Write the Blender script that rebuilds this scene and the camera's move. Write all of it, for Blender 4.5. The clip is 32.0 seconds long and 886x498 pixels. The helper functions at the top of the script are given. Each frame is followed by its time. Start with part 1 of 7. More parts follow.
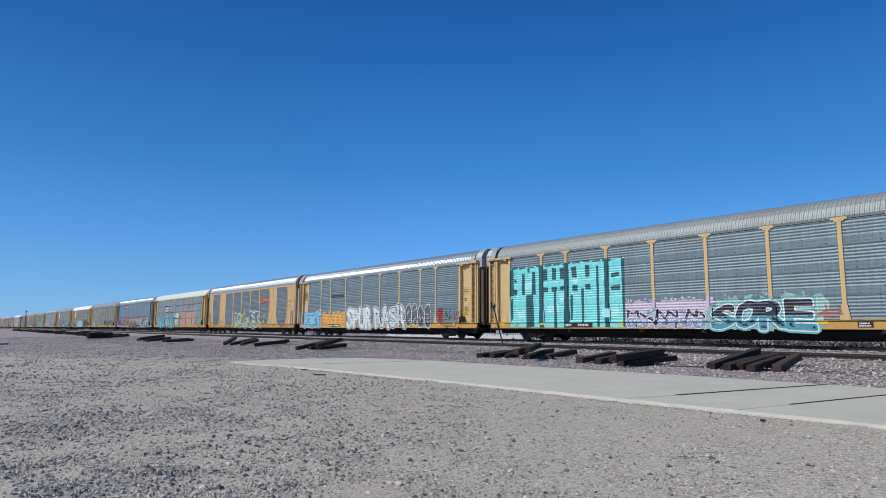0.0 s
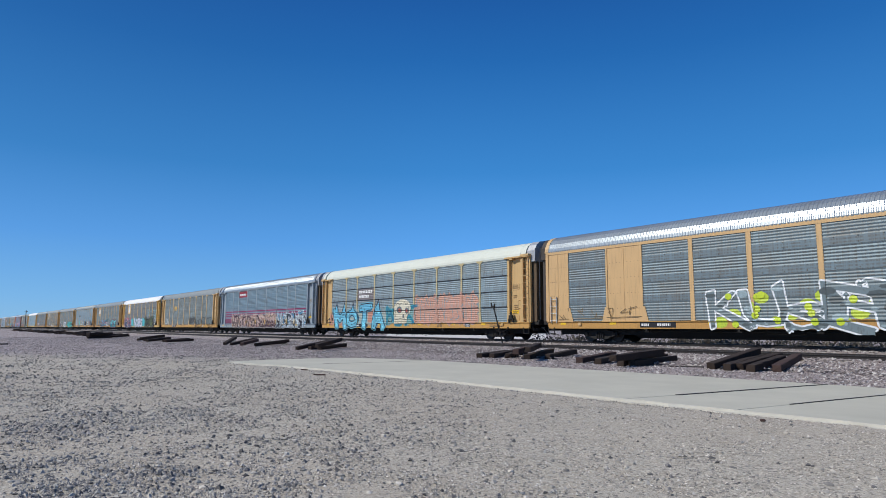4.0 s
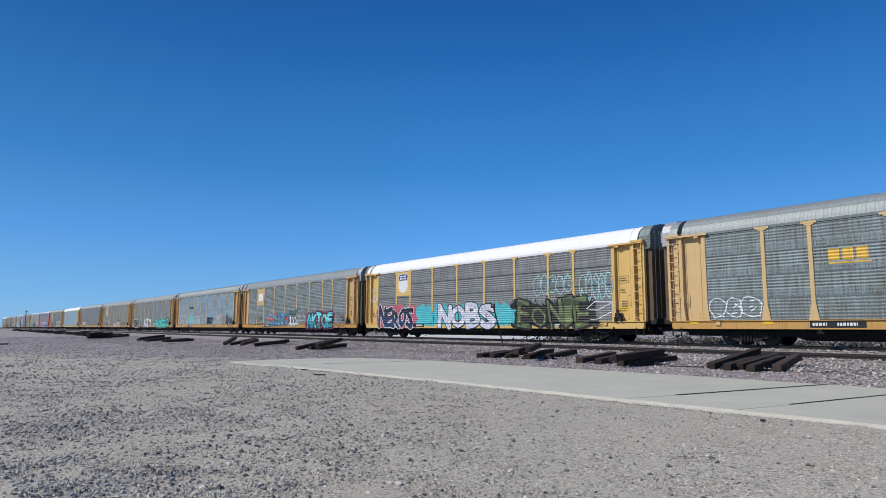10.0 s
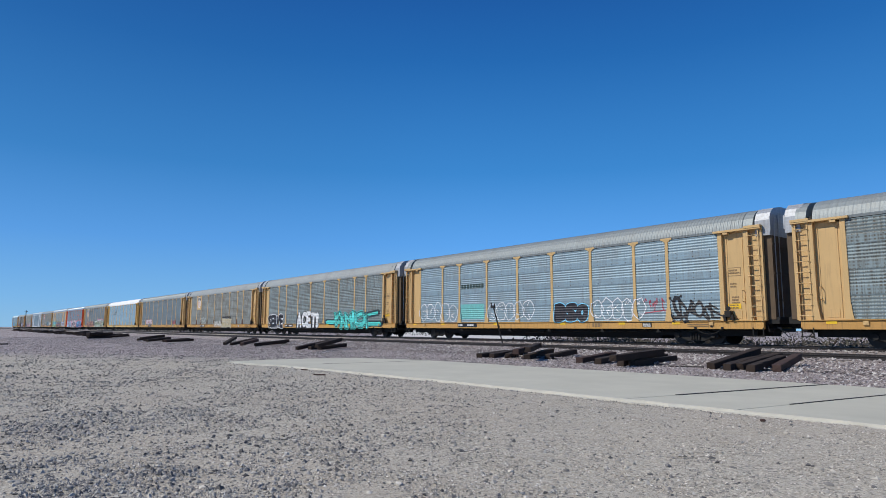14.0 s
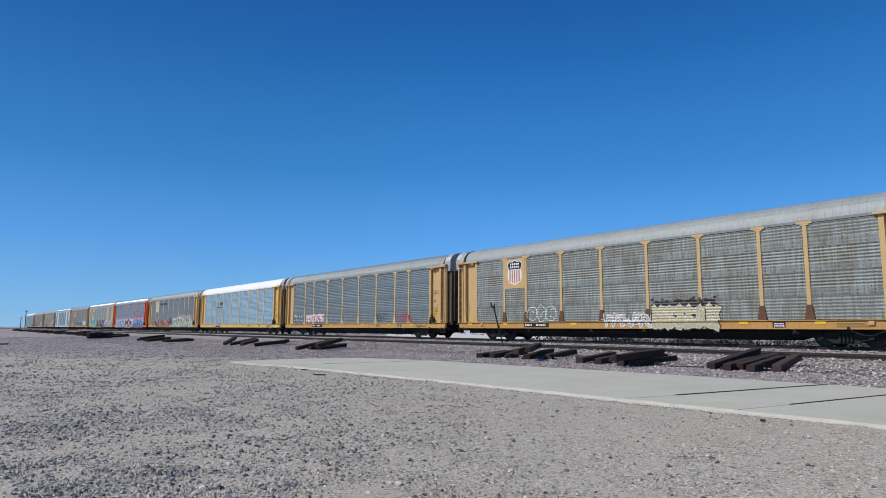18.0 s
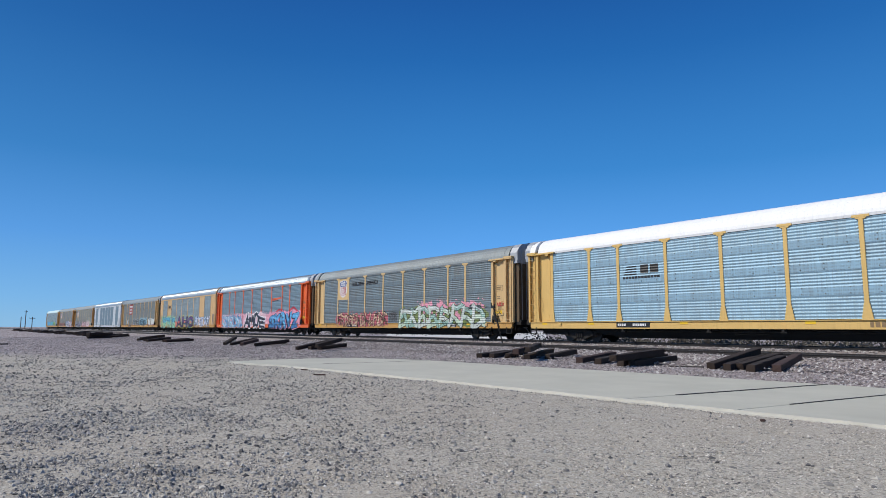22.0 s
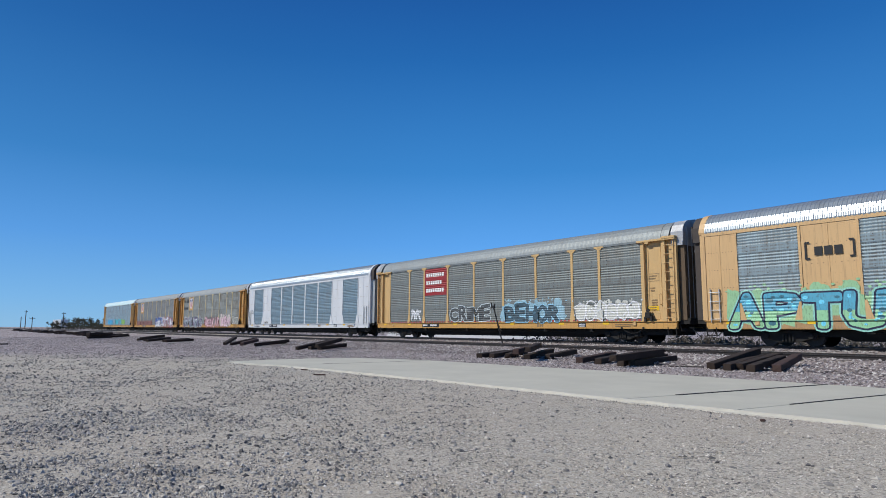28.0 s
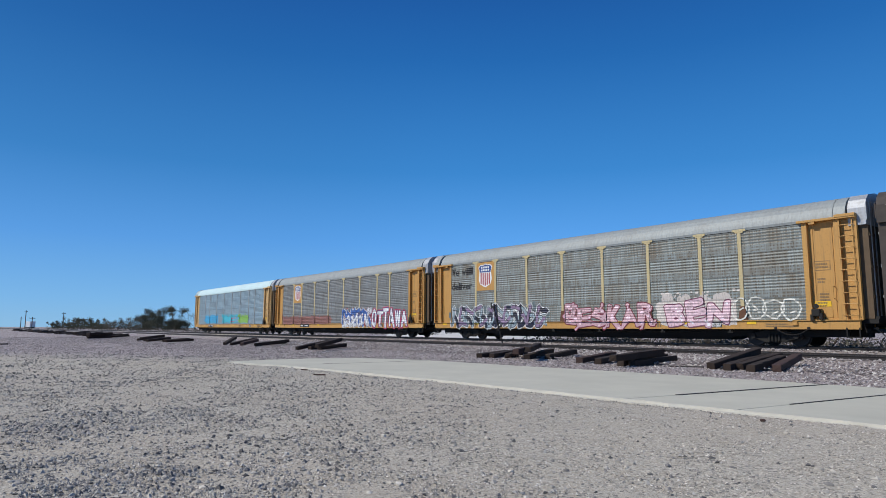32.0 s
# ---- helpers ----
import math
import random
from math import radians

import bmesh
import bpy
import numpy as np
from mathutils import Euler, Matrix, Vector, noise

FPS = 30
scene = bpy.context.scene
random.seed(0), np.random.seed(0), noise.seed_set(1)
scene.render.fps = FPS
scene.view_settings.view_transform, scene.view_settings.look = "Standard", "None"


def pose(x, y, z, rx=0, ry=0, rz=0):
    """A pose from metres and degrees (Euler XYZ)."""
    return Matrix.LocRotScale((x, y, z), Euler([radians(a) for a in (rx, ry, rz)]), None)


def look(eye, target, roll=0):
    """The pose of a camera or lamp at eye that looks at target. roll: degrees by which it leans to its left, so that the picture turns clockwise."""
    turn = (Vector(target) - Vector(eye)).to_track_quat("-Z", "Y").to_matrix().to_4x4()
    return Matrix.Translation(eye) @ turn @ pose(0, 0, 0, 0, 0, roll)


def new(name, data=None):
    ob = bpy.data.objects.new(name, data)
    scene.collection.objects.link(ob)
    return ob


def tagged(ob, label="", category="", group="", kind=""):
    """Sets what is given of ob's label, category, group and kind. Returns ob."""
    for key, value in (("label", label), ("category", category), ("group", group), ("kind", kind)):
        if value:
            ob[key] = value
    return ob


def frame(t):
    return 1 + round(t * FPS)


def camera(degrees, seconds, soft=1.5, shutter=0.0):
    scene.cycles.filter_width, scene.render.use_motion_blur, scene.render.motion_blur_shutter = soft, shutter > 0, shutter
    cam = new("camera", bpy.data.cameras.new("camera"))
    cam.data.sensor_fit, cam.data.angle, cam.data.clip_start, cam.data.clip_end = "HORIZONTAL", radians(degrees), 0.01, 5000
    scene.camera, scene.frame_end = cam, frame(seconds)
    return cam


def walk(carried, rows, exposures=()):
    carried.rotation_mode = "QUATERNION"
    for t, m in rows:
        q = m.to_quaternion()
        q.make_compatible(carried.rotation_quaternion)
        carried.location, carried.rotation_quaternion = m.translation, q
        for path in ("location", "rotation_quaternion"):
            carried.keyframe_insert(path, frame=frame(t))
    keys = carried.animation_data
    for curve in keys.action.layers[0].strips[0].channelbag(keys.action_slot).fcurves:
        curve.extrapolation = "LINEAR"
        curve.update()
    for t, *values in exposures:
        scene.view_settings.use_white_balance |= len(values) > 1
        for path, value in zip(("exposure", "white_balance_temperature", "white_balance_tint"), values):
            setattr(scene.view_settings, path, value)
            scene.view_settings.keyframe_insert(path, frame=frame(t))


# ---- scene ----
# World: x runs along the railway, in the train's direction of travel, y away from the camera, z up.
cam = camera(70.0, 32.0, soft=0.6)
EYE = Vector((0, 0, 1.10))
YAW, PITCH, ROLL = radians(37.625), radians(7.205), 0.287
AIM = Vector((-math.cos(YAW) * math.cos(PITCH), math.sin(YAW) * math.cos(PITCH), math.sin(PITCH)))
STAND = look(EYE, EYE + AIM * 10, ROLL)
walk(cam, [(0, STAND), (32, STAND)])

# ---- light ----
SUN_FROM = Vector((-0.42, -0.78, 0.80)).normalized()
world = bpy.data.worlds.new("world")
scene.world = world
world.use_nodes = True
wn = world.node_tree
sky = wn.nodes.new("ShaderNodeTexSky")
sky.sky_type = "NISHITA"
sky.sun_disc = False
sky.sun_elevation = math.asin(SUN_FROM.z)
sky.sun_rotation = math.atan2(SUN_FROM.x, SUN_FROM.y)
sky.altitude = 600
sky.air_density, sky.dust_density, sky.ozone_density = 1.0, 0.0, 4.0
# clear desert air: the sky pales towards the horizon and deepens overhead
geo_w = wn.nodes.new("ShaderNodeTexCoord")
sep_w = wn.nodes.new("ShaderNodeSeparateXYZ")
wn.links.new(geo_w.outputs["Generated"], sep_w.inputs[0])
fade = wn.nodes.new("ShaderNodeValToRGB")
wn.links.new(sep_w.outputs["Z"], fade.inputs[0])
STOPS = ((0.0, (0.2408, 0.535, 0.86)), (0.04, (0.1849, 0.49, 0.905)), (0.13, (0.0963, 0.362, 0.86)), (0.242, (0.0353, 0.237, 0.63)), (0.402, (0.0108, 0.135, 0.445)), (0.48, (0.0069, 0.099, 0.372)), (1.0, (0.0043, 0.047, 0.185)))
while len(fade.color_ramp.elements) < len(STOPS):
    fade.color_ramp.elements.new(0.5)
for el, (at_z, tint) in zip(fade.color_ramp.elements, STOPS):
    el.position, el.color = at_z, (*tint, 1)
dim = wn.nodes.new("ShaderNodeVectorMath")
dim.operation = "SCALE"
dim.inputs["Scale"].default_value = 0.09
wn.links.new(sky.outputs[0], dim.inputs[0])
blend = wn.nodes.new("ShaderNodeMix")
blend.data_type = "RGBA"
blend.inputs[0].default_value = 0.90
wn.links.new(dim.outputs[0], blend.inputs[6])
# a clear sky is a little deeper towards the west end of the line
turn_w = wn.nodes.new("ShaderNodeMapRange")
turn_w.interpolation_type = "SMOOTHSTEP"
wn.links.new(sep_w.outputs["X"], turn_w.inputs["Value"])
for _k, _v in (("From Min", -1.0), ("From Max", -0.72), ("To Min", 0.91), ("To Max", 1.04)):
    turn_w.inputs[_k].default_value = _v
deep = wn.nodes.new("ShaderNodeVectorMath")
deep.operation = "SCALE"
wn.links.new(fade.outputs[0], deep.inputs[0])
wn.links.new(turn_w.outputs[0], deep.inputs["Scale"])
wn.links.new(deep.outputs[0], blend.inputs[7])
wn.links.new(blend.outputs[2], wn.nodes["Background"].inputs[0])
wn.nodes["Background"].inputs[1].default_value = 1.0
sun_data = bpy.data.lights.new("sun", "SUN")
sun_data.energy, sun_data.angle, sun_data.color = 3.9, radians(0.53), (1.0, 0.955, 0.86)
sun = new("sun", sun_data)
sun.matrix_world = look(SUN_FROM * 50, (0, 0, 0))
scene.view_settings.exposure = 0.0


# ---- material helpers ----
def srgb(r, g, b):
    return tuple((c / 12.92 if c <= 0.04045 else ((c + 0.055) / 1.055) ** 2.4) for c in (r / 255, g / 255, b / 255))


class Nodes:
    def __init__(self, name):
        self.mat = bpy.data.materials.new(name)
        self.mat.use_nodes = True
        self.tree = self.mat.node_tree
        self.bsdf = self.tree.nodes["Principled BSDF"]

    def put(self, kind, **inputs):
        n = self.tree.nodes.new(kind)
        for k, v in inputs.items():
            self.wire(v, n.inputs[k.replace("_", " ")])
        return n

    def wire(self, v, socket):
        if isinstance(v, bpy.types.NodeSocket):
            self.tree.links.new(v, socket)
        else:
            socket.default_value = v

    def coords(self, scale=(1, 1, 1), shift=True):
        tc = self.put("ShaderNodeTexCoord")
        out = tc.outputs["Object"]
        if shift:
            info = self.put("ShaderNodeObjectInfo")
            mul = self.put("ShaderNodeMath")
            mul.operation = "MULTIPLY"
            self.wire(info.outputs["Random"], mul.inputs[0])
            self.wire(37.0, mul.inputs[1])
            add = self.put("ShaderNodeVectorMath")
            self.wire(out, add.inputs[0])
            self.wire(mul.outputs[0], add.inputs[1])
            out = add.outputs[0]
        mp = self.put("ShaderNodeMapping")
        mp.inputs["Scale"].default_value = scale
        self.wire(out, mp.inputs["Vector"])
        return mp.outputs[0]

    def noise(self, vec, scale, detail=4.0, rough=0.6):
        n = self.put("ShaderNodeTexNoise", Vector=vec, Scale=scale, Detail=detail, Roughness=rough)
        return n.outputs["Fac"]

    def ramp(self, fac, stops):
        r = self.put("ShaderNodeValToRGB", Fac=fac)
        e = r.color_ramp.elements
        while len(e) < len(stops):
            e.new(0.5)
        for el, (p, c) in zip(e, stops):
            el.position = p
            el.color = (*c, 1) if len(c) == 3 else c
        return r.outputs["Color"]

    def mix(self, fac, a, b, kind="MIX"):
        m = self.put("ShaderNodeMix")
        m.data_type, m.blend_type = "RGBA", kind
        self.wire(fac, m.inputs[0])
        self.wire(a if isinstance(a, bpy.types.NodeSocket) else (*a[:3], 1), m.inputs[6])
        self.wire(b if isinstance(b, bpy.types.NodeSocket) else (*b[:3], 1), m.inputs[7])
        return m.outputs[2]

    def bump(self, height, strength=0.3, distance=0.01):
        b = self.put("ShaderNodeBump", Height=height, Strength=strength, Distance=distance)
        self.wire(b.outputs[0], self.bsdf.inputs["Normal"])

    def finish(self, colour, rough, metal=0.0):
        self.wire(colour if isinstance(colour, bpy.types.NodeSocket) else (*colour, 1), self.bsdf.inputs["Base Color"])
        self.wire(rough, self.bsdf.inputs["Roughness"])
        self.wire(metal, self.bsdf.inputs["Metallic"])
        return self.mat


def gray(v):
    return (v, v, v)


def scaled(c, k):
    return tuple(min(1.0, x * k) for x in c)


def paint(name, colour, rough=0.55, grime=0.35, dirt=(0.13, 0.082, 0.045), rust=0.0):
    """Weathered paint: faded patches, vertical streaks of grime, specks of rust."""
    n = Nodes(name)
    v = n.coords()
    big = n.noise(v, 0.9, 3)
    c = n.mix(big, scaled(colour, 0.90), scaled(colour, 1.08))
    streak = n.noise(n.coords((7, 7, 0.35)), 2.0, 5, 0.65)
    mask = n.ramp(streak, [(0.52, gray(0)), (0.80, gray(grime))])
    c = n.mix(mask, c, dirt)
    speck = n.ramp(n.noise(v, 14, 6, 0.7), [(0.62 - 0.12 * rust, gray(0)), (0.72, gray(0.25 + 0.6 * rust))])
    c = n.mix(speck, c, (0.11, 0.045, 0.022))
    n.bump(n.noise(v, 30, 3), 0.12, 0.004)
    return n.finish(c, rough)


def galvanised(name, colour, rough=0.5, metal=0.35, grime=0.5, tick=0.5, dirt=(0.10, 0.085, 0.07)):
    """Galvanised sheet: spangle, drip streaks and the dark ticks of dust held round the perforations."""
    n = Nodes(name)
    v = n.coords()
    c = n.mix(n.noise(v, 1.1, 4), scaled(colour, 0.84), scaled(colour, 1.12))
    c = n.mix(n.noise(v, 22, 2), scaled(colour, 0.9), c)
    streak = n.noise(n.coords((6, 6, 0.25)), 1.6, 6, 0.7)
    c = n.mix(n.ramp(streak, [(0.45, gray(0)), (0.75, gray(grime))]), c, dirt)
    c = n.mix(n.ramp(n.noise(n.coords((0.8, 0.8, 0.5)), 1.0, 4, 0.7), [(0.48, gray(0)), (0.70, gray(grime * 0.75))]), c, scaled(dirt, 1.5))
    ticks = n.noise(n.coords((17, 17, 0.9)), 1.0, 3, 0.8)
    wave = n.put("ShaderNodeTexWave", Vector=n.coords(shift=False), Scale=2.33, Distortion=0.4, Detail=1.0)
    wave.bands_direction = "Z"
    rows = n.put("ShaderNodeMath")
    rows.operation = "MULTIPLY"
    n.wire(wave.outputs["Fac"], rows.inputs[0])
    n.wire(n.noise(n.coords((0.35, 0.35, 2.2)), 1.0, 3, 0.8), rows.inputs[1])
    m = n.put("ShaderNodeMath")
    m.operation = "MULTIPLY"
    n.wire(n.ramp(ticks, [(0.45, gray(0)), (0.58, gray(1))]), m.inputs[0])
    n.wire(n.ramp(rows.outputs[0], [(0.08, gray(0)), (0.40, gray(tick))]), m.inputs[1])
    c = n.mix(m.outputs[0], c, dirt)
    n.bump(n.noise(v, 40, 3), 0.10, 0.003)
    return n.finish(c, rough, metal)


def plain(name, colour, rough=0.6, metal=0.0, vary=0.15, scale=6.0):
    n = Nodes(name)
    v = n.coords()
    c = n.mix(n.noise(v, scale, 5), scaled(colour, 1 - vary), scaled(colour, 1 + vary))
    n.bump(n.noise(v, scale * 5, 3), 0.15, 0.004)
    return n.finish(c, rough, metal)


# ---- mesh helpers ----
class Mesh:
    """Vertices and faces of one part."""

    def __init__(self):
        self.v, self.f = [], []

    def add(self, verts, faces):
        k = len(self.v)
        self.v += [tuple(p) for p in verts]
        self.f += [tuple(i + k for i in q) for q in faces]
        return self

    def box(self, x0, x1, y0, y1, z0, z1, bevel=0.0):
        if bevel <= 0:
            return self.add([(x, y, z) for x in (x0, x1) for y in (y0, y1) for z in (z0, z1)],
                            [(0, 1, 3, 2), (4, 6, 7, 5), (0, 4, 5, 1), (2, 3, 7, 6), (0, 2, 6, 4), (1, 5, 7, 3)])
        bm = bmesh.new()
        bmesh.ops.create_cube(bm, size=1.0)
        for p in bm.verts:
            p.co = ((x0 + x1) / 2 + p.co.x * (x1 - x0), (y0 + y1) / 2 + p.co.y * (y1 - y0), (z0 + z1) / 2 + p.co.z * (z1 - z0))
        bmesh.ops.bevel(bm, geom=bm.edges[:], offset=bevel, segments=1, affect="EDGES")
        bm.verts.index_update()
        self.add([p.co[:] for p in bm.verts], [[q.index for q in f.verts] for f in bm.faces])
        bm.free()
        return self

    def prism(self, outline, y0, y1):
        """An outline in x, z between two depths y0 < y1; the outline runs anticlockwise seen from -y."""
        n = len(outline)
        return self.add([(x, y0, z) for x, z in outline] + [(x, y1, z) for x, z in outline],
                        [tuple(range(n)), tuple(range(2 * n - 1, n - 1, -1))] + [(i, i + n, (i + 1) % n + n, (i + 1) % n) for i in range(n)])

    def tube(self, a, b, r0, r1=None, sides=8):
        a, b = Vector(a), Vector(b)
        r1 = r0 if r1 is None else r1
        q = (b - a).to_track_quat("Z", "Y")
        ring = [q @ Vector((math.cos(2 * math.pi * i / sides), math.sin(2 * math.pi * i / sides), 0)) for i in range(sides)]
        return self.add([a + p * r0 for p in ring] + [b + p * r1 for p in ring],
                        [(i, (i + 1) % sides, (i + 1) % sides + sides, i + sides) for i in range(sides)]
                        + [tuple(range(sides - 1, -1, -1)), tuple(range(sides, 2 * sides))])

    def done(self, name, smooth=False):
        me = bpy.data.meshes.new(name)
        me.from_pydata(self.v, [], self.f)
        if smooth:
            me.shade_smooth()
        return me


def part(name, mesh, material, parent=None, label="", at=None):
    """One mesh object with a material of its own, under a thing or a part."""
    if isinstance(mesh, Mesh):
        mesh = mesh.done(name)
    if not mesh.materials:
        mesh.materials.append(material)
    ob = new(name, mesh)
    if mesh.materials[0] is not material:
        ob.material_slots[0].link = "OBJECT"
        ob.material_slots[0].material = material
    if parent is not None:
        ob.parent = parent
    if at is not None:
        ob.matrix_basis = at if isinstance(at, Matrix) else Matrix.Translation(at)
    if label:
        ob["label"] = label
    return ob


def thing(name, m, label, category, group="", kind=""):
    ob = new(name)
    ob.empty_display_size = 0.3
    ob.matrix_basis = m
    return tagged(ob, label, category, group, kind)


# ---- materials ----
def gravel_material(name, tones, size, bump=0.6, patch=(0.42, 0.40, 0.38), patch_amount=0.5, apron=None):
    """Loose stones: cells of mixed grey tones over sandy fines, in drifts."""
    n = Nodes(name)
    v = n.coords(shift=False)
    vor = n.put("ShaderNodeTexVoronoi", Vector=v, Scale=size)
    pick = n.put("ShaderNodeSeparateColor", Color=vor.outputs["Color"])
    stone = n.ramp(pick.outputs[0], tones)
    fine = n.noise(v, size * 3, 4, 0.7)
    sand = n.mix(fine, scaled(patch, 0.72), scaled(patch, 1.18))
    drift = n.noise(v, 0.55, 5, 0.62)
    mask = n.ramp(drift, [(0.5 - 0.25 * patch_amount, gray(1)), (0.5 + 0.25 * patch_amount, gray(0.25))])
    few = n.ramp(pick.outputs[1], [(0.50, gray(0)), (0.60, gray(1))])
    m = n.put("ShaderNodeMath")
    m.operation = "MULTIPLY"
    n.wire(mask, m.inputs[0])
    n.wire(few, m.inputs[1])
    c = n.mix(m.outputs[0], stone, sand)
    # warm trodden sand in wide patches, and a fine salt-and-pepper grain
    warm = n.ramp(n.noise(v, 0.32, 4, 0.6), [(0.42, gray(0)), (0.62, gray(0.45))])
    c = n.mix(warm, c, n.mix(fine, (0.35, 0.295, 0.23), (0.53, 0.46, 0.37)))
    grain = n.noise(v, size * 2.4, 3, 0.75)
    c = n.mix(n.ramp(grain, [(0.36, gray(0.62)), (0.47, gray(0))]), c, (0.13, 0.12, 0.11))
    c = n.mix(n.ramp(grain, [(0.56, gray(0)), (0.68, gray(0.55))]), c, (0.74, 0.70, 0.63))
    if apron:
        # towards the track the sand gives way to spilt purple-grey ballast
        place = n.put("ShaderNodeSeparateXYZ", Vector=v)
        edge = n.put("ShaderNodeMath")
        edge.operation = "MULTIPLY_ADD"
        n.wire(n.noise(v, 0.4, 4), edge.inputs[0])
        n.wire(6.0, edge.inputs[1])
        reach = n.put("ShaderNodeMapRange", Value=place.outputs["X"])
        reach.inputs["From Min"].default_value, reach.inputs["From Max"].default_value = -58, -18
        reach.inputs["To Min"].default_value, reach.inputs["To Max"].default_value = 30, 0
        total = n.put("ShaderNodeMath")
        n.wire(place.outputs["Y"], total.inputs[0])
        n.wire(reach.outputs[0], total.inputs[1])
        n.wire(total.outputs[0], edge.inputs[2])
        span = n.put("ShaderNodeMapRange", Value=edge.outputs[0])
        span.inputs["From Min"].default_value, span.inputs["From Max"].default_value = 10.8, 18.0
        c = n.mix(span.outputs[0], c, n.ramp(pick.outputs[2], apron))
    dist = n.put("ShaderNodeMath")
    dist.operation = "SUBTRACT"
    n.wire(1.0, dist.inputs[0])
    n.wire(vor.outputs["Distance"], dist.inputs[1])
    add = n.put("ShaderNodeMath")
    n.wire(dist.outputs[0], add.inputs[0])
    n.wire(fine, add.inputs[1])
    n.bump(add.outputs[0], bump, 0.02)
    return n.finish(c, 0.95)


GROUND_TONES = [(0.0, (0.12, 0.113, 0.103)), (0.12, (0.26, 0.24, 0.206)), (0.5, (0.455, 0.42, 0.353)), (1.0, (0.58, 0.54, 0.46))]
BALLAST_TONES = [(0.0, (0.14, 0.12, 0.12)), (0.35, (0.24, 0.19, 0.19)), (0.7, (0.36, 0.31, 0.30)), (1.0, (0.55, 0.52, 0.50))]
M_GROUND = gravel_material("ground_gravel", GROUND_TONES, 42, 0.32, (0.472, 0.415, 0.328), 0.6, BALLAST_TONES)
M_BALLAST = gravel_material("ballast_stone", BALLAST_TONES, 30, 0.45, (0.30, 0.26, 0.25), 0.2)
M_CONCRETE = plain("pale_concrete", (0.50, 0.482, 0.40), 0.85, 0, 0.17, 0.9)
M_EDGE = plain("worn_concrete_edge", (0.545, 0.52, 0.455), 0.9, 0, 0.16, 5)
M_CRACK = plain("dusty_crack", (0.20, 0.19, 0.165), 0.95, 0, 0.2)
M_GAP = plain("joint_tar", (0.03, 0.028, 0.026), 0.9, 0, 0.2)
M_TIE = plain("creosoted_wood", (0.028, 0.0165, 0.011), 0.9, 0, 0.5, 9)
M_TIE_RED = plain("weathered_creosoted_wood", (0.055, 0.030, 0.024), 0.85, 0, 0.4, 9)
M_RAIL = plain("rusty_rail_steel", (0.026, 0.021, 0.020), 0.6, 0.2, 0.3, 12)
M_RAIL_HEAD = plain("worn_rail_head", (0.20, 0.20, 0.20), 0.4, 0.9, 0.15, 12)
M_DARK = plain("black_underframe", (0.006, 0.006, 0.006), 0.85, 0.0, 0.4, 8)
M_TRUCK = plain("grimy_cast_steel", (0.013, 0.012, 0.011), 0.8, 0.1, 0.4, 10)
M_WHEEL = plain("wheel_steel", (0.034, 0.031, 0.029), 0.5, 0.5, 0.3, 10)
# near-black colour that stands in for the shade inside the racks
M_INSIDE_SHADE = plain("rack_interior_shade", (0.03, 0.03, 0.03), 0.9, 0, 0.2)

# ---- ground ----
RAIL_Z = 0.45          # rail head under the train
NEAR_RAIL_Z = 0.30     # rail head of the nearer, empty track
TRACK_Y = 28.86        # centre line of the train's track
NEAR_Y = 24.45         # centre line of the nearer track


BEND_X, BEND = -88.0, 0.0125


def bend(x):
    """How far the line swings towards the yard down its far end, and the slope of that swing."""
    d = max(0.0, BEND_X - x)
    r = math.hypot(d, 15.0)
    return BEND * (r - 15.0), BEND * d / r


def ground_height(x, y):
    z = 0.0
    if 0 < y < 40 and -140 < x < 40:
        z += 0.030 * noise.noise(Vector((x * 0.25, y * 0.25, 3))) + 0.012 * noise.noise(Vector((x * 1.7, y * 1.7, 5)))
    if 14 < y < 24:
        z += 0.012 * (y - 14)
    elif y >= 24:
        z += 0.12
    return z


def build_ground():
    xs = [-4500, -2500, -1400, -800, -500, -350, -250, -190, -140] + [-140 + 4 * i for i in range(1, 26)] + \
         [-40 + 0.5 * i for i in range(1, 121)] + [30, 50, 90, 160, 300, 600, 1200, 2400, 4500]
    ys = [-4500, -1500, -500, -150, -60, -30, -15, -8, -4] + [-4 + 0.5 * i for i in range(1, 60)] + [27, 30, 34, 40, 60, 100, 200, 400, 900, 2000, 4500]
    verts = [(x, y, ground_height(x, y)) for x in xs for y in ys]
    k = len(ys)
    faces = [(i * k + j, (i + 1) * k + j, (i + 1) * k + j + 1, i * k + j + 1) for i in range(len(xs) - 1) for j in range(k - 1)]
    ob = part("ground", Mesh().add(verts, faces), M_GROUND)
    ob.data.shade_smooth()
    return tagged(ob, "grey gravel and sand yard beside the railway", "ground", kind="structure")


build_ground()


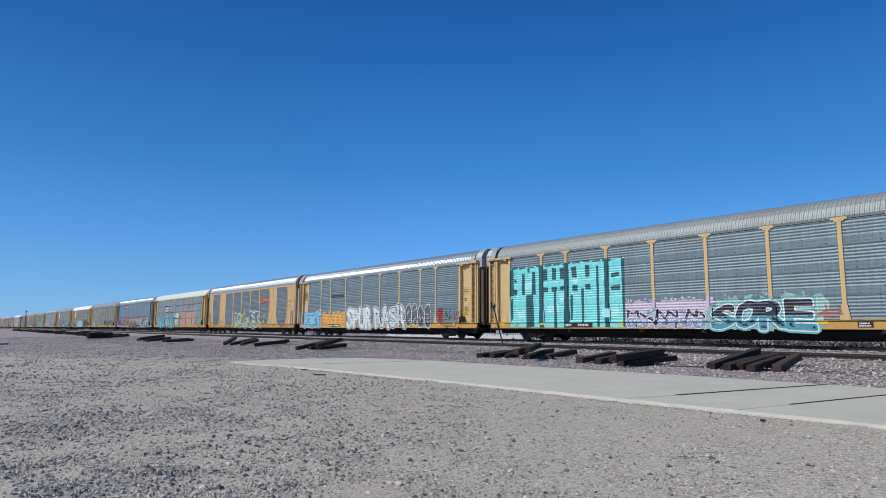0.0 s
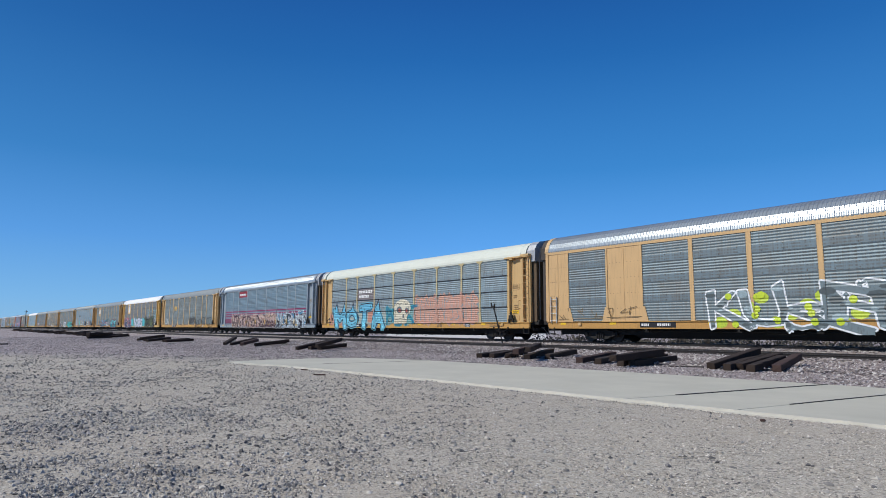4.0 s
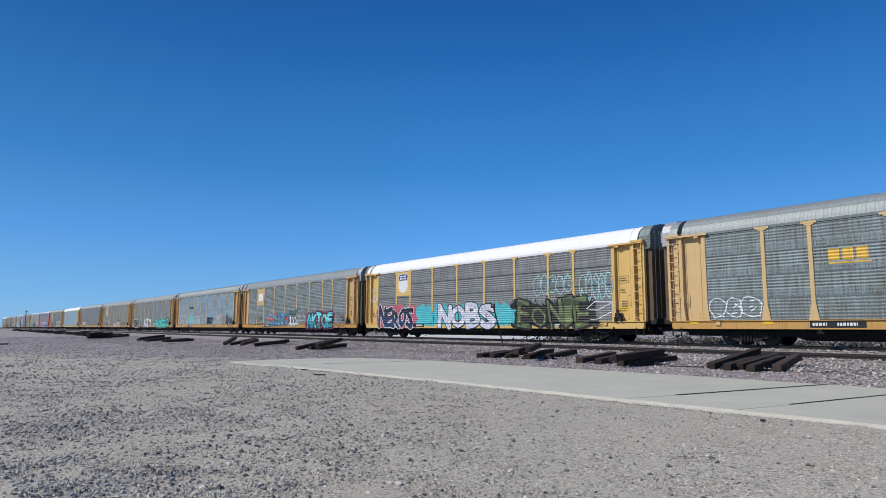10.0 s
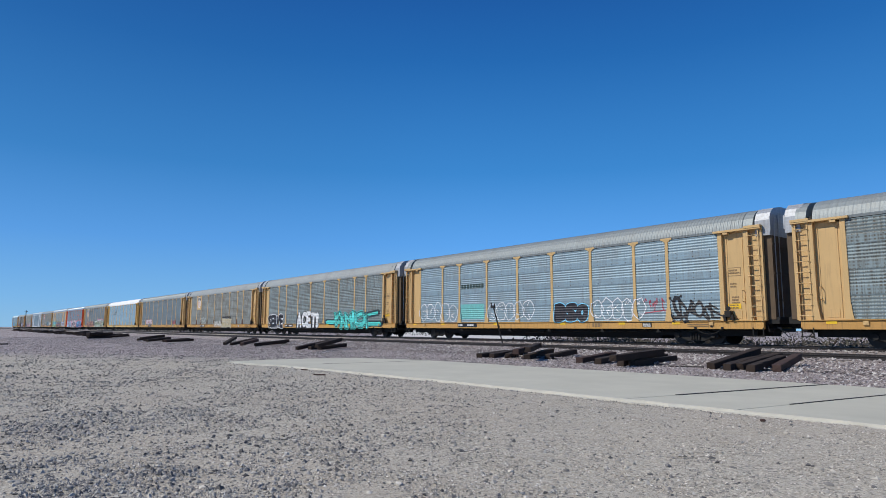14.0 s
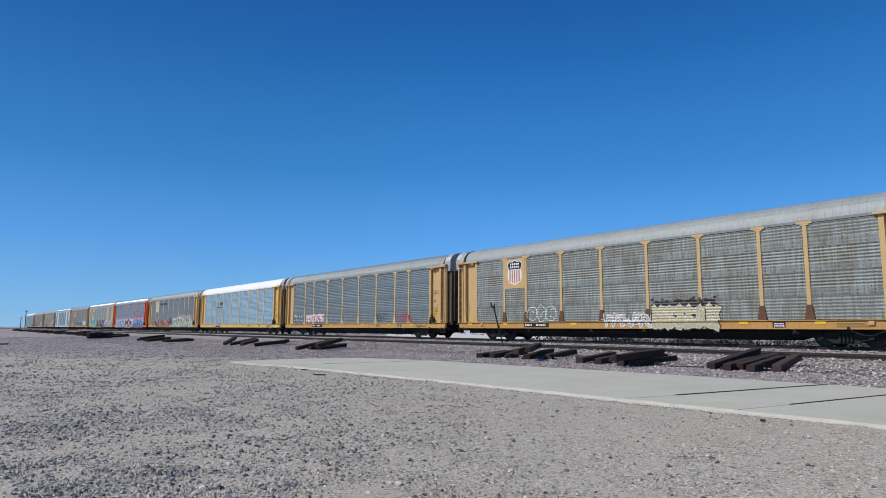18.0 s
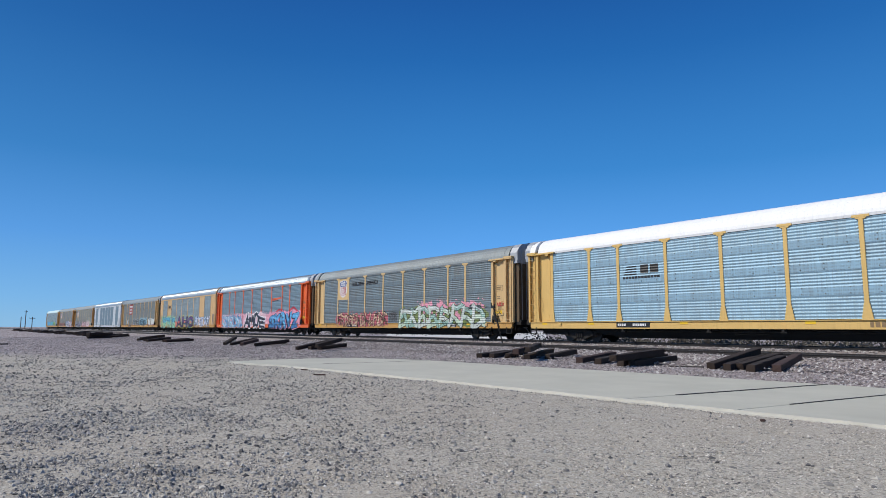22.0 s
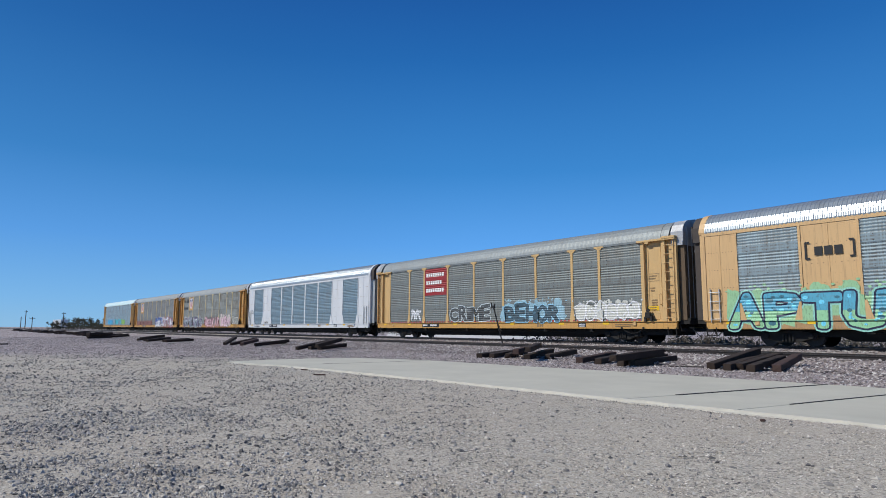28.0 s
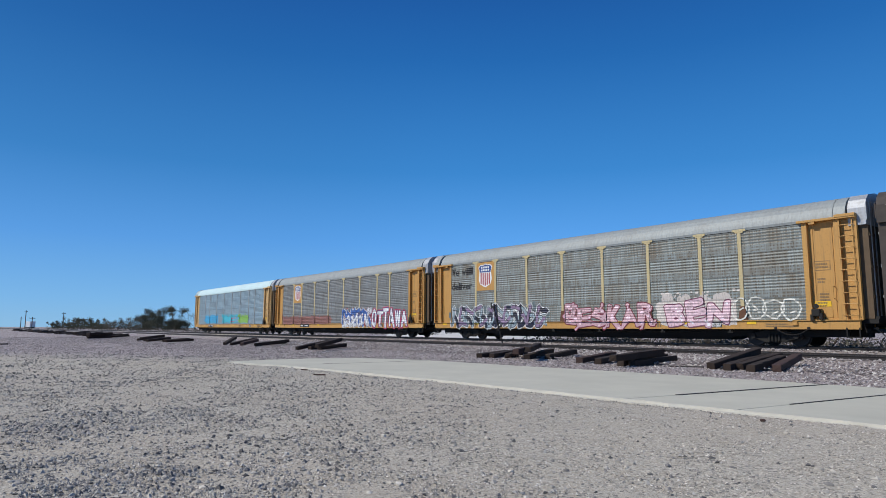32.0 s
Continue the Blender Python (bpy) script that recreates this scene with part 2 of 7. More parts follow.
def ballast_bed(name, yc, top, half, label):
    """A low bank of crushed stone with an uneven crown, along the whole line."""
    rng = random.Random(name)
    xs = [-900, -600, -420, -300, -250, -220, -190, -160, -140] + [-120 + 1.0 * i for i in range(0, 146)] + [40, 70, 120, 250, 500]
    prof = [(-half - 1.5, -0.06), (-half - 0.9, 0.25), (-half - 0.2, 0.8), (-half + 0.3, 0.98), (-0.9, 1.0), (0, 0.97), (0.9, 1.0), (half - 0.3, 0.98), (half + 0.2, 0.8), (half + 0.9, 0.25), (half + 1.5, -0.06)]
    verts, n = [], len(prof)
    for x in xs:
        for y, h in prof:
            verts.append((x, yc + y - bend(x)[0] + rng.uniform(-0.08, 0.08), 0.08 + (top - 0.08) * h + rng.uniform(-0.018, 0.018)))
    faces = [(i * n + j, (i + 1) * n + j, (i + 1) * n + j + 1, i * n + j + 1) for i in range(len(xs) - 1) for j in range(n - 1)]
    ob = part(name, Mesh().add(verts, faces), M_BALLAST)
    ob.data.shade_smooth()
    return tagged(ob, label, "ballast", kind="structure")


ballast_bed("ballast_bed", TRACK_Y, RAIL_Z - 0.15, 1.7, "bank of crushed stone ballast under the train's track")
ballast_bed("ballast_bed", NEAR_Y, NEAR_RAIL_Z - 0.14, 1.5, "bank of reddish crushed stone ballast under the empty track")


LINE_X = [-900, -600, -400, -300, -240, -200, -170, -150, -130, -115, -102, -92, -80, 500]


def rail_mesh(name, prof):
    """A rolled section drawn along the line, through its gentle bend."""
    n, k = len(prof), len(LINE_X)
    m = Mesh()
    m.add([(x, y - bend(x)[0], z) for x in LINE_X for y, z in prof],
          [(q * n + i, q * n + (i + 1) % n, (q + 1) * n + (i + 1) % n, (q + 1) * n + i) for q in range(k - 1) for i in range(n)]
          + [tuple(range(n - 1, -1, -1)), tuple(range((k - 1) * n, k * n))])
    return m.done(name)


RAIL_SECTION = [(-0.07, -0.17), (0.07, -0.17), (0.07, -0.158), (0.012, -0.14), (0.012, -0.045), (0.036, -0.035), (0.036, -0.006), (0.028, 0), (-0.028, 0), (-0.036, -0.006), (-0.036, -0.035), (-0.012, -0.045), (-0.012, -0.14), (-0.07, -0.158)]
HEAD_SECTION = [(-0.026, -0.001), (0.026, -0.001), (0.026, 0.003), (-0.026, 0.003)]


def build_track(yc, z, label):
    track = tagged(new("railway_track"), label, "railway track", kind="structure")
    track.matrix_basis = Matrix.Translation((0, yc, z))
    rail, head = rail_mesh("rail", RAIL_SECTION), rail_mesh("rail_head", HEAD_SECTION)
    for y in (-0.7525, 0.7525):
        r = part("rail", rail, M_RAIL, track, at=(0, y, 0))
        part("rail_head", head, M_RAIL_HEAD, r, "worn bright running surface")
    tie = Mesh().box(-0.115, 0.115, -1.3, 1.3, -0.345, -0.165, 0.012).done("tie")
    for i in range(130):
        part("tie", tie, M_TIE, track, at=Matrix.Translation((-58 + i * 0.52, random.uniform(-0.03, 0.03), random.uniform(-0.012, 0.006))))
    far = Mesh()
    for i in range(420):
        x = -58.5 - i * 0.52
        far.box(x - 0.115, x + 0.115, -1.3 - bend(x)[0], 1.3 - bend(x)[0], -0.345, -0.165)
    tagged(part("far_ties", far, M_TIE, track), kind="stuff")
    plate = Mesh().box(-0.09, 0.09, -0.15, 0.15, -0.172, -0.158).done("tie_plate")
    for i in range(40, 130, 1):
        part("tie_plate", plate, M_RAIL, track, at=(-58 + i * 0.52, -0.7525, 0))
    return track


build_track(TRACK_Y, RAIL_Z, "main railway track of steel rails on dark wooden ties")
build_track(NEAR_Y, NEAR_RAIL_Z, "empty siding track with rust-brown steel rails")


# ---- concrete slab ----
def quad(name, pts, z0, z1, mat, parent=None, label=""):
    n = len(pts)
    m = Mesh().add([(x, y, z1) for x, y in pts] + [(x, y, z0) for x, y in pts],
                   [tuple(range(n)), tuple(range(2 * n - 1, n - 1, -1))] + [(i + n, (i + 1) % n + n, (i + 1) % n, i) for i in range(n)])
    return part(name, m, mat, parent, label)


def slab_near(x):
    """Worn near edge of the slab: it swings away from the yard at the broken end."""
    return float(np.interp(x, (-20.1, -17.4, -14.5, -10.5, -3.0, 5.0), (6.90, 7.62, 7.90, 8.18, 8.47, 8.70)))


def slab_far(x):
    return float(np.interp(x, (-18.9, -17.8, -15.0, -10.2, 5.0), (12.50, 12.90, 13.08, 13.66, 14.45)))


def build_slab():
    slab = tagged(new("concrete_slab"), "pale worn concrete slab with tarred joints in the gravel", "pavement", kind="structure")
    top = 0.042
    cuts = [-20.1, -6.20, -4.48, 0.6, 5.0]
    lean = [0.0, 0.71, 0.64, 0.7, 0.7]
    for i in range(4):
        a, b = cuts[i], cuts[i + 1]
        la, lb = lean[i], lean[i + 1]
        g = 0.012
        n = 44 if i == 0 else 9
        rng = random.Random(i)
        lo = [(a + g + (b - a - 2 * g) * j / n, slab_near(a + (b - a) * j / n) + (rng.uniform(-0.022, 0.022) if 0 < j < n else 0)) for j in range(n + 1)]
        hi = [(b - g + lb, slab_far(b + lb)), (a + g + la, slab_far(a + la))]
        if i == 0:
            hi = [(b - g + lb, slab_far(b + lb)), (-10.2, slab_far(-10.2)), (-13, slab_far(-13) - 0.04), (-15.0, slab_far(-15.0) + 0.05), (-17.8, 12.9), (-19.1, 12.4), (-20.2, 11.8), (-20.85, 10.3), (-20.75, 8.7), (-20.5, 7.6)]
        quad("slab_panel", lo + hi, -0.12, top, M_CONCRETE, slab)
        # the spalled arris along the near edge: pale lumps that step down to the gravel
        lo[0], lo[-1] = (lo[0][0] - g, lo[0][1]), (lo[-1][0] + g, lo[-1][1])
        inner = [(x, y + rng.uniform(0.02, 0.035)) for x, y in lo]
        quad("slab_edge", [(x, y - rng.uniform(0.01, 0.05)) for x, y in lo] + inner[::-1], -0.1, top + 0.004, M_EDGE, slab, "worn bright broken edge")
        step = [(x, y - rng.uniform(0.07, 0.16)) for x, y in lo]
        quad("slab_footing", step + [(x, y + 0.01) for x, y in lo][::-1], -0.1, top - 0.032, M_EDGE, slab, "crumbled lower lip of the slab")
    for x, l, y0, w in ((cuts[1], lean[1], 9.53, 0.036), (cuts[2], lean[2], 9.70, 0.022)):
        yn, y1 = slab_near(x), slab_far(x + l) - 0.03
        f0 = (y0 - yn) / (y1 - yn)
        quad("tar_joint", [(x + l * f0 - w, y0), (x + l * f0 + w, y0), (x + l + w, y1), (x + l - w, y1)], 0, top + 0.008, M_GAP, slab, "black tarred joint")
    rng = random.Random(77)
    path = [(-17.55 + 0.6 * u - 0.55 * u * u + rng.uniform(-0.06, 0.06), 12.85 - 3.9 * u) for u in [k / 12 for k in range(13)]]
    crack = Mesh()
    for (ax, ay), (bx, by) in zip(path, path[1:]):
        crack.box(min(ax, bx) - 0.012, max(ax, bx) + 0.012, by, ay, 0.02, top + 0.003)
    part("crack", crack, M_CRACK, slab, "wandering grey crack")
    return slab


build_slab()

# ---- rail cars ----
HALF = 13.60           # half length of a car's body
SIDE = 1.53            # half width over the posts
POSTS = (-8.95, -7.05, -4.25, -1.42, 1.42, 4.25, 7.05, 8.95)
OUTER = 11.67
DECK = 1.08            # top of the side sill
EAVE = 5.02            # top of the side panels
TIERS = ((4.02, 5.00), (3.03, 4.016), (2.05, 3.026), (1.11, 2.046))
PITCH_X = 0.135        # height of one corrugation
CREST, TROUGH = 1.511, 1.489
DOOR_Y = 1.37


M_BOLT = plain("dark_bolt", (0.12, 0.11, 0.10), 0.7, 0.2)


def corrugation(z0, z1, flat):
    """Profile of a side sheet from bottom to top: a flat band, then waves. Pairs of height and depth."""
    pts = [(z0, CREST)]
    z = z0 + flat
    if flat:
        pts.append((z, CREST))
    n = max(1, round((z1 - z) / PITCH_X))
    p = (z1 - z) / n
    for i in range(n):
        a = z + i * p
        pts += [(a + u * p, (CREST + TROUGH) / 2 + (CREST - TROUGH) / 2 * math.cos(2 * math.pi * u ** 0.9)) for u in (0.14, 0.28, 0.44, 0.60, 0.78, 1.0)]
    return pts


def sheet_mesh(width, tier, flat=0.33):
    z0, z1 = TIERS[tier]
    pts = corrugation(z0, z1, 0.0 if tier == 3 else flat)
    m, n, h = Mesh(), len(pts), width / 2
    m.add([(-h, -d, z) for z, d in pts] + [(h, -d, z) for z, d in pts], [(i, i + n, i + n + 1, i + 1) for i in range(n - 1)])
    # folded rims that give the sheet its thickness
    m.box(-h, h, -CREST + 0.006, -CREST + 0.04, z1 - 0.03, z1 + 0.006)
    plain_faces = len(m.f)
    if tier != 3:
        k = max(2, int(width / 0.75))
        for i in range(k):
            x = -h + (i + 0.5) * width / k
            for z in (z0 + 0.05, z0 + flat - 0.05):
                m.box(x - 0.016, x + 0.016, -CREST - 0.016, -CREST + 0.004, z, z + 0.045)
    clip = 0.135
    for i in range(int((z1 - z0) / clip)):
        for x in (-h + 0.03, h - 0.03):
            m.box(x - 0.014, x + 0.014, -CREST - 0.014, -CREST + 0.004, z0 + 0.04 + i * clip, z0 + 0.065 + i * clip)
    me = m.done("screen_panel")
    me.materials.append(M_INSIDE_SHADE)
    me.materials.append(M_BOLT)
    me.polygons.foreach_set("material_index", [0] * plain_faces + [1] * (len(m.f) - plain_faces))
    return me


BAYS = []
_edges = [-OUTER] + list(POSTS) + [OUTER]
for _a, _b in zip(_edges, _edges[1:]):
    BAYS.append(((_a + _b) / 2, round(_b - _a - 0.14, 2)))
SHEETS = {(w, t): sheet_mesh(w, t) for w in sorted({w for _, w in BAYS}) for t in range(4)}
B_BAYS = ((-10.55, 2.58), (-5.70, 2.60), (-2.95, 2.60), (-0.10, 2.70), (2.70, 2.60), (5.55, 2.65), (10.30, 2.62))

FLUSH_SHEETS = {(w, t): sheet_mesh(w, t) for w in sorted({w for _, w in B_BAYS}) for t in range(4)}


def post_mesh():
    m = Mesh()
    m.box(-0.085, 0.085, -SIDE, -1.42, DECK, EAVE, 0.008)
    m.prism([(-0.30, EAVE - 0.02), (0.30, EAVE - 0.02), (0.30, EAVE + 0.08), (-0.30, EAVE + 0.08)], -SIDE - 0.012, -1.40)
    m.prism([(-0.16, EAVE - 0.09), (0.16, EAVE - 0.09), (0.20, EAVE - 0.02), (-0.20, EAVE - 0.02)], -SIDE - 0.006, -1.40)
    return m.done("post")


def gusset_mesh():
    m = Mesh()
    m.prism([(-0.20, DECK - 0.01), (0.20, DECK - 0.01), (0.18, DECK + 0.14), (0.10, DECK + 0.62), (-0.10, DECK + 0.62), (-0.18, DECK + 0.14)], -SIDE - 0.014, -1.41)
    return m.done("gusset")


def roof_profile(rise=1.13):
    """Half-round roof sheet from eave to eave; rise stretches its height."""
    pts = [(-1.512, 5.03), (-1.53, 5.14), (-1.50, 5.27), (-1.40, 5.48), (-1.24, 5.66), (-1.02, 5.80), (-0.72, 5.88), (-0.36, 5.93), (0, 5.95)]
    pts = [(y, z if z < 5.14 else 5.14 + (z - 5.14) * rise) for y, z in pts]
    return pts + [(-y, z) for y, z in pts[-2::-1]]


def roof_mesh(ribbed, x0, x1, rise=1.13):
    prof = roof_profile(rise)
    n, m = len(prof), Mesh()
    cols = []
    if ribbed:
        step = 0.17
        k = int((x1 - x0) / step)
        for i in range(k):
            x = x0 + i * (x1 - x0) / k
            cols += [(x, 0.0), (x + 0.055, 0.0), (x + 0.085, 0.013), (x + 0.14, 0.013)]
        cols.append((x1, 0.0))
    else:
        k = max(1, int((x1 - x0) / 0.3))
        for i in range(k):
            x = x0 + i * (x1 - x0) / k
            cols += [(x, 0.0), (x + 0.11, 0.0), (x + 0.14, 0.006), (x + 0.26, 0.006)]
        cols.append((x1, 0.0))
    for x, out in cols:
        for j, (y, z) in enumerate(prof):
            o = 0 if j in (0, n - 1) else out
            nx, nz = (y * 0.8, (z - 4.6))
            l = math.hypot(nx, nz)
            m.v.append((x, y + o * nx / l, z + o * nz / l))
    for i in range(len(cols) - 1):
        for j in range(n - 1):
            m.f.append((i * n + j, i * n + j + 1, (i + 1) * n + j + 1, (i + 1) * n + j))
    m.f.append(tuple(range(n - 1, -1, -1)))
    m.f.append(tuple((len(cols) - 1) * n + j for j in range(n)))
    return m.done("roof")


def gable_mesh():
    """End wall under the roof's curve, at the body's end."""
    prof = roof_profile(1.22)
    n = len(prof)
    m = Mesh()
    m.add([(-0.03, y, z) for y, z in prof] + [(0.03, y, z) for y, z in prof], [tuple(range(n)), tuple(range(2 * n - 1, n - 1, -1))] + [(i, i + n, (i + 1) % n + n, (i + 1) % n) for i in range(n)])
    return m.done("gable")


ROOF_RIB = roof_mesh(True, -HALF + 0.85, HALF - 0.85)
ROOF_FLAT = roof_mesh(False, -HALF + 0.85, HALF - 0.85)
ROOF_END = roof_mesh(False, -0.33, 0.10)
ROOF_B = roof_mesh(True, -HALF + 0.25, HALF - 0.25, 1.22)
POST, GUSSET = post_mesh(), gusset_mesh()


def sill_mesh(s):
    """Side sill: a channel with its web set back under the deck's lip."""
    m = Mesh()
    y0, y1 = sorted((s * 1.50, s * 1.36))
    m.box(-HALF + 0.15, HALF - 0.15, y0, y1, 0.705, DECK - 0.075, 0.01)
    y0, y1 = sorted((s * 1.44, s * 1.36))
    m.box(-HALF + 0.15, HALF - 0.15, y0, y1, DECK - 0.08, DECK - 0.02)
    y0, y1 = sorted((s * 1.548, s * 1.30))
    m.box(-HALF + 0.1, HALF - 0.1, y0, y1, DECK - 0.026, DECK + 0.010)
    return m.done("side_sill")


SILL_NEAR, SILL_FAR = sill_mesh(-1), sill_mesh(1)


def underframe_mesh():
    m = Mesh()
    m.box(-HALF + 0.2, HALF - 0.2, -1.34, 1.34, 0.93, 1.04)
    m.box(-HALF + 0.3, HALF - 0.3, -0.35, 0.35, 0.40, 0.93)
    m.prism([(-8.55, 0.52), (-7.7, 0.24), (7.7, 0.24), (8.55, 0.52), (8.55, 0.93), (-8.55, 0.93)], -0.75, 0.75)
    m.box(-HALF + 0.7, HALF - 0.7, -1.02, -0.95, 0.40, 0.93)
    for i in range(13):
        x = -11.4 + i * 1.9
        m.box(x - 0.06, x + 0.06, -1.34, 1.34, 0.66, 0.93)
    m.box(-1.2, 0.4, -1.1, -0.5, 0.45, 0.9, 0.05)
    m.tube((2.2, -0.9, 0.66), (3.4, -0.9, 0.66), 0.19)
    m.tube((-7.0, -1.25, 0.58), (7.0, -1.25, 0.58), 0.025)
    return m.done("underframe")


UNDER = underframe_mesh()
# added solid box: its dark colour replaces the unlit hollow behind the screens
CORE_A = Mesh().box(-HALF + 0.35, HALF - 0.35, -1.34, 1.34, 1.04, 5.30).done("rack_core")


def far_side_mesh():
    m = Mesh()
    for x, w in BAYS:
        for z0, z1 in TIERS:
            pts = corrugation(z0, z1, 0.33)
            n, h = len(pts), w / 2
            m.add([(x - h, d, z) for z, d in pts] + [(x + h, d, z) for z, d in pts], [(i + 1, i + n + 1, i + n, i) for i in range(n - 1)])
    return m.done("far_screens")


FAR_SCREENS = far_side_mesh()


FAR_POST = Mesh().box(-0.085, 0.085, 1.40, SIDE, DECK, EAVE + 0.06).done("far_post")
FAR_SHEET = Mesh().box(-0.82, 0.82, 1.34, 1.40, DECK, EAVE).done("far_end_sheet")


def far_side(car, frame_m, panel_m):
    tagged(part("far_screens", FAR_SCREENS, panel_m, car), kind="stuff")
    for x in (*POSTS, -OUTER, OUTER, -13.3, 13.3):
        part("far_post", FAR_POST, frame_m, car, at=(x, 0, 0))
    for s in (-1, 1):
        part("far_end_sheet", FAR_SHEET, frame_m, car, at=(s * 12.5, 0, 0))


# running gear
def side_frame_mesh():
    m = Mesh()
    for y in (-1.02, 1.02):
        a, b = y - 0.09, y + 0.09
        m.prism([(-1.12, 0.36), (-0.98, 0.28), (-0.72, 0.30), (-0.42, 0.16), (0.42, 0.16), (0.72, 0.30), (0.98, 0.28), (1.12, 0.36), (1.10, 0.52), (0.62, 0.60), (0.36, 0.66), (-0.36, 0.66), (-0.62, 0.60), (-1.10, 0.52)], a, b)
        for x in (-0.20, -0.07, 0.07, 0.20):
            m.tube((x, y - 0.12, 0.22), (x, y - 0.12, 0.50), 0.055)
        for x in (-0.89, 0.89):
            m.tube((x, y - 0.16, 0.42), (x, y + 0.02, 0.42), 0.11, sides=10)
    m.box(-0.22, 0.22, -1.0, 1.0, 0.36, 0.62, 0.03)
    return m.done("side_frame")


def wheelset_mesh():
    m = Mesh()
    m.tube((0, -1.0, 0), (0, 1.0, 0), 0.08, sides=10)
    for s in (-1, 1):
        m.tube((0, s * 0.68, 0), (0, s * 0.70, 0), 0.445, sides=24)
        m.tube((0, s * 0.70, 0), (0, s * 0.81, 0), 0.42, 0.41, sides=24)
        m.tube((0, s * 0.81, 0), (0, s * 0.84, 0), 0.16, 0.12, sides=12)
    return m.done("wheelset")


FRAME_GEAR, WHEELSET = side_frame_mesh(), wheelset_mesh()


def coupler_mesh():
    m = Mesh()
    m.box(-0.1, 0.16, -1.05, 1.05, 0.62, 0.74, 0.02)
    m.box(-0.05, 0.52, -1.28, 1.28, 0.94, 1.10)
    m.box(0.0, 0.54, -1.24, -0.45, 1.10, 1.22)
    m.box(0.0, 0.54, 0.45, 1.24, 1.10, 1.22)
    m.tube((0.10, -1.30, 0.60), (0.10, 1.30, 0.60), 0.022, sides=6)
    m.tube((0.10, -1.30, 0.60), (0.02, -1.30, 0.95), 0.022, sides=6)
    m.tube((0.30, -0.25, 0.58), (0.10, -1.28, 0.60), 0.018, sides=6)
    m.box(0, 0.62, -0.07, 0.07, 0.80, 0.93, 0.02)
    m.box(0.48, 0.74, -0.14, 0.10, 0.74, 0.99, 0.04)
    return m.done("coupler")


def hose_mesh():
    m = Mesh()
    pts = [(0.15, -0.5, 0.75), (0.32, -0.5, 0.60), (0.48, -0.48, 0.42), (0.62, -0.46, 0.36)]
    for a, b in zip(pts, pts[1:]):
        m.tube(a, b, 0.025, sides=6)
    m.box(0.10, 0.20, -0.62, -0.38, 0.72, 0.80)
    return m.done("air_hose")


COUPLER, HOSE = coupler_mesh(), hose_mesh()


def ladder_rail_mesh():
    m = Mesh()
    for x in (-0.23, 0.23):
        m.box(x - 0.022, x + 0.022, -SIDE - 0.03, -SIDE + 0.03, 1.06, 5.02)
    for z in (1.4, 2.6, 3.8, 4.9):
        m.box(-0.23, -0.20, -SIDE + 0.03, -1.36, z, z + 0.04)
        m.box(0.20, 0.23, -SIDE + 0.03, -1.36, z, z + 0.04)
    return m.done("ladder")


LADDER = ladder_rail_mesh()
RUNG = Mesh().tube((-0.27, -SIDE - 0.045, 0), (0.27, -SIDE - 0.045, 0), 0.018, sides=6).done("rung")


def header_mesh():
    m = Mesh()
    m.box(-1.08, 1.08, -1.64, -1.36, 5.02, 5.12, 0.01)
    m.box(0.35, 1.08, -1.66, -1.40, 5.08, 5.20, 0.01)
    m.box(-0.62, -0.40, -1.62, -1.40, 4.93, 5.02)
    return m.done("door_header")


HEADER = header_mesh()
END_SHEET = Mesh().box(-0.66, 1.12, -DOOR_Y, -DOOR_Y + 0.05, DECK, 5.03).done("end_sheet")
SHEET_RIB = Mesh().box(-0.01, 0.01, -DOOR_Y - 0.02, -DOOR_Y, DECK + 0.1, 4.9).done("sheet_rib")
END_POST = Mesh().box(-0.10, 0.10, -SIDE, -1.35, DECK, 5.03, 0.008).prism([(-0.12, DECK), (0.20, DECK), (0.16, DECK + 0.2), (0.10, DECK + 0.75), (-0.10, DECK + 0.75)], -SIDE - 0.01, -1.36).done("end_post")
CORNER = Mesh().box(-0.05, 0.05, -1.50, -1.34, DECK, 5.05).done("corner_post")


def end_box(z0, z1, outline_top):
    """Folding end door as a shallow box beyond the ladders."""
    m = Mesh()
    half = [(-1.30, z0), (-1.30, z1)] + outline_top
    ring = half + [(-y, z) for y, z in half[::-1]]
    n = len(ring)
    m.add([(0.0, y, z) for y, z in ring] + [(0.42, y * 0.985, z) for y, z in ring], [tuple(range(n)), tuple(range(2 * n - 1, n - 1, -1))] + [(i, i + n, (i + 1) % n + n, (i + 1) % n) for i in range(n)])
    return m


def end_door_mesh():
    m = end_box(1.12, 4.72, [])
    return m.done("end_door")


CROSSBAR = Mesh().box(0.42, 0.45, -1.25, 1.25, 0, 0.10).done("crossbar")


def end_hood_mesh():
    """Folded sheet hood over the end door: it starts just beyond the roof's edge."""
    m = Mesh()
    half = [(-1.42, 4.725), (-1.42, 5.40), (-1.24, 5.73), (-0.96, 5.95), (-0.30, 6.07)]
    ring = half + [(-y, z) for y, z in half[::-1]]
    n = len(ring)
    m.add([(x, y, z) for x in (-0.20, 0.42) for y, z in ring], [tuple(range(n)), tuple(range(2 * n - 1, n - 1, -1))] + [(i, i + n, (i + 1) % n + n, (i + 1) % n) for i in range(n)])
    m.box(0.42, 0.46, -1.43, -1.36, 4.9, 5.5)
    m.box(0.42, 0.46, 1.36, 1.43, 4.9, 5.5)
    return m.done("end_hood")


LOCK_ROD = Mesh().tube((0.45, 0, 1.1), (0.45, 0, 5.6), 0.024, sides=6).box(0.42, 0.47, -0.05, 0.05, 5.5, 5.66).done("lock_rod")
M_GALV = plain("galvanised_rod", (0.42, 0.43, 0.44), 0.45, 0.5, 0.15)


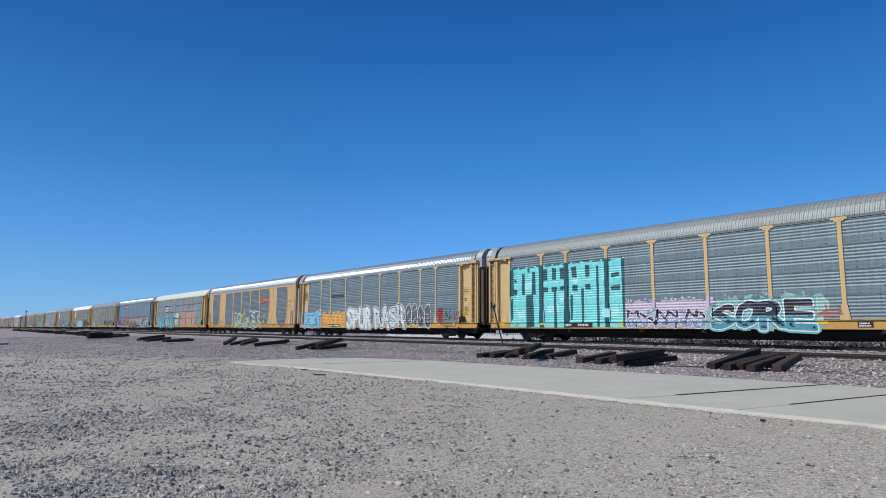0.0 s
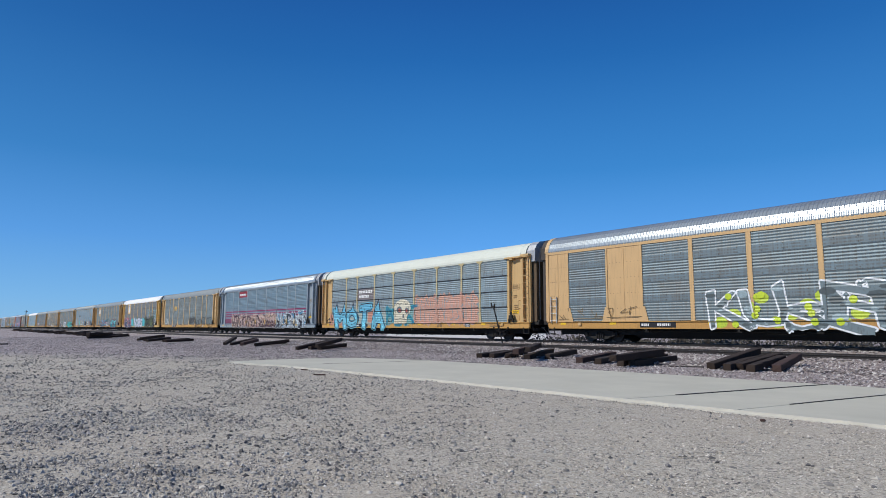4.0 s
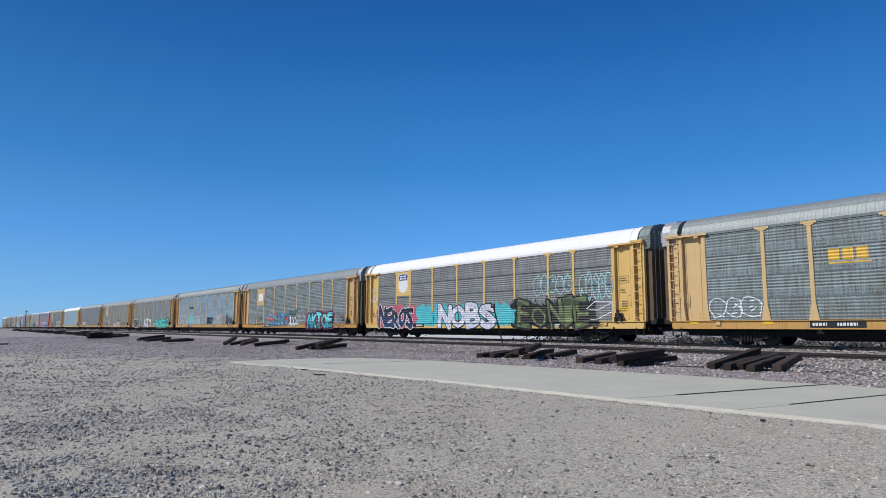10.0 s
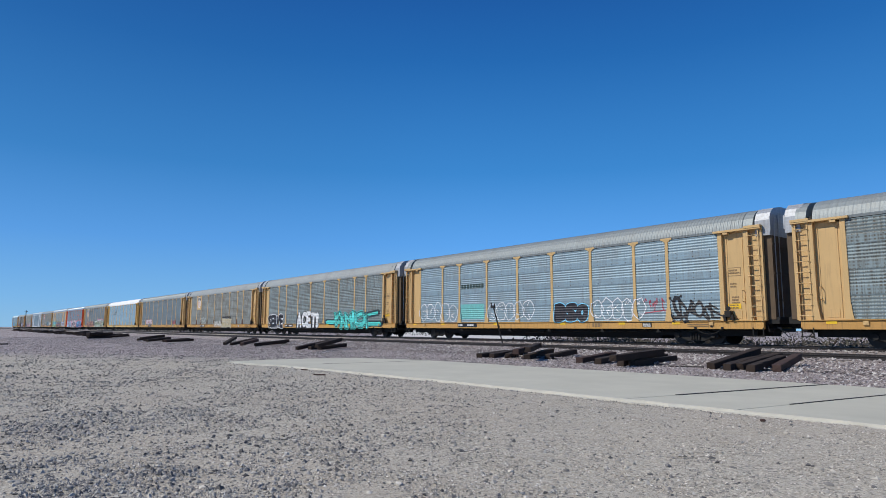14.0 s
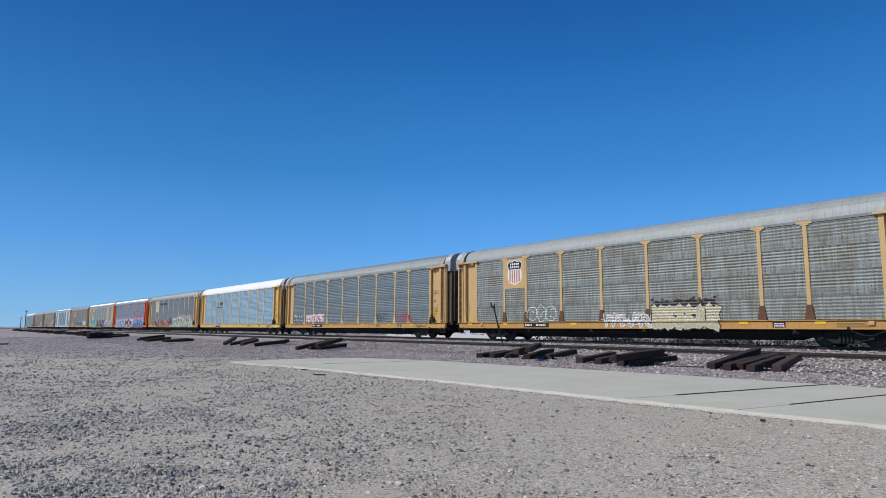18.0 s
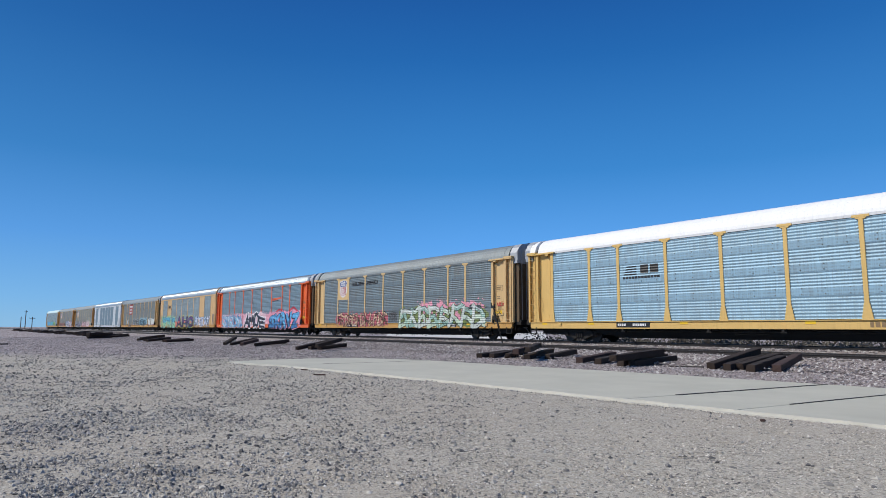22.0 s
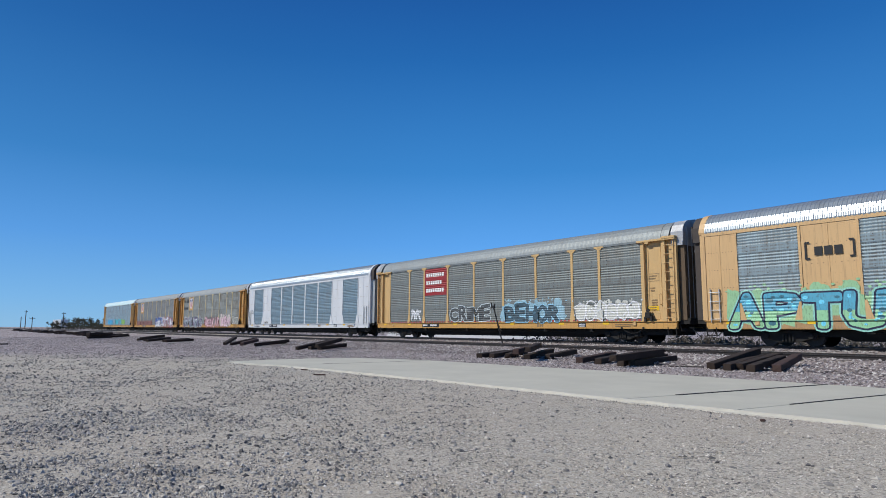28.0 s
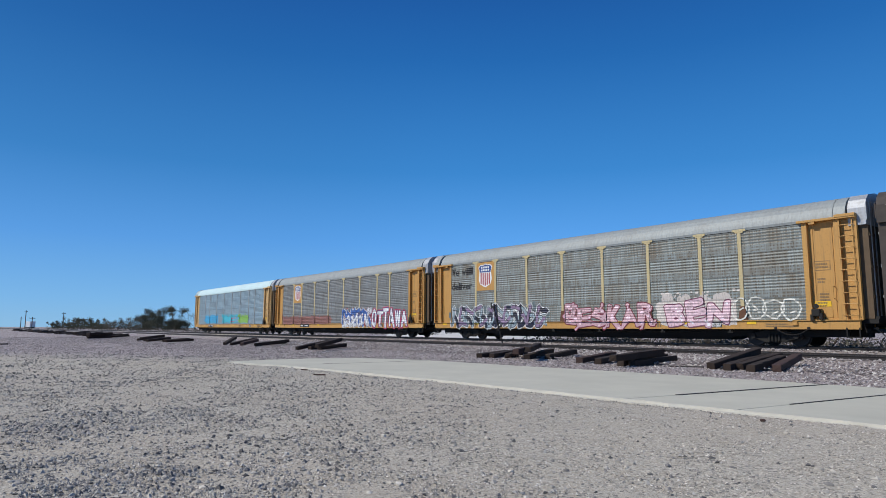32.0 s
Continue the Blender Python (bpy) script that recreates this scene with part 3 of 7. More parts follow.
END_DOOR, END_HOOD, GABLE = end_door_mesh(), end_hood_mesh(), gable_mesh()
BRAKE = Mesh().box(-0.16, 0.16, -1.66, -1.5, 1.22, 1.52, 0.03).tube((0, -1.60, 1.62), (0, -1.56, 1.62), 0.10, sides=12).box(-0.22, -0.10, -1.62, -1.52, 1.06, 1.30).box(0.12, 0.24, -1.64, -1.52, 1.10, 1.34).done("brake_housing")
MARK = Mesh().box(-0.2, 0.2, -0.004, 0.0, -0.06, 0.06).done("reflector")


def bars_mesh(rows, width, line, gap, rng):
    """Rows of short bars in place of lettering, hanging from the top edge."""
    m = Mesh()
    z = 0
    for _ in range(rows):
        x, end = 0.0, width * rng.uniform(0.75, 1.0)
        while x < end:
            w = line * rng.uniform(0.5, 0.9)
            m.box(x, min(x + w, end), -0.004, 0, z - line, z)
            x += w + line * 0.28
        z -= line + gap
    return m


M_BLACK = plain("black_paint", (0.012, 0.012, 0.013), 0.5)
M_WHITE = plain("white_paint", (0.72, 0.72, 0.71), 0.5, 0, 0.08)
M_STENCIL = plain("faded_brown_stencil", (0.24, 0.155, 0.075), 0.6)
M_REFLECT = plain("yellow_reflector", (0.80, 0.50, 0.02), 0.4, 0, 0.1)
M_RUST = plain("rusty_steel", (0.13, 0.060, 0.034), 0.85, 0.1, 0.4, 8)
M_RED = plain("red_paint", (0.34, 0.022, 0.030), 0.5, 0, 0.15, 3)
M_BLUE = plain("blue_paint", (0.025, 0.060, 0.22), 0.5, 0, 0.1)
M_ORANGE = plain("orange_red_paint", (0.62, 0.10, 0.03), 0.5)
M_HOSE = plain("dusty_rubber", (0.16, 0.155, 0.145), 0.7)


def car_thing(spec):
    return thing("autorack_car", Matrix.Translation((0, TRACK_Y, RAIL_Z)), spec["label"], "rail car", "cars of the train")


WHEELS = []


def running_gear(car):
    part("underframe", UNDER, M_DARK, car)
    for s in (-1, 1):
        t = part("truck", FRAME_GEAR, M_TRUCK, car, "cast steel bogie with coil springs", at=(s * 10.05, 0, 0))
        for x in (-0.89, 0.89):
            w = part("wheelset", WHEELSET, M_WHEEL, t, at=(0, 0, 0.42))
            w.matrix_parent_inverse = Matrix.Translation((x, 0, 0))
            WHEELS.append(w)
        turn = pose(s * (HALF - 0.12), 0, 0, 0, 0, 0 if s > 0 else 180)
        part("coupler", COUPLER, M_TRUCK, car, at=turn)
        part("air_hose", HOSE, M_HOSE, car, at=turn)


def chain_mesh():
    """Slack brake chain hung in a bow from the sill, with its hooks."""
    m = Mesh()
    n = 16
    for i in range(n):
        a, b = i / n, (i + 1) / n
        p, q = [(1.3 * u, -1.50, 0.74 - 0.26 * (1 - (2 * u - 1) ** 2)) for u in (a, b)]
        m.tube(p, q, 0.022 if i % 2 else 0.014, sides=5)
    m.box(-0.05, 0.05, -1.53, -1.45, 0.70, 0.80)
    m.box(1.25, 1.35, -1.53, -1.45, 0.70, 0.80)
    return m.done("brake_chain")


def stirrup_mesh():
    m = Mesh()
    for x in (-0.22, 0.22):
        m.box(x - 0.02, x + 0.02, -1.52, -1.47, 0.40, 0.78)
    m.box(-0.24, 0.24, -1.54, -1.44, 0.39, 0.43)
    return m.done("step_stirrup")


def lug_mesh():
    m = Mesh()
    m.box(-0.10, 0.10, -1.56, -1.49, 0.86, 1.03, 0.015)
    m.tube((0, -1.57, 0.93), (0, -1.54, 0.93), 0.05, sides=8)
    return m.done("sill_lug")


CHAIN, STIRRUP, LUG = chain_mesh(), stirrup_mesh(), lug_mesh()
BRACKET = Mesh().box(-0.05, 0.05, -1.48, -1.30, 0.58, 0.76).box(-0.12, 0.12, -1.46, -1.34, 0.54, 0.60).done("sill_bracket")
GRAB = Mesh().tube((0, -1.56, 0), (0, -1.56, 0.5), 0.016, sides=6).tube((0, -1.56, 0.0), (0, -1.40, 0.0), 0.016, sides=6).tube((0, -1.56, 0.5), (0, -1.40, 0.5), 0.016, sides=6).done("grab_iron")
PLACARD = Mesh().box(-0.24, 0.24, -DOOR_Y - 0.012, -DOOR_Y, -0.17, 0.17, 0.01).done("placard_holder")


def hardware(car, frame_m, rack):
    """Chain, steps, lugs and brackets along the sill."""
    part("brake_chain", CHAIN, M_TRUCK, car, "slack rusty brake chain", at=(10.3, 0, 0))
    for s in (-1, 1):
        part("step_stirrup", STIRRUP, M_TRUCK, car, at=(s * 13.2, 0, 0))
        part("sill_lug", LUG, frame_m, car, at=(s * 11.1, 0, 0))
        if rack:
            part("placard_holder", PLACARD, frame_m, car, at=(s * 12.25, 0, 1.34))
            part("grab_iron", GRAB, frame_m, car, at=(s * 12.62, 0, 1.9))
    for x in (-6.9, -2.2, 1.1, 4.9, 8.3):
        part("sill_bracket", BRACKET, M_TRUCK, car, at=(x, 0, 0))


def markings(car, spec, rng):
    """Plates, stencilled blocks and reflectors on sill and end sheets."""
    y = -1.505
    x = spec.get("plate", -6.3)
    part("number_plate", Mesh().box(-0.95, 1.05, -0.004, 0.004, -0.13, 0.13), M_BLACK, car, at=(x, y, 0.905))
    part("plate_lettering", bars_mesh(1, 0.55, 0.12, 0.05, rng), M_WHITE, car, at=(x - 0.85, y - 0.006, 0.97))
    part("plate_lettering", bars_mesh(1, 0.85, 0.12, 0.05, rng), M_WHITE, car, at=(x + 0.05, y - 0.006, 0.97))
    part("owner_mark", bars_mesh(1, 0.62, 0.20, 0.05, rng), spec.get("mark", M_STENCIL), car, at=(4.3, y - 0.004, 1.0))
    part("label_plate", Mesh().box(-0.26, 0.26, -0.004, 0.004, -0.11, 0.11), M_BLACK, car, at=(7.7, y - 0.004, 0.9))
    tagged(part("label_lettering", bars_mesh(2, 0.44, 0.06, 0.03, rng), M_WHITE, car, at=(7.5, y - 0.010, 0.97)), kind="stuff")
    for x in (-12.3, -8.9, -3.4, 2.2, 6.2, 9.3):
        part("reflector", MARK, M_REFLECT, car, at=(x, y - 0.003, 0.98))
    tagged(part("sill_stencil", bars_mesh(2, 1.2, 0.06, 0.03, rng), M_STENCIL, car, at=(9.9, y - 0.003, 0.95)), kind="stuff")
    dy = -DOOR_Y - 0.008
    for x0, z0, rows, w in ((11.95, 3.35, 2, 0.5), (12.0, 2.75, 2, 0.32), (12.05, 2.15, 3, 0.4)):
        tagged(part("door_stencil", bars_mesh(rows, w, 0.07, 0.05, rng), M_STENCIL, car, at=(x0, dy, z0)), kind="stuff")
    rim = Mesh().box(0, 0.62, 0, 0.004, 0, 0.02).box(0, 0.62, 0, 0.004, -0.36, -0.34).box(0, 0.02, 0, 0.004, -0.34, 0).box(0.60, 0.62, 0, 0.004, -0.34, 0)
    part("stencil_border", rim, M_STENCIL, car, at=(11.89, dy, 3.42))
    if spec.get("tag", True):
        part("warning_label", Mesh().box(-0.30, 0.30, -0.004, 0.004, -0.11, 0.11), M_REFLECT, car, at=(12.15, dy, 1.72))
        tagged(part("warning_lettering", bars_mesh(2, 0.5, 0.06, 0.05, rng), M_STENCIL, car, at=(11.9, dy - 0.006, 1.79)), kind="stuff")


def build_rack(spec, rng):
    """An open-post autorack: corrugated screens between posts, recessed end sheets with ladders."""
    car = car_thing(spec)
    frame_m, panel_m, roof_m, cap_m = spec["frame"], spec["panel"], spec["roof"], spec["cap"]
    running_gear(car)
    # filler box, painted dark as the shade seen through gaps and under the eave
    part("rack_core", CORE_A, M_INSIDE_SHADE, car)
    part("side_sill", SILL_NEAR, spec.get("sill", frame_m if frame_m in (F_SILVER, F_WHITE, F_ORANGE, Y_BRIGHT) else Y_SILL), car)
    part("side_sill", SILL_FAR, frame_m, car)
    far_side(car, frame_m, panel_m)
    part("roof", ROOF_RIB if spec.get("ribbed") else ROOF_FLAT, roof_m, car)
    for s in (-1, 1):
        part("roof_end_cap", ROOF_END, spec.get("cap_roof", roof_m), car, at=(s * (HALF - 0.50), 0, 0))
    for b, (x, w) in enumerate(BAYS):
        for t in range(4):
            m = panel_m
            if spec.get("stripe") and t == 3:
                m = spec["stripe"]
            if b in spec.get("plain_top", ()) and t < 2:
                continue
            part("screen_panel", SHEETS[w, t], m, car, at=(x, 0, 0))
    for x in POSTS:
        p = part("post", POST, spec.get("post", frame_m), car, at=(x, 0, 0))
        part("gusset", GUSSET, spec.get("foot", spec.get("post", frame_m)), p)
    for s in (-1, 1):
        x = s * 12.33
        p = part("end_sheet", END_SHEET, frame_m, car, at=Matrix.Translation((x, 0, 0)) @ Matrix.Diagonal((s, 1, 1, 1)))
        for rx in (-0.41, 0.31):
            part("sheet_rib", SHEET_RIB, frame_m, p, at=(rx, 0, 0))
        part("end_post", END_POST, frame_m, car, at=(s * OUTER, 0, 0))
        part("end_post", END_POST, frame_m, car, at=(s * 12.86, 0, 0))
        part("corner_post", CORNER, frame_m, car, at=(s * 13.52, 0, 0))
        part("door_header", HEADER, frame_m, car, at=Matrix.Translation((s * 12.50, 0, 0)) @ Matrix.Diagonal((s, 1, 1, 1)))
        l = part("ladder", LADDER, spec.get("ladder", frame_m), car, "steel side ladder", at=(s * 13.20, 0, 0))
        for k in range(9):
            part("rung", RUNG, spec.get("ladder", frame_m), l, at=(0, 0, 1.25 + 0.44 * k))
        turn = pose(s * (HALF - 0.14), 0, 0, 0, 0, 0 if s > 0 else 180)
        part("end_door", END_DOOR, spec.get("door", frame_m), car, "folding end door with lock rods", at=turn)
        part("end_hood", END_HOOD, cap_m, car, "galvanised upper part of the end door", at=turn)
        for z in (1.9, 3.05, 4.3):
            part("crossbar", CROSSBAR, spec.get("door", frame_m), car, at=turn @ Matrix.Translation((0, 0, z)))
        for y in (-1.05, -0.66, 0.66, 1.05):
            part("lock_rod", LOCK_ROD, M_GALV, car, at=turn @ Matrix.Translation((0, y, 0)))
    part("brake_housing", BRAKE, M_TRUCK, car, "black hand brake housing", at=(11.95, 0, 0))
    markings(car, spec, rng)
    hardware(car, frame_m, True)
    return car


B_SOLID = ((-13.45, -11.84), (-9.26, -7.00), (6.88, 8.99), (11.61, 13.45))


def build_flush(spec, rng):
    """A flush-sided autorack: smooth sheet sections with framed corrugated bays."""
    car = car_thing(spec)
    frame_m, panel_m, roof_m = spec["frame"], spec["panel"], spec["roof"]
    running_gear(car)
    # same dark filler for the shaded inside, no real part of the car
    part("rack_core", CORE_A, M_INSIDE_SHADE, car)
    part("side_sill", SILL_NEAR, spec.get("sill", frame_m if frame_m in (F_SILVER, F_WHITE, F_ORANGE, Y_BRIGHT) else Y_SILL), car)
    part("side_sill", SILL_FAR, frame_m, car)
    far_side(car, frame_m, panel_m)
    part("roof", ROOF_B, roof_m, car)
    for x, w in B_BAYS:
        for t in range(4):
            part("screen_panel", FLUSH_SHEETS[w, t], panel_m, car, at=(x, 0, 0))
    for a, b in B_SOLID:
        p = part("side_sheet", Mesh().box(a, b, -1.50, -1.38, DECK, EAVE), frame_m, car)
        x = (a + b) / 2
        rivets = Mesh()
        for z in (1.75, 2.55, 3.35, 4.15):
            for i in range(9):
                rx = a + 0.25 + (b - a - 0.5) * i / 8
                rivets.box(rx - 0.02, rx + 0.02, -1.504, -1.499, z - 0.012, z + 0.012)
        tagged(part("rivets", rivets, M_STENCIL, p), kind="stuff")
        part("seam", Mesh().box(x - 0.012, x + 0.012, -1.512, -1.50, DECK + 0.05, EAVE), frame_m, p)
        part("edge_strip", Mesh().box(a, a + 0.10, -1.53, -1.50, DECK, EAVE), frame_m, p)
        part("edge_strip", Mesh().box(b - 0.10, b, -1.53, -1.50, DECK, EAVE), frame_m, p)
    inner = [(-4.325,), (-1.55,), (1.325,), (4.11,)]
    for (x,) in inner:
        p = part("post", Mesh().box(x - 0.11, x + 0.11, -1.52, -1.38, DECK, EAVE), frame_m, car)
    for x in (-7.0, 6.88, 8.99, -9.26, 11.61, -11.84):
        g = Mesh().prism([(x - 0.30, DECK), (x + 0.30, DECK), (x + 0.24, DECK + 0.2), (x + 0.09, DECK + 0.75), (x - 0.09, DECK + 0.75), (x - 0.24, DECK + 0.2)], -1.535, -1.40)
        part("gusset", g, frame_m, car)
    part("top_rail", Mesh().box(-13.5, 13.5, -1.525, -1.38, EAVE - 0.07, EAVE + 0.12), frame_m, car)
    for s in (-1, 1):
        a, b = sorted((s * 13.40, s * 13.62))
        part("corner_post", Mesh().box(a, b, -1.50, -1.2, DECK, 5.05, 0.04), frame_m, car)
        part("roof_bow", GABLE, frame_m, car, at=Matrix.Translation((s * 13.48, 0, 0)) @ Matrix.Diagonal((4.6, 1.005, 1.003, 1)))
        turn = pose(s * (HALF - 0.02), 0, 0, 0, 0, 0 if s > 0 else 180)
        part("end_door", END_DOOR, spec.get("door", frame_m) if s > 0 else D_SOOT, car, "folding end door with lock rods", at=turn)
        part("end_hood", END_HOOD, spec.get("cap", frame_m), car, "upper part of the end door", at=turn)
        for z in (1.9, 3.05, 4.3):
            part("crossbar", CROSSBAR, spec.get("door", frame_m), car, at=turn @ Matrix.Translation((0, 0, z)))
        for y in (-1.05, -0.66, 0.66, 1.05):
            part("lock_rod", LOCK_ROD, M_GALV, car, at=turn @ Matrix.Translation((0, y, 0)))
        l = part("ladder", Mesh().box(-0.23, -0.19, -1.58, -1.53, 1.0, 2.5).box(0.19, 0.23, -1.58, -1.53, 1.0, 2.5), M_GALV, car, "short galvanised side ladder", at=(s * 12.95, 0, 0))
        for k in range(4):
            part("rung", RUNG, M_GALV, l, at=(0, 0, 1.15 + 0.40 * k))
    markings(car, dict(spec, tag=False), rng)
    hardware(car, frame_m, False)
    return car


# ---- paints of the train ----
def yellow(name, r, g, b, **kw):
    return paint(name, srgb(r, g, b), **kw)


Y_PALE = yellow("pale_yellow_car_paint", 207, 175, 124, grime=0.25)
Y_WARM = yellow("warm_yellow_car_paint", 199, 165, 112, grime=0.4)
Y_BRIGHT = yellow("bright_yellow_car_paint", 214, 177, 106, grime=0.2)
Y_DIRTY = yellow("dirty_yellow_car_paint", 188, 142, 76, grime=0.6, rust=0.35)
Y_SILL = yellow("grimy_yellow_sill_paint", 196, 150, 82, grime=0.75, rust=0.5)
Y_TAN = yellow("tan_yellow_car_paint", 203, 167, 118, grime=0.5, rust=0.12)
Y_FADED = yellow("sun_faded_car_paint", 190, 174, 132, grime=0.5)
F_SILVER = paint("silver_car_paint", (0.275, 0.325, 0.365), 0.5, 0.4)
F_WHITE = paint("white_car_paint", (0.61, 0.63, 0.65), 0.45, 0.15)
F_ORANGE = paint("orange_car_paint", srgb(222, 100, 42), 0.5, 0.25)
P_BLUE = galvanised("blue_grey_galvanised", (0.255, 0.365, 0.435), 0.55, 0.15, 0.35, 0.35)
P_DUSK = galvanised("dull_blue_galvanised", (0.178, 0.262, 0.315), 0.55, 0.15, 0.4, 0.55, (0.075, 0.07, 0.065))
P_GREY = galvanised("grey_galvanised", (0.255, 0.345, 0.39), 0.6, 0.15, 0.5, 0.7)
P_DIRTY = galvanised("dirty_galvanised", (0.235, 0.30, 0.318), 0.65, 0.12, 0.72, 0.95, (0.075, 0.064, 0.048))
P_DARK = galvanised("dark_grimy_galvanised", (0.24, 0.262, 0.272), 0.65, 0.2, 0.6, 0.7, (0.065, 0.056, 0.045))
P_BRIGHT = galvanised("bright_galvanised", (0.285, 0.455, 0.575), 0.55, 0.15, 0.3, 0.4)
P_GREEN = galvanised("olive_grey_galvanised", (0.20, 0.235, 0.235), 0.6, 0.2, 0.5, 0.7)
P_SLATE = galvanised("slate_grey_galvanised", (0.175, 0.24, 0.275), 0.55, 0.2, 0.5, 0.7)
P_STEEL = galvanised("steel_blue_galvanised", (0.175, 0.275, 0.345), 0.55, 0.15, 0.35, 0.45)
P_RUSTY = galvanised("rust_stained_galvanised", (0.275, 0.318, 0.318), 0.65, 0.15, 0.8, 0.95, (0.095, 0.070, 0.042))
R_CYAN = paint("pale_cyan_roof_paint", (0.52, 0.68, 0.70), 0.6, 0.2)
P_MAGENTA = galvanised("magenta_striped_sheet", (0.26, 0.05, 0.12), 0.5, 0.1, 0.3, 0.4)
R_GREY = galvanised("grey_roof_sheet", (0.265, 0.30, 0.31), 0.55, 0.2, 0.3, 0.15)
R_SILVER = galvanised("silver_roof_sheet", (0.40, 0.455, 0.49), 0.33, 0.55, 0.25, 0.1)
R_PALE = galvanised("pale_roof_sheet", (0.315, 0.345, 0.35), 0.6, 0.1, 0.3, 0.15)
R_WHITE = paint("white_roof_paint", (0.80, 0.80, 0.80), 0.6, 0.15, rust=0.35)
R_CREAM = paint("cream_roof_paint", (0.60, 0.63, 0.555), 0.6, 0.1)
CAP = galvanised("dull_end_cap", (0.46, 0.48, 0.51), 0.5, 0.3, 0.4, 0.2)
D_GREY = plain("grey_primer_end_door", (0.30, 0.325, 0.34), 0.7, 0, 0.35, 2)
D_SOOT = plain("sooty_rust_sheet", (0.055, 0.045, 0.04), 0.8, 0, 0.5, 3)
D_BROWN = plain("dark_brown_end_door", (0.10, 0.065, 0.035), 0.7, 0, 0.4, 3)


def car_spec(label, frame_m, panel_m, roof_m, **kw):
    return dict(label=label, frame=frame_m, panel=panel_m, roof=roof_m, cap=kw.pop("cap", CAP), door=kw.pop("door", D_BROWN), **kw)


CARS = [
    car_spec("pale yellow autorack with grey screens and a mint graffiti block", Y_PALE, P_DUSK, R_GREY, ribbed=True),
    car_spec("pale yellow autorack with blue-grey screens and white graffiti", Y_PALE, P_DUSK, R_SILVER, ribbed=True, post=Y_FADED),
    car_spec("tan flush-sided autorack with framed grey screens", Y_TAN, P_SLATE, R_SILVER, flush=True, door=D_GREY, cap=D_SOOT, sill=Y_DIRTY),
    car_spec("yellow autorack with a cream roof and blue skull graffiti", Y_WARM, P_GREY, R_CREAM, post=Y_FADED),
    car_spec("silver autorack with magenta stripes and wide graffiti", F_SILVER, P_STEEL, R_SILVER, ribbed=True),
    car_spec("yellow autorack with soot-grey screens and black outline graffiti", Y_PALE, P_DIRTY, R_GREY),
    car_spec("yellow autorack with a white roof and dark grimy screens", Y_BRIGHT, P_DARK, R_WHITE, cap=P_DIRTY),
    car_spec("yellow autorack with grimy screens and turquoise graffiti", Y_WARM, P_DIRTY, R_GREY, sill=Y_DIRTY),
    car_spec("yellow autorack with bright galvanised screens and scrawled graffiti", Y_WARM, P_BLUE, R_GREY, ribbed=True),
    car_spec("yellow autorack with grimy screens and bold white lettering", Y_WARM, P_DIRTY, R_PALE),
    car_spec("dirty yellow autorack with rusty post feet and a shield panel", Y_WARM, P_RUSTY, R_PALE, foot=M_RUST, sill=Y_DIRTY),
    car_spec("yellow autorack with blue-grey screens and small red tags", Y_WARM, P_SLATE, R_GREY, ribbed=True),
    car_spec("clean yellow autorack with bright screens and a white roof", Y_BRIGHT, P_BRIGHT, R_WHITE),
    car_spec("yellow autorack with grey screens and pale green graffiti", Y_PALE, P_SLATE, R_GREY, ribbed=True),
    car_spec("orange autorack with grey screens and blue graffiti", F_ORANGE, P_STEEL, R_SILVER, ribbed=True),
    car_spec("yellow flush-sided autorack with grey screens and block graffiti", Y_TAN, P_GREY, R_SILVER, flush=True, door=D_GREY, cap=D_SOOT),
    car_spec("yellow autorack with olive screens and a red sign panel", Y_WARM, P_GREEN, R_GREY),
    car_spec("white flush-sided autorack with framed blue-grey screens", F_WHITE, P_STEEL, R_SILVER, flush=True, door=D_GREY, cap=D_SOOT),
    car_spec("weathered yellow autorack with rusty feet and pink graffiti", Y_DIRTY, P_RUSTY, R_PALE, foot=M_RUST, sill=Y_DIRTY, post=Y_FADED),
    car_spec("yellow autorack with brown-grey screens and a small shield", Y_DIRTY, P_DARK, R_PALE, foot=M_RUST, post=Y_FADED),
    car_spec("last yellow autorack with pale screens and a pale cyan roof", Y_WARM, P_BLUE, R_CYAN, post=R_PALE),
]
SPACING = 28.4
TRAIN = []
for _k, _spec in enumerate(CARS):
    TRAIN.append((build_flush if _spec.get("flush") else build_rack)(_spec, random.Random(100 + _k)))

# ---- paint on the cars: graffiti, signs, shields ----
def depth_table():
    rows = [(0.50, 1.502), (1.003, 1.502), (1.006, 1.46), (1.050, 1.46), (1.053, 1.550), (1.092, 1.550), (1.094, CREST)]
    for t in (3, 2, 1, 0):
        rows += corrugation(*TIERS[t], 0.0 if t == 3 else 0.33)
    return [r[0] for r in rows] + [5.2], [r[1] for r in rows] + [CREST]


DEPTH_Z, DEPTH_Y = depth_table()
DEPTH_FINE = np.interp(np.arange(0, 5.3, 0.0005), DEPTH_Z, DEPTH_Y).tolist()


def wave_depth(z):
    return DEPTH_FINE[min(max(int(z * 2000 + 0.5), 0), len(DEPTH_FINE) - 1)]


Z_CUTS = sorted(set(DEPTH_Z + [1.72]))
X_RACK = sorted([p + d for p in POSTS for d in (-0.205, -0.092, 0.092, 0.205)] + [s * v for s in (-1, 1) for v in (11.55, 11.78, 12.74, 12.97)])
X_FLUSH = sorted([v for ab in B_SOLID for v in ab] + [x + d for x in (-4.325, -1.55, 1.325, 4.11) for d in (-0.11, 0.11)])


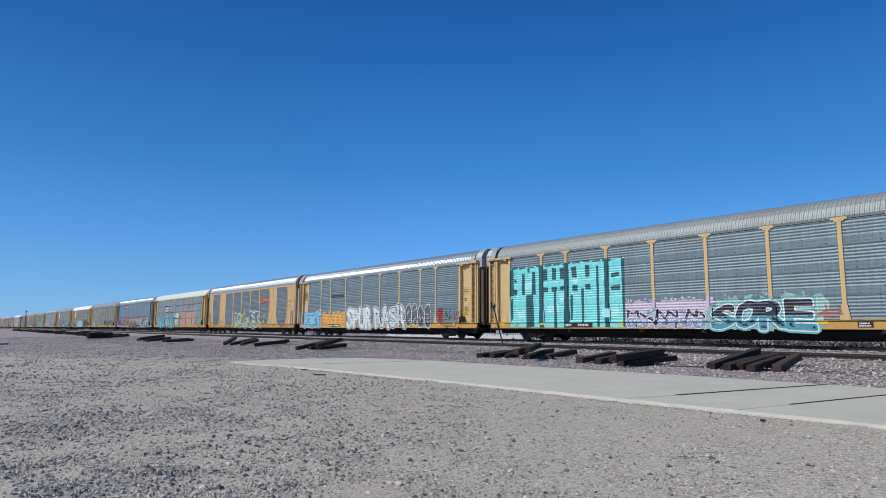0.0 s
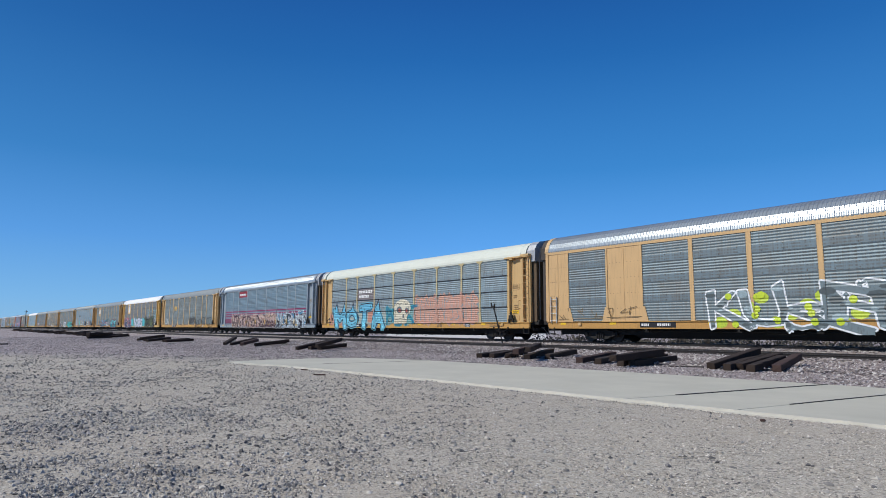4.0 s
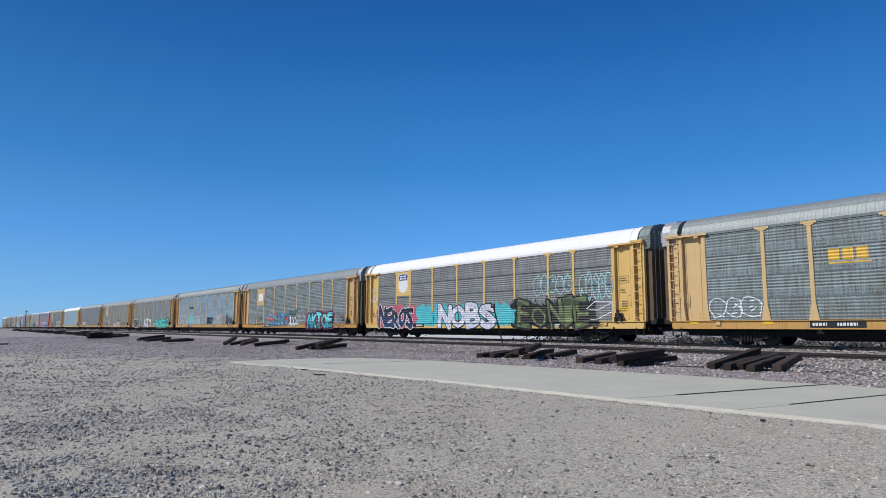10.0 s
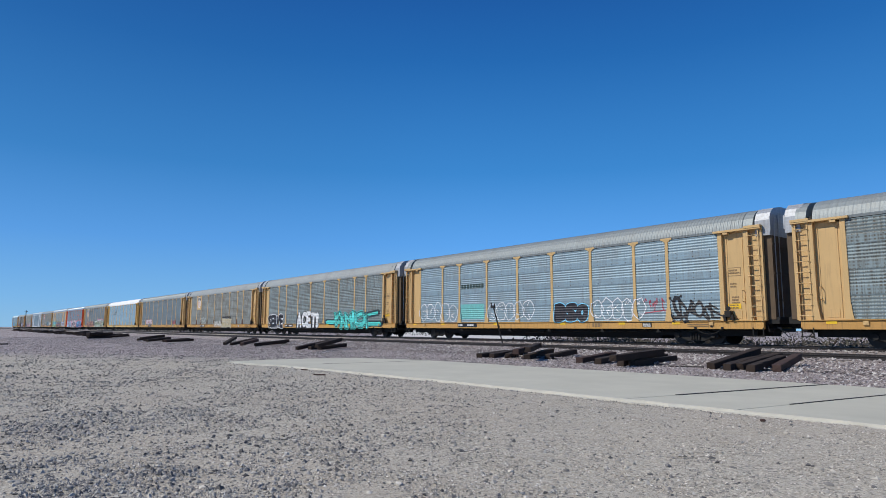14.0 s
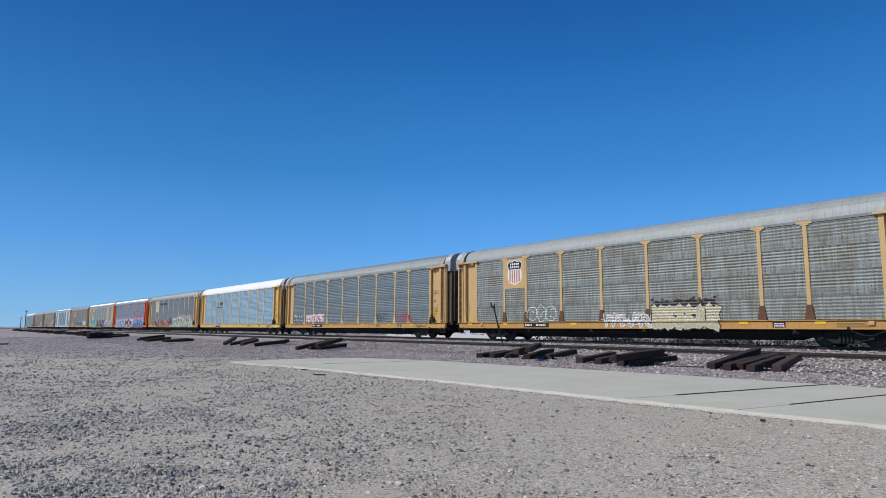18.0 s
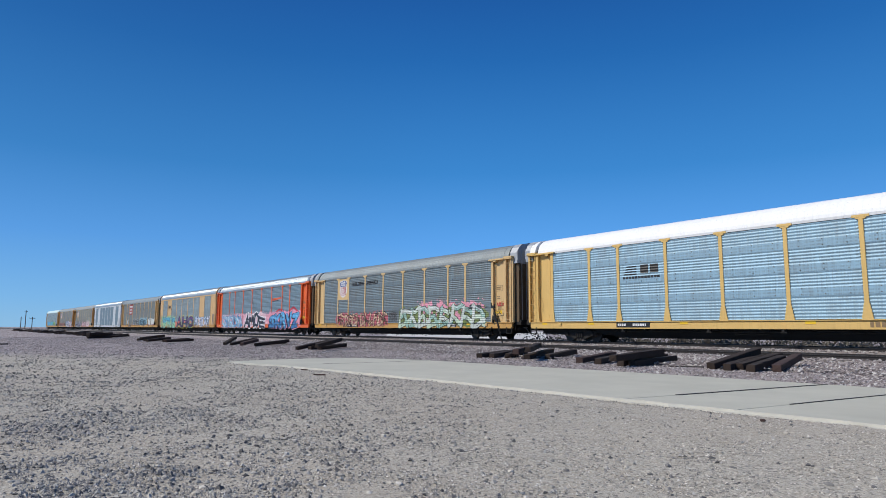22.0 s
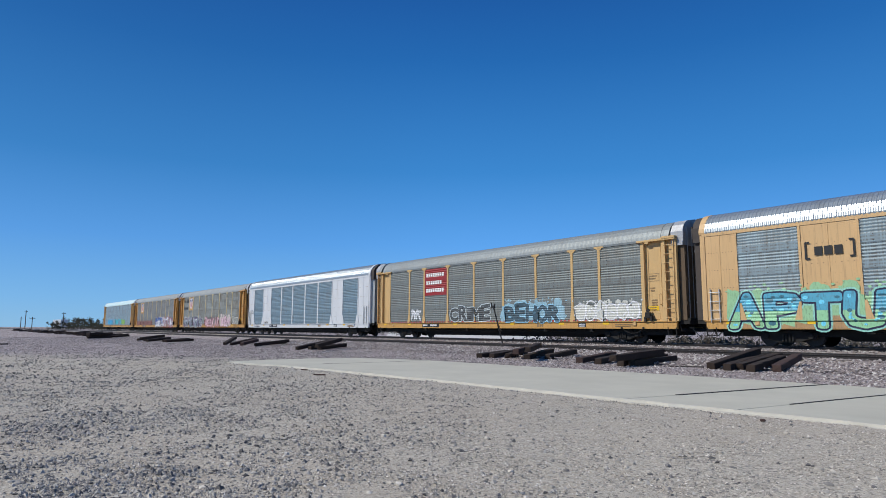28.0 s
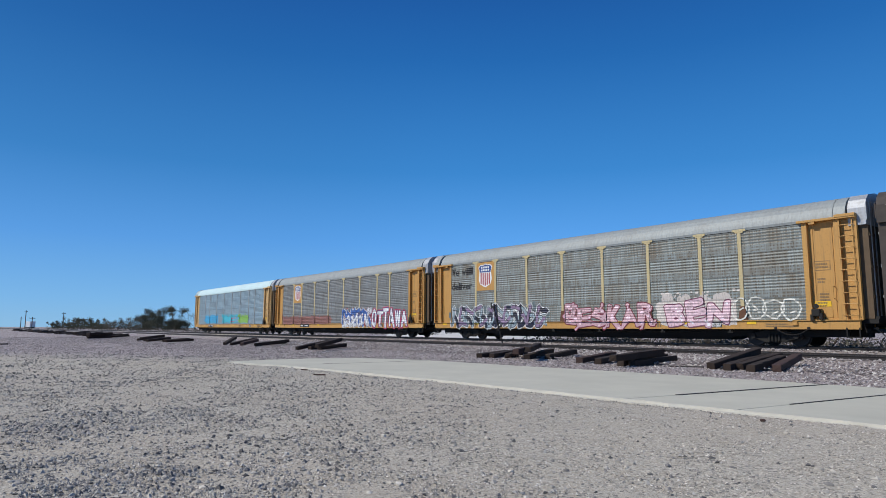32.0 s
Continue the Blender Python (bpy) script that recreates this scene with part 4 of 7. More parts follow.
def paint_depth(x, z, flush):
    base = wave_depth(z)
    if z < 1.093:
        return base
    if flush:
        if any(a < x < b for a, b in B_SOLID):
            return 1.535
        return 1.525 if any(abs(x - p) < 0.11 for p in (-4.325, -1.55, 1.325, 4.11)) else base
    a = abs(x)
    if a > 11.55:
        return DOOR_Y + 0.022 if 11.78 < a < 12.74 else 1.545
    d = min(abs(x - p) for p in POSTS)
    if d < 0.092:
        return 1.548 if z < 1.72 else 1.533
    return 1.548 if d < 0.205 and z < 1.72 else base


def split(poly, axis, cuts):
    """Cut a convex outline along lines of constant x or z."""
    lo, hi = min(p[axis] for p in poly), max(p[axis] for p in poly)
    out = []
    for c in cuts:
        if c <= lo + 1e-5:
            continue
        if c >= hi - 1e-5:
            break
        left, right = [], []
        for p, q in zip(poly, poly[1:] + poly[:1]):
            (left if p[axis] <= c else right).append(p)
            if (p[axis] <= c) != (q[axis] <= c):
                f = (c - p[axis]) / (q[axis] - p[axis])
                m = (p[0] + (q[0] - p[0]) * f, p[1] + (q[1] - p[1]) * f)
                left.append(m)
                right.append(m)
        if len(left) > 2:
            out.append(left)
        poly = right
        if len(poly) < 3:
            return out
    out.append(poly)
    return out


JOINED = ("graffiti_fill", "graffiti_backdrop", "graffiti_lettering", "graffiti_linework", "graffiti_shadow", "graffiti_detail", "graffiti_drip", "graffiti_dotting", "graffiti_pattern", "graffiti_halo", "graffiti_tag", "graffiti_highlight", "reflective_strip", "sheet_joint", "magenta_stripe", "company_lettering", "company_stripe", "sign_lettering", "graffiti_skull_socket")


def coat(name, car, polys, material, lift, label=""):
    """A coat of paint: flat outlines in x, z, folded over the waves and posts of a car's side."""
    flush = bool(car.get("flush"))
    m = Mesh()
    for i, poly in enumerate(polys):
        area = sum(p[0] * q[1] - q[0] * p[1] for p, q in zip(poly, poly[1:] + poly[:1]))
        if area < 0:
            poly = poly[::-1]
        extra = lift + 0.0033 * ((i * 0.6180339) % 1.0)
        for strip in split(list(poly), 1, Z_CUTS):
            for cell in split(strip, 0, X_FLUSH if flush else X_RACK):
                cx = sum(p[0] for p in cell) / len(cell)
                cz = sum(p[1] for p in cell) / len(cell)
                if cz < 0.706 or abs(cx) > 13.4:
                    continue
                zone = paint_depth(cx, cz, flush)
                corr = abs(zone - wave_depth(cz)) < 1e-4
                m.add([(x, -(paint_depth(cx, min(max(z, cz - 0.2), cz + 0.2), flush) if corr else zone) - extra, z) for x, z in cell], [tuple(range(len(cell)))])
    if m.f:
        ob = part(name, m, material, car, label)
        if name in JOINED:
            ob["kind"] = "stuff"
        return ob


SPRAYS = {}


def sprayed(name, colour):
    """Sprayed paint on a perforated sheet: cloudy cover, soot streaks and dark slots showing through."""
    n = Nodes(name)
    v = n.coords()
    c = n.mix(n.noise(v, 2.2, 5, 0.7), scaled(colour, 0.78), scaled(colour, 1.14))
    thin = n.ramp(n.noise(n.coords((1.2, 1.2, 2.6)), 1.6, 5, 0.75), [(0.56, gray(0)), (0.74, gray(0.45))])
    c = n.mix(thin, c, (0.20, 0.20, 0.185))
    streak = n.noise(n.coords((9, 9, 0.5)), 1.6, 5, 0.7)
    c = n.mix(n.ramp(streak, [(0.54, gray(0)), (0.78, gray(0.4))]), c, (0.09, 0.08, 0.065))
    slots = n.ramp(n.noise(n.coords((17, 17, 4.0)), 1.0, 3, 0.8), [(0.54, gray(0)), (0.63, gray(0.42))])
    c = n.mix(slots, c, (0.06, 0.055, 0.05))
    n.bump(n.noise(v, 40, 3), 0.1, 0.003)
    return n.finish(c, 0.55)


def spray(r, g, b):
    key = (r, g, b)
    if key not in SPRAYS:
        SPRAYS[key] = sprayed("spray_paint", srgb(r, g, b))
    return SPRAYS[key]


GLYPHS = {}


def glyph(ch, fat):
    """Triangles of a letter in a unit box, made bolder by fat."""
    if (ch, fat) not in GLYPHS:
        cu = bpy.data.curves.new("letter", "FONT")
        cu.body, cu.size, cu.offset, cu.resolution_u = ch, 1.0, fat, 2
        ob = bpy.data.objects.new("letter", cu)
        me = ob.to_mesh()
        me.calc_loop_triangles()
        GLYPHS[ch, fat] = [[(me.vertices[i].co.x, me.vertices[i].co.y) for i in t.vertices] for t in me.loop_triangles]
        ob.to_mesh_clear()
        bpy.data.objects.remove(ob)
        bpy.data.curves.remove(cu)
    return GLYPHS[ch, fat]


def letters(word, x0, x1, z0, z1, rng=None, wild=0.0, overlap=1.0):
    """A word stretched over a box on a car's side: letter by letter its triangles and the pieces of its outline."""
    out = []
    wid = [0.5 if c in "I!il" else 1.0 for c in word]
    step = (x1 - x0) / sum(wid)
    x = x0
    for c, w in zip(word, wid):
        shape = glyph(c, 0.0)
        base = [p for t in shape for p in t]
        ax, bx = min(p[0] for p in base), max(p[0] for p in base)
        ay, by = min(p[1] for p in base), max(p[1] for p in base)
        if c in "aceilvwr" and not rng:
            ay, by = 0.0, max(by, 0.72)
        lean = rng.uniform(-wild, wild) if rng else 0
        drop = rng.uniform(-wild, wild) * 0.4 if rng else 0
        grow = 1 + (rng.uniform(-wild, wild) * 0.5 if rng else 0)
        seed = rng.uniform(0, 50) if rng else 0
        cw = step * w * overlap * 0.86
        cx = x + step * w / 2

        def put(p):
            u, v = (p[0] - ax) / (bx - ax) - 0.5, (p[1] - ay) / (by - ay)
            if rng:
                u += wild * 0.45 * noise.noise(Vector((u * 1.6 + seed, v * 1.6, 0)))
                v += wild * 0.40 * noise.noise(Vector((u * 1.6, v * 1.6 + seed, 7)))
            return (cx + u * cw + lean * (v - 0.5) * cw * 0.6, z0 + (v * grow + drop * (0.3 + u)) * (z1 - z0))
        seen, tris, rim = {}, [], []
        for t in shape:
            tris.append([put(p) for p in t])
            for p, q in zip(t, t[1:] + t[:1]):
                key = tuple(sorted(((round(p[0], 4), round(p[1], 4)), (round(q[0], 4), round(q[1], 4)))))
                seen[key] = seen.get(key, 0) + 1
        rim += [[put(p), put(q)] for (p, q), k in seen.items() if k == 1]
        out.append((tris, rim))
        x += step * w
    return out


def grown(shape, by):
    """A word's triangles, thickened all round."""
    tris, rim = shape
    return tris + [p for l in rim for p in stroke(l, 2 * by)]


def disc(x, z, rx, rz, n=10, turn=0.0):
    return [(x + rx * math.cos(turn + 2 * math.pi * i / n), z + rz * math.sin(turn + 2 * math.pi * i / n)) for i in range(n)]


def stroke(pts, w, cap=True):
    """A thick line as a row of quads with rounded joints."""
    out = []
    for a, b in zip(pts, pts[1:]):
        dx, dz = b[0] - a[0], b[1] - a[1]
        l = math.hypot(dx, dz) or 1e-6
        nx, nz = -dz / l * w / 2, dx / l * w / 2
        out.append([(a[0] + nx, a[1] + nz), (a[0] - nx, a[1] - nz), (b[0] - nx, b[1] - nz), (b[0] + nx, b[1] + nz)])
    for p in (pts if cap else pts[1:-1]):
        out.append(disc(p[0], p[1], w / 2, w / 2, 7, 0.4))
    return out


def cloud(x0, x1, z0, z1, rng, n=None):
    n = n or max(4, int((x1 - x0) * 2.2))
    out = []
    h = z1 - z0
    for i in range(n):
        x = x0 + (x1 - x0) * (i + 0.5) / n
        r = (x1 - x0) / n
        low, high = z0 + h * rng.uniform(0.0, 0.12), z1 - h * rng.uniform(0.0, 0.22)
        out.append([(x - r * 0.62, low + h * 0.1), (x + r * 0.62, low), (x + r * 0.62, high - h * 0.12), (x - r * 0.4, high)])
        for _ in range(4):
            out.append(disc(x + r * rng.uniform(-0.7, 0.7), z0 + h * rng.uniform(0.15, 0.90), r * rng.uniform(0.3, 0.75), h * rng.uniform(0.08, 0.2), 8, rng.uniform(0, 1)))
        for _ in range(3):
            out.append(disc(x + r * rng.uniform(-1, 1), z0 + h * rng.uniform(0.8, 1.08), rng.uniform(0.03, 0.10), rng.uniform(0.03, 0.07), 7))
    return out


def wild_strokes(n, x0, x1, z0, z1, rng):
    """Interlocked letter-like strokes with barbed ends, which spell nothing."""
    out = []
    step, h = (x1 - x0) / n, z1 - z0
    for i in range(n):
        a = x0 + step * i

        def at(u, v):
            return (a + step * (u + 0.18 * (v - 0.5)), z0 + h * v)
        s = rng.choice((-1, 1))
        stem = [at(rng.uniform(0.05, 0.3), rng.uniform(0, 0.08)), at(rng.uniform(0.1, 0.3), 0.5), at(rng.uniform(0.0, 0.35), rng.uniform(0.85, 1.0))]
        mid = [stem[1], at(rng.uniform(0.5, 0.7), rng.uniform(0.3, 0.75)), at(rng.uniform(0.85, 1.1), rng.uniform(0.0, 0.3))]
        top = [stem[2], at(rng.uniform(0.5, 0.7), rng.uniform(0.75, 1.0)), at(rng.uniform(0.8, 1.15), rng.uniform(0.55, 1.05))]
        low = [stem[0], at(rng.uniform(0.45, 0.6), rng.uniform(0, 0.2)), at(rng.uniform(0.9, 1.2), rng.uniform(0.1, 0.45))]
        out += [stem, mid] + ([top] if rng.random() < 0.85 else []) + ([low] if rng.random() < 0.6 else [])
    return out


def barb(line, w):
    (ax, az), (bx, bz) = line[-2], line[-1]
    l = math.hypot(bx - ax, bz - az) or 1e-6
    dx, dz = (bx - ax) / l, (bz - az) / l
    return [(bx + dx * w * 1.1, bz + dz * w * 1.1), (bx - dz * w * 0.95, bz + dx * w * 0.95), (bx + dz * w * 0.95, bz - dx * w * 0.95)]


def wild_piece(car, seed, n, x0, x1, z0, z1, fill, line, halo=None, back=None, shine=None, width=0.13):
    rng = random.Random(seed)
    n = round(n * 1.7)
    lines = wild_strokes(n, x0, x1, z0 + 0.1, z1 - 0.1, rng)
    w = width * (z1 - z0)
    if back:
        coat("graffiti_backdrop", car, cloud(x0 - 0.1, x1 + 0.1, z0, z1, rng), spray(*back), 0.003)
    if halo:
        coat("graffiti_halo", car, [p for l in lines for p in stroke(l, w + 0.20) + [barb(l, w * 0.9 + 0.10)]], spray(*halo), 0.007)
    coat("graffiti_linework", car, [p for l in lines for p in stroke(l, w + 0.09) + [barb(l, w * 0.9 + 0.045)]], spray(*line), 0.011)
    fills = fill if isinstance(fill[0], tuple) else (fill,)
    for j, f in enumerate(fills):
        coat("graffiti_lettering", car, [p for i, l in enumerate(lines) if i % len(fills) == j for p in stroke(l, w) + [barb(l, w * 0.9)]], spray(*f), 0.015 + 0.002 * j)
    curls = wild_strokes(n, x0, x1, z0 + 0.12, z1 - 0.12, random.Random(seed + 9))
    coat("graffiti_detail", car, [p for l in curls[::2] for p in stroke(l, 0.04, False)], spray(*line), 0.0188)
    cuts = [stroke([l[1], (l[1][0] + rng.uniform(-0.3, 0.3), l[1][1] + rng.uniform(-0.25, 0.25))], 0.035, False)[0] for l in lines]
    coat("graffiti_detail", car, cuts, spray(*line), 0.0195)
    if shine:
        coat("graffiti_highlight", car, [p for l in lines[::2] for p in stroke([((a[0] + 0.02), a[1] + w * 0.2) for a in l], 0.045, False)], spray(*shine), 0.020)
    if z0 < 0.85:
        drips = [[(x, z0 + 0.3), (x + 0.02, z0 + 0.3), (x + 0.02, z0), (x, z0)] for x in (rng.uniform(x0, x1) for _ in range(n))]
        coat("graffiti_drip", car, drips, spray(*line), 0.022)


def word_piece(car, seed, word, x0, x1, z0, z1, fill, line, halo=None, back=None, shadow=None, wild=0.25, fat=0.05, lower=None, shine=None, edge=0.05, spread=1.0):
    """A painted word: backdrop, halo, shadow, outline, fill and flecks of light."""
    rng = random.Random(seed)
    if back:
        coat("graffiti_backdrop", car, cloud(x0 - 0.2, x1 + 0.2, z0 - 0.05, z1 + 0.1, rng), spray(*back), 0.003)
    shapes = letters(word, x0 + 0.08, x1 - 0.08, z0 + 0.10, z1 - 0.18 - fat, random.Random(seed), wild, spread)
    if wild > 0.45:
        # barbed spurs that interlock the letters
        for tris, rim in shapes:
            mx = sum(l[0][0] for l in rim) / len(rim)
            mz = sum(l[0][1] for l in rim) / len(rim)
            for a, _ in rng.sample(rim, min(len(rim), 2 + int(wild * 2))):
                dx, dz = a[0] - mx, (a[1] - mz) * 0.8
                l = math.hypot(dx, dz) or 1
                k = rng.uniform(0.16, 0.34) * (z1 - z0) * 0.7
                e = (a[0] + dx / l * k, min(a[1] + dz / l * k, z1 + 0.05))
                w = 0.05 * (z1 - z0)
                tip = barb([a, e], w)
                tris += stroke([a, e], w, False) + [tip]
                rim += [[a, e]] + [[p, q] for p, q in zip(tip, tip[1:] + tip[:1])]
    if halo:
        coat("graffiti_halo", car, [p for s in shapes for p in grown(s, fat + edge + 0.07)], spray(*halo), 0.006)
    zc = z0 + (z1 - z0) * 0.45
    for shape in shapes:
        if shadow:
            moved = tuple([[(x - 0.24, z - 0.10) for x, z in t] for t in q] for q in shape)
            coat("graffiti_shadow", car, grown(moved, fat + 0.04), spray(*shadow), 0.008)
        if line:
            coat("graffiti_outline", car, grown(shape, fat + edge), spray(*line), 0.012)
        if fill:
            tri = grown(shape, fat)
            if lower:
                bits = [p for t in tri for p in split(t, 1, [zc])]
                coat("graffiti_letter", car, [p for p in bits if sum(q[1] for q in p) / len(p) > zc], spray(*fill), 0.016)
                coat("graffiti_letter_base", car, [p for p in bits if sum(q[1] for q in p) / len(p) <= zc], spray(*lower), 0.016)
            else:
                coat("graffiti_letter", car, tri, spray(*fill), 0.016)
    if fill:
        # shaded blots inside the letters
        blots = ([], [])
        for shape in shapes:
            for t in shape[0]:
                if len(t) != 3 or t[0][1] > z1 - 0.25:
                    continue
                a, b, c2 = (math.dist(t[1], t[2]), math.dist(t[0], t[2]), math.dist(t[0], t[1]))
                per = a + b + c2
                area = abs((t[1][0] - t[0][0]) * (t[2][1] - t[0][1]) - (t[2][0] - t[0][0]) * (t[1][1] - t[0][1])) / 2
                r = 2 * area / per
                if r > 0.035:
                    cx = (a * t[0][0] + b * t[1][0] + c2 * t[2][0]) / per
                    cz = (a * t[0][1] + b * t[1][1] + c2 * t[2][1]) / per
                    blots[rng.random() < 0.5].append(disc(cx, cz, r * rng.uniform(0.9, 1.9), r * rng.uniform(0.6, 1.2), 7, rng.uniform(0, 3)))
        for k, spots in zip((0.86 if sum(fill) > 560 else 0.68, 1.22), blots):
            coat("graffiti_detail", car, spots, spray(*(min(255, int(q * k + (k > 1) * 12)) for q in fill)), 0.0195 + 0.001 * k)
    if shine:
        coat("graffiti_highlight", car, [disc(x0 + (x1 - x0) * (i + 0.3) / (3 * len(word)), z1 - 0.3 - 0.15 * (i % 3), 0.05, 0.03, 6) for i in range(3 * len(word))], spray(*shine), 0.021)


def outline_piece(car, seed, n, x0, x1, z0, z1, line, width=0.05, inside=None):
    """A quick throw-up: rounded hollow letter shapes in one thin line."""
    rng = random.Random(seed)
    step, h = (x1 - x0) / n, z1 - z0
    polys, fills = [], []
    for i in range(n):
        cx, cz = x0 + step * (i + 0.5), z0 + h * rng.uniform(0.45, 0.55)
        ring = disc(cx, cz, step * rng.uniform(0.5, 0.62), h * rng.uniform(0.44, 0.54), 12, rng.uniform(0, 1))
        ring = [(x + rng.uniform(-1, 1) * 0.07 * step, z + rng.uniform(-1, 1) * 0.07 * h) for x, z in ring]
        fills.append(disc(cx, cz, step * 0.55, h * 0.48, 12))
        polys += stroke(ring + ring[:1], width)
        k = rng.randint(1, 3)
        for j in range(k):
            a = (cx + step * rng.uniform(-0.3, 0.1), cz + h * rng.uniform(-0.3, 0.3))
            polys += stroke([a, (a[0] + step * rng.uniform(0.1, 0.4), a[1] + h * rng.uniform(-0.2, 0.2))], width)
    if inside:
        coat("graffiti_fill", car, fills, spray(*inside), 0.003)
    coat("graffiti_linework", car, polys, spray(*line), 0.010)


def tag_piece(car, seed, n, x0, x1, z0, z1, line, width=0.035):
    """A handwritten scrawl of one running line."""
    rng = random.Random(seed)
    polys = []
    x = x0
    step = (x1 - x0) / n
    for i in range(n):
        pts = [(x + step * rng.uniform(-0.1, 0.9), z0 + (z1 - z0) * rng.random()) for _ in range(rng.randint(3, 5))]
        polys += stroke(pts, width)
        x += step
    polys += stroke([(x0, z0 + 0.1 * (z1 - z0)), (x1, z0 + 0.25 * (z1 - z0))], width)
    coat("graffiti_tag", car, polys, spray(*line), 0.006)


def box_coat(name, car, x0, x1, z0, z1, material, lift=0.004, label=""):
    return coat(name, car, [[(x0, z0), (x1, z0), (x1, z1), (x0, z1)]], material, lift, label)


def bar_coat(name, car, x0, x1, z0, z1, n, material, lift=0.006):
    """Bars of a word's size where a company's lettering stands."""
    step = (x1 - x0) / n
    coat(name, car, [[(x0 + step * i, z0), (x0 + step * (i + 0.8), z0), (x0 + step * (i + 0.8), z1), (x0 + step * i, z1)] for i in range(n)], material, lift)


def slogan(car, word, x0, x1, z0, z1, material):
    for shape in letters(word, x0, x1, z0, z1):
        coat("slogan_letter", car, grown(shape, 0.015), material, 0.012)


def shield_panel(car, frame_m, faded=False, blank=False, flag=False):
    """A painted steel plate over the narrow bay, with a shield-shaped emblem."""
    p = part("emblem_panel", Mesh().box(-8.86, -7.14, -1.530, -1.45, 3.16, 5.0), frame_m, car, "painted steel plate that carries an emblem")

    def flat(name, pts, mat, lift, label=""):
        part(name, Mesh().prism(pts, -1.531 - lift, -1.5305), mat, p, label)
    if flag:
        flat("emblem_patch", [(-8.62, 3.70), (-8.2, 3.62), (-7.75, 3.72), (-7.42, 3.66), (-7.40, 4.46), (-7.8, 4.54), (-8.2, 4.44), (-8.60, 4.52)], M_WHITE, 0.002, "blank white paint patch")
        return
    cx = -8.0
    edge = [(-0.10, 3.38), (0.10, 3.38), (0.50, 3.56), (0.64, 3.86), (0.60, 4.18), (0.56, 4.40), (0.68, 4.68), (0.46, 4.86), (0.22, 4.82), (0.0, 4.92), (-0.22, 4.82), (-0.46, 4.86), (-0.68, 4.68), (-0.56, 4.40), (-0.60, 4.18), (-0.64, 3.86), (-0.50, 3.56)]
    flat("emblem_border", [(cx + x, z) for x, z in edge], M_WHITE, 0.002, "white shield border")
    k = [(cx + x * 0.92, 4.36 + (z - 4.36) * 0.90) for x, z in edge if z > 4.39]
    flat("emblem_crown", [(cx - 0.53, 4.34), (cx + 0.53, 4.34)] + k, M_BLUE if not faded else M_BLACK, 0.004, "dark blue top of the shield")
    for row in (4.60, 4.42):
        for i in range(5):
            flat("emblem_bar", [(cx - 0.40 + i * 0.165, row), (cx - 0.28 + i * 0.165, row), (cx - 0.28 + i * 0.165, row + 0.12), (cx - 0.40 + i * 0.165, row + 0.12)], M_WHITE, 0.006)
    if not blank:
        red = M_RED if not faded else spray(190, 130, 100)
        for i in range(5):
            x = cx - 0.46 + i * 0.20
            low = 3.46 + abs(x + 0.06 - cx) * 0.28
            flat("emblem_stripe", [(x, low), (x + 0.11, low), (x + 0.11, 4.30), (x, 4.30)], red, 0.004)


def sign_panel(car, x0, x1, z0, z1, rows, mat=None):
    box_coat("sign_panel", car, x0, x1, z0, z1, mat or M_RED, 0.004, "red painted sign")
    h = (z1 - z0) / (rows * 1.9 + 0.9)
    for r in range(rows):
        z = z1 - h * (1.6 + 1.9 * r)
        bar_coat("sign_lettering", car, x0 + 0.18, x1 - 0.3 - 0.25 * (r % 2), z - h * 0.4, z + h * 0.5, 8 - (r % 2), M_WHITE, 0.012)


# colours of the sprayed paint
WHITE, BLACK, NAVY, GREYP = (226, 228, 232), (18, 18, 22), (22, 30, 58), (105, 110, 116)
TEAL, MINT, SKY, PINK, ROSE = (40, 160, 170), (140, 222, 214), (110, 190, 230), (226, 170, 190), (150, 40, 62)
OLIVE, LIME, PEACH, SALMON, PURPLE = (98, 112, 62), (196, 214, 50), (232, 190, 160), (224, 150, 122), (92, 62, 110)


for _car, _spec in zip(TRAIN, CARS):
    if _spec.get("flush"):
        _car["flush"] = 1

c = TRAIN[0]
box_coat("graffiti_block", c, -11.62, -3.1, 0.78, 4.40, spray(126, 224, 224), 0.004, "mint block of roller paint")
_rng = random.Random(3)
_teal = []


def slab_of_paint(x0, x1, z0, z1):
    """A roller stroke with ragged ends."""
    j = lambda: _rng.uniform(-0.05, 0.05)
    _teal.append([(x0 + j(), z0 + j()), (x1 + j(), z0 + j()), (x1 + j(), z1 + j()), (x0 + j(), z1 + j())])


for _x in (-8.95, -7.05, -4.25):
    slab_of_paint(_x - 0.16, _x + 0.16, 0.76, 4.42)
for _x0, _x1, _z0, _z1 in ((-11.60, -11.32, 2.7, 4.25), (-11.32, -11.0, 2.7, 3.1), (-11.25, -11.05, 3.5, 3.7), (-11.55, -11.38, 1.2, 2.5), (-10.60, -10.36, 2.7, 4.0), (-10.2, -9.6, 0.78, 2.72), (-9.72, -9.46, 2.72, 4.1), (-10.1, -9.9, 4.0, 4.36),
                           (-7.96, -7.78, 0.78, 2.9), (-5.98, -5.80, 0.78, 2.9), (-4.96, -4.74, 0.8, 4.1), (-3.95, -3.4, 3.45, 3.66), (-3.95, -3.4, 2.74, 2.98), (-3.27, -3.10, 0.8, 4.36), (-6.75, -6.60, 1.2, 2.6)):
    slab_of_paint(_x0, _x1, _z0, _z1)
for _x in (-8.66, -7.95, -7.36, -6.45, -5.50):
    slab_of_paint(_x - 0.19, _x + 0.17, 3.52, 4.18)
    slab_of_paint(_x - 0.17, _x + 0.19, 2.82, 3.10)
